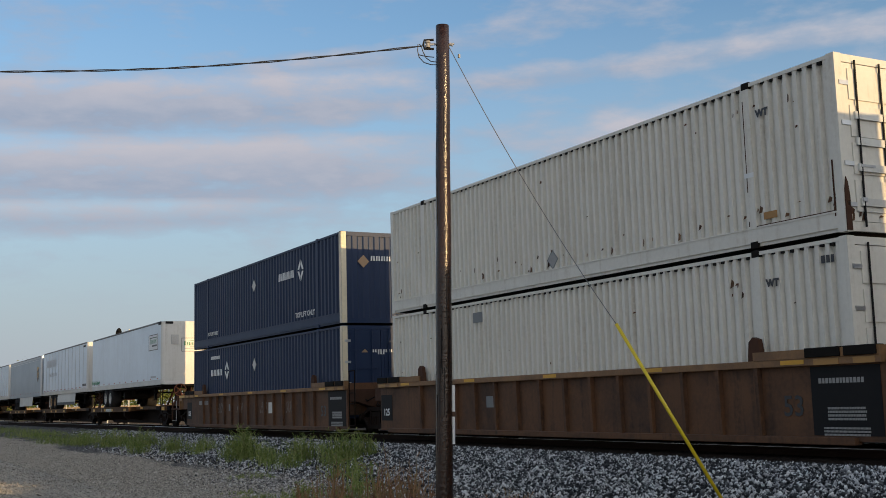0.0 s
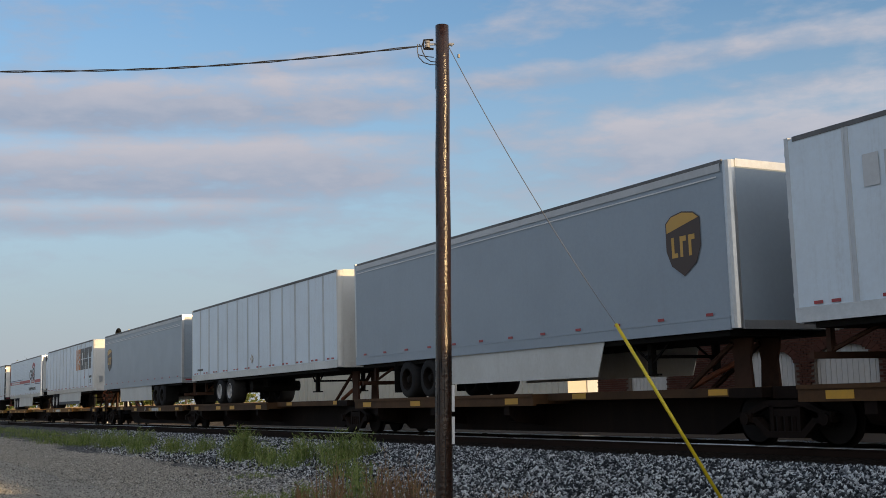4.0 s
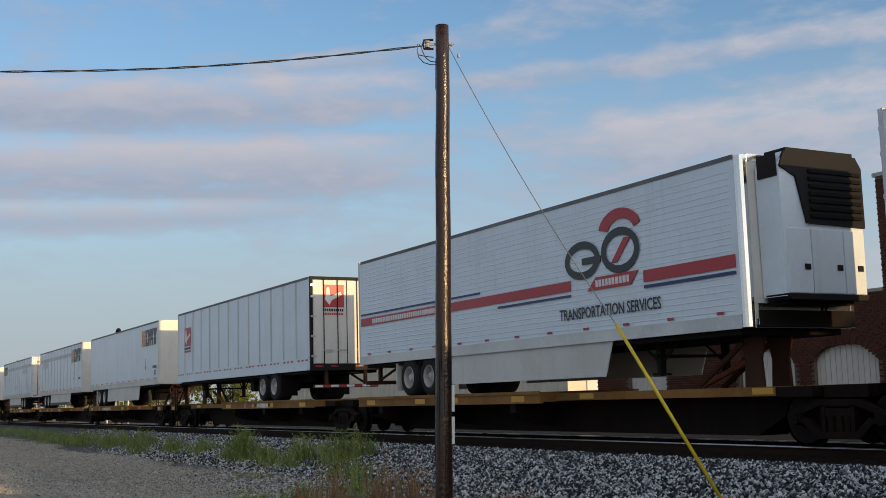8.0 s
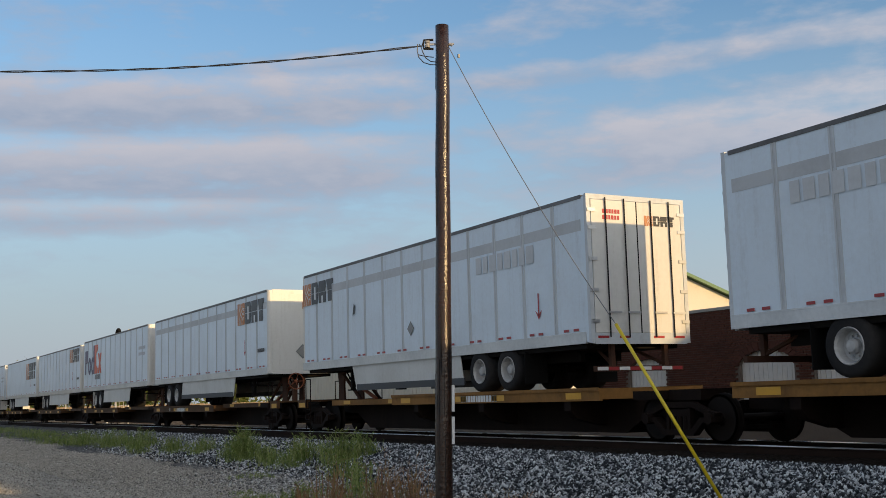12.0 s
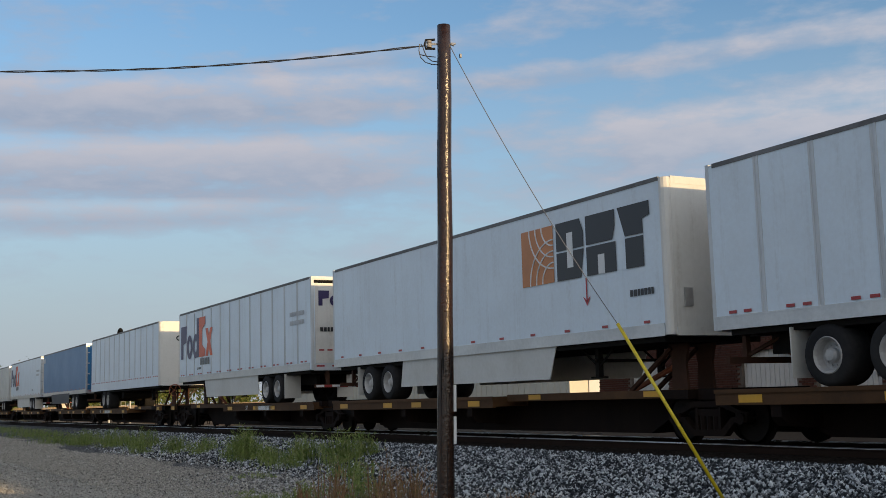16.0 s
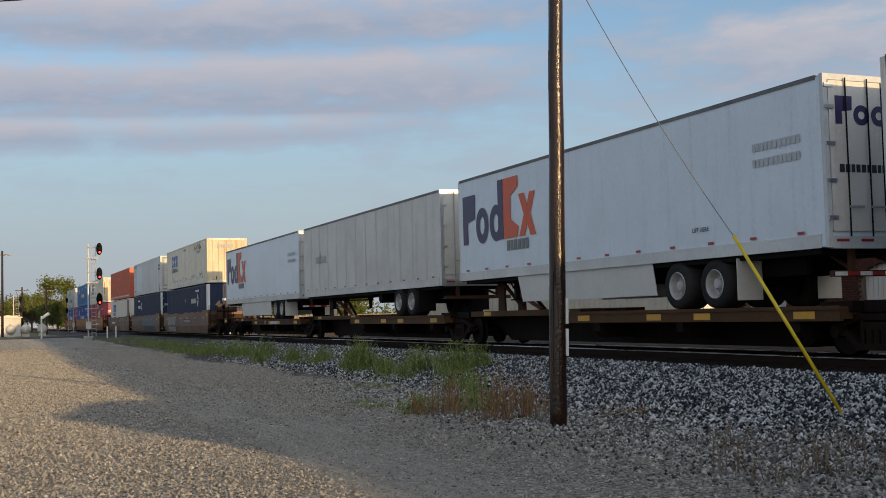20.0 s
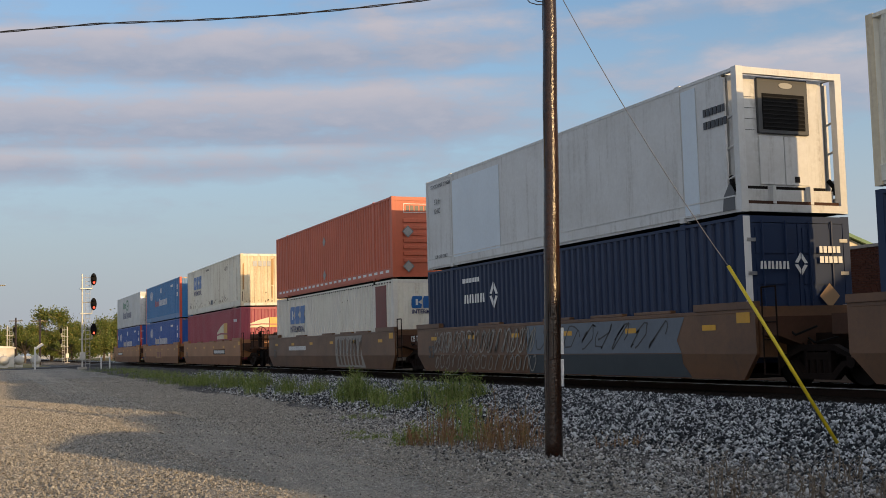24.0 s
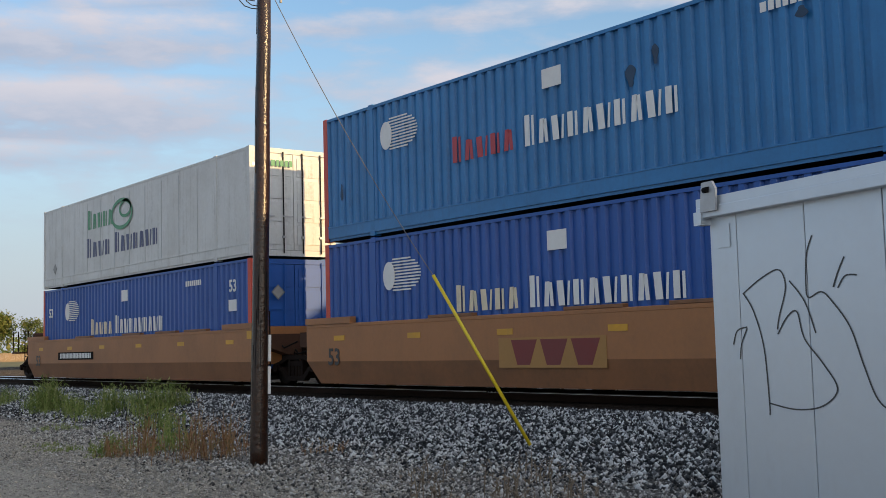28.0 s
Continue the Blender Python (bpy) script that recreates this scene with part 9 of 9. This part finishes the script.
def build_distance():
    for i, (x, y, h, w) in enumerate(((13.2, 205, 8.6, 3.8), (7.5, 212, 5.4, 4.5), (2.0, 225, 5.6, 5.0), (-6, 230, 6.0, 4.5), (20, 226, 6.5, 5.0), (27, 230, 7.6, 5.2), (34, 262, 9.5, 5.5), (41, 268, 11.5, 6.0), (49, 262, 12.0, 6.0), (57, 272, 11.0, 6.0), (66, 265, 12.0, 6.0), (75, 270, 11.5, 6.0), (84, 262, 9.0, 5.0), (-16, 240, 8.0, 5.5), (10.4, 208, 5.6, 4.0), (16.6, 207, 6.6, 4.6), (22.5, 211, 7.2, 5.0), (26.0, 214, 7.6, 5.0), (4.6, 205, 6.6, 4.4), (8.8, 201, 6.0, 4.0), (-1.5, 210, 7.0, 5.0), (15.0, 200, 5.2, 4.2), (19.2, 203, 6.8, 4.6))):
        tree(x, y, 0.25, h, w, 40 + i)
    verts, faces = [], []
    nr = np.random.default_rng(8)
    for k in range(9000):
        x = nr.uniform(-160, 260)
        p = np.array([x, 330 + nr.uniform(0, 26), abs(nr.normal(0, 3.2)) + 0.5 + 1.6 * math.sin(x * 0.11) ** 2])
        u, w = nr.normal(0, 1, 3), nr.normal(0, 1, 3)
        u, w = u / np.linalg.norm(u) * 0.7, w / np.linalg.norm(w) * 0.5
        n = len(verts)
        verts += [tuple(p - u), tuple(p + w), tuple(p + u), tuple(p - w)]
        faces.append((n, n + 1, n + 2, n + 3))
    me = bpy.data.meshes.new("far_woods")
    me.from_pydata(verts, [], faces)
    me.materials.append(M["leaf"])
    tagged(new("far_woods", me), "far band of trees along the horizon", "woods", kind="stuff")
    # grade crossing
    bm = bmesh.new()
    rows = []
    for x in (-70, 4, 9, 12.2, 17.8, 21, 26, 80):
        z = 0.385 + 0.275 * smooth(6, 12.2, x) * (1 - smooth(17.8, 24, x))
        rows.append([bm.verts.new((x, 110, z)), bm.verts.new((x, 117, z)), bm.verts.new((x, 117.4, z - 0.5)), bm.verts.new((x, 109.6, z - 0.5))])
    for a, b in zip(rows, rows[1:]):
        for i in range(4):
            bm.faces.new((a[i], a[(i + 1) % 4], b[(i + 1) % 4], b[i]))
    bmesh.ops.recalc_face_normals(bm, faces=bm.faces[:])
    solid("road", bm, "road", "worn asphalt road over the track", "road", kind="structure")
    verge = boxes((-120, 8, 122, 325, 0.1, 0.40), (22, 240, 122, 325, 0.1, 0.42))
    solid("verge", verge, "far_grass", "dry yellowing grass verge beyond the crossing", "grass", kind="structure")
    # white crossing-gate stand with its short angled arm
    gate = thing("crossing_gate", "white crossing-gate stand with a short angled arm", "gate", at=(5.45, 106.0, 0.35))
    part("post", tube([(0, 0, -0.1), (0, 0, 2.0)], 0.07, 8), "white_film", gate)
    part("arm", prism([(-0.1, 1.85), (0.1, 1.75), (0.75, 2.15), (0.55, 2.35)], (0, 0, 0), (1, 0, 0), (0, 0, 1), 0.05), "white_film", gate)
    part("drive_box", box(-0.25, 0.25, 0.08, 0.5, 0.7, 1.3, 0.02), "mast", gate)
    # tanks and hut beyond the crossing
    for i, x in enumerate((3.4, 4.9, 6.6)):
        tank = thing("propane_tank", "small white horizontal gas tank on feet", "tank", "tanks by the crossing", at=(x, 124 + i * 1.5, 0.4))
        part("vessel", lathe([(-1.0, 0.02), (-0.95, 0.25), (-0.8, 0.42), (-0.6, 0.5), (0.6, 0.5), (0.8, 0.42), (0.95, 0.25), (1.0, 0.02)], "y", 18), "tank", tank, smooth=True).location = (0, 0, 0.75)
        for fy in (-0.55, 0.55):
            part("foot", boxes((-0.35, 0.35, fy - 0.06, fy + 0.06, 0, 0.4)), "mast", tank)
        part("valve_dome", tube([(0, 0, 1.22), (0, 0, 1.4)], 0.12, 10), "mast", tank)
    hut = thing("utility_hut", "small cream metal hut lit by the sun", "hut", at=(3.3, 131, 0.4))
    part("wall", boxes((-1.3, 1.3, -1.2, 1.2, 0, 2.0)), "tank", hut)
    part("roof", prism([(-1.45, 2.0), (1.45, 2.0), (1.45, 2.1), (0, 2.3), (-1.45, 2.1)], (0, 1.4, 0), (1, 0, 0), (0, 0, 1), 2.8), "mast", hut)
    part("door", box(-0.5, 0.5, -1.24, -1.2, 0, 2.0, 0.01), "white_panel", hut)
    for x, y, h in ((2.7, 128, 9.2), (8.3, 150, 6.0), (6.0, 165, 6.5)):
        post = thing("utility_pole", "slim wooden pole beyond the crossing", "utility pole", at=(x, y, 0.3))
        part("shaft", tube([(0, 0, -0.2), (0, 0, h)], [0.15, 0.1], 8), "pole", post)
        part("crossarm", boxes((-0.9, 0.9, -0.06, 0.06, h - 0.5, h - 0.38)), "pole", post)
    for x, y, h in ((31.5, 180, 8.0), (22.5, 104, 6.2)):
        lamp = thing("street_lamp", "grey street lamp with a short arm", "street lamp", at=(x, y, 0.4))
        part("post", tube([(0, 0, -0.2), (0, 0, h)], [0.1, 0.06], 8), "mast", lamp)
        part("arm", tube([(0, 0, h), (0.5, 0, h + 0.15), (1.4, 0, h + 0.2)], 0.04, 6), "mast", lamp)
        part("lamp_head", box(1.2, 1.8, -0.12, 0.12, h + 0.14, h + 0.24, 0.02), "black", lamp)
    for x, y in ((9.6, 92.0), (10.3, 92.5), (18.0, 86.0)):
        post = solid("marker_post", tube([(x, y, 0.2), (x, y, 1.35)], 0.06, 8), "white_film", "short white marker post beside the track", "post")
    fence = thing("fence", "long weathered tan slatted fence", "fence")
    for i in range(60):
        x = 26 + i * 1.1
        part("post", boxes((x - 0.05, x + 0.05, 231.9, 232.0, 0.3, 2.25)), "fence", fence)
        part("slats", boxes(*[(x + 0.06 + 0.17 * k, x + 0.2 + 0.17 * k, 231.96, 232.0, 0.4, 2.15 + 0.05 * math.sin(i * 3 + k)) for k in range(6)]), "fence", fence)


build_pole()
build_equipment_house()
signal(8.45, 95.0, 0.35, 1, "three-headed railway signal on a silver lattice mast, red lit")
signal(20.1, 88.5, -0.02, -1, "three-headed railway signal beyond the track, red lit")
signal(12.3, 160.0, 0.35, -1, "two-headed railway signal far beyond the crossing", (4.3, 2.9), 5.0, False)
signal(4.7, 158.0, 0.35, 1, "two-headed railway signal beside the far trees", (4.5, 3.1), 5.2, False)
build_plants()
build_distance()
build_stones()


def motions():
    """The whole train rolls by at one speed."""
    for ob, s in TRAIN:
        walk(ob, [(0.0, pose(TRACK_X, s, RAIL)), (28.0, pose(TRACK_X, s - SPEED * 28.0, RAIL))])


motions()
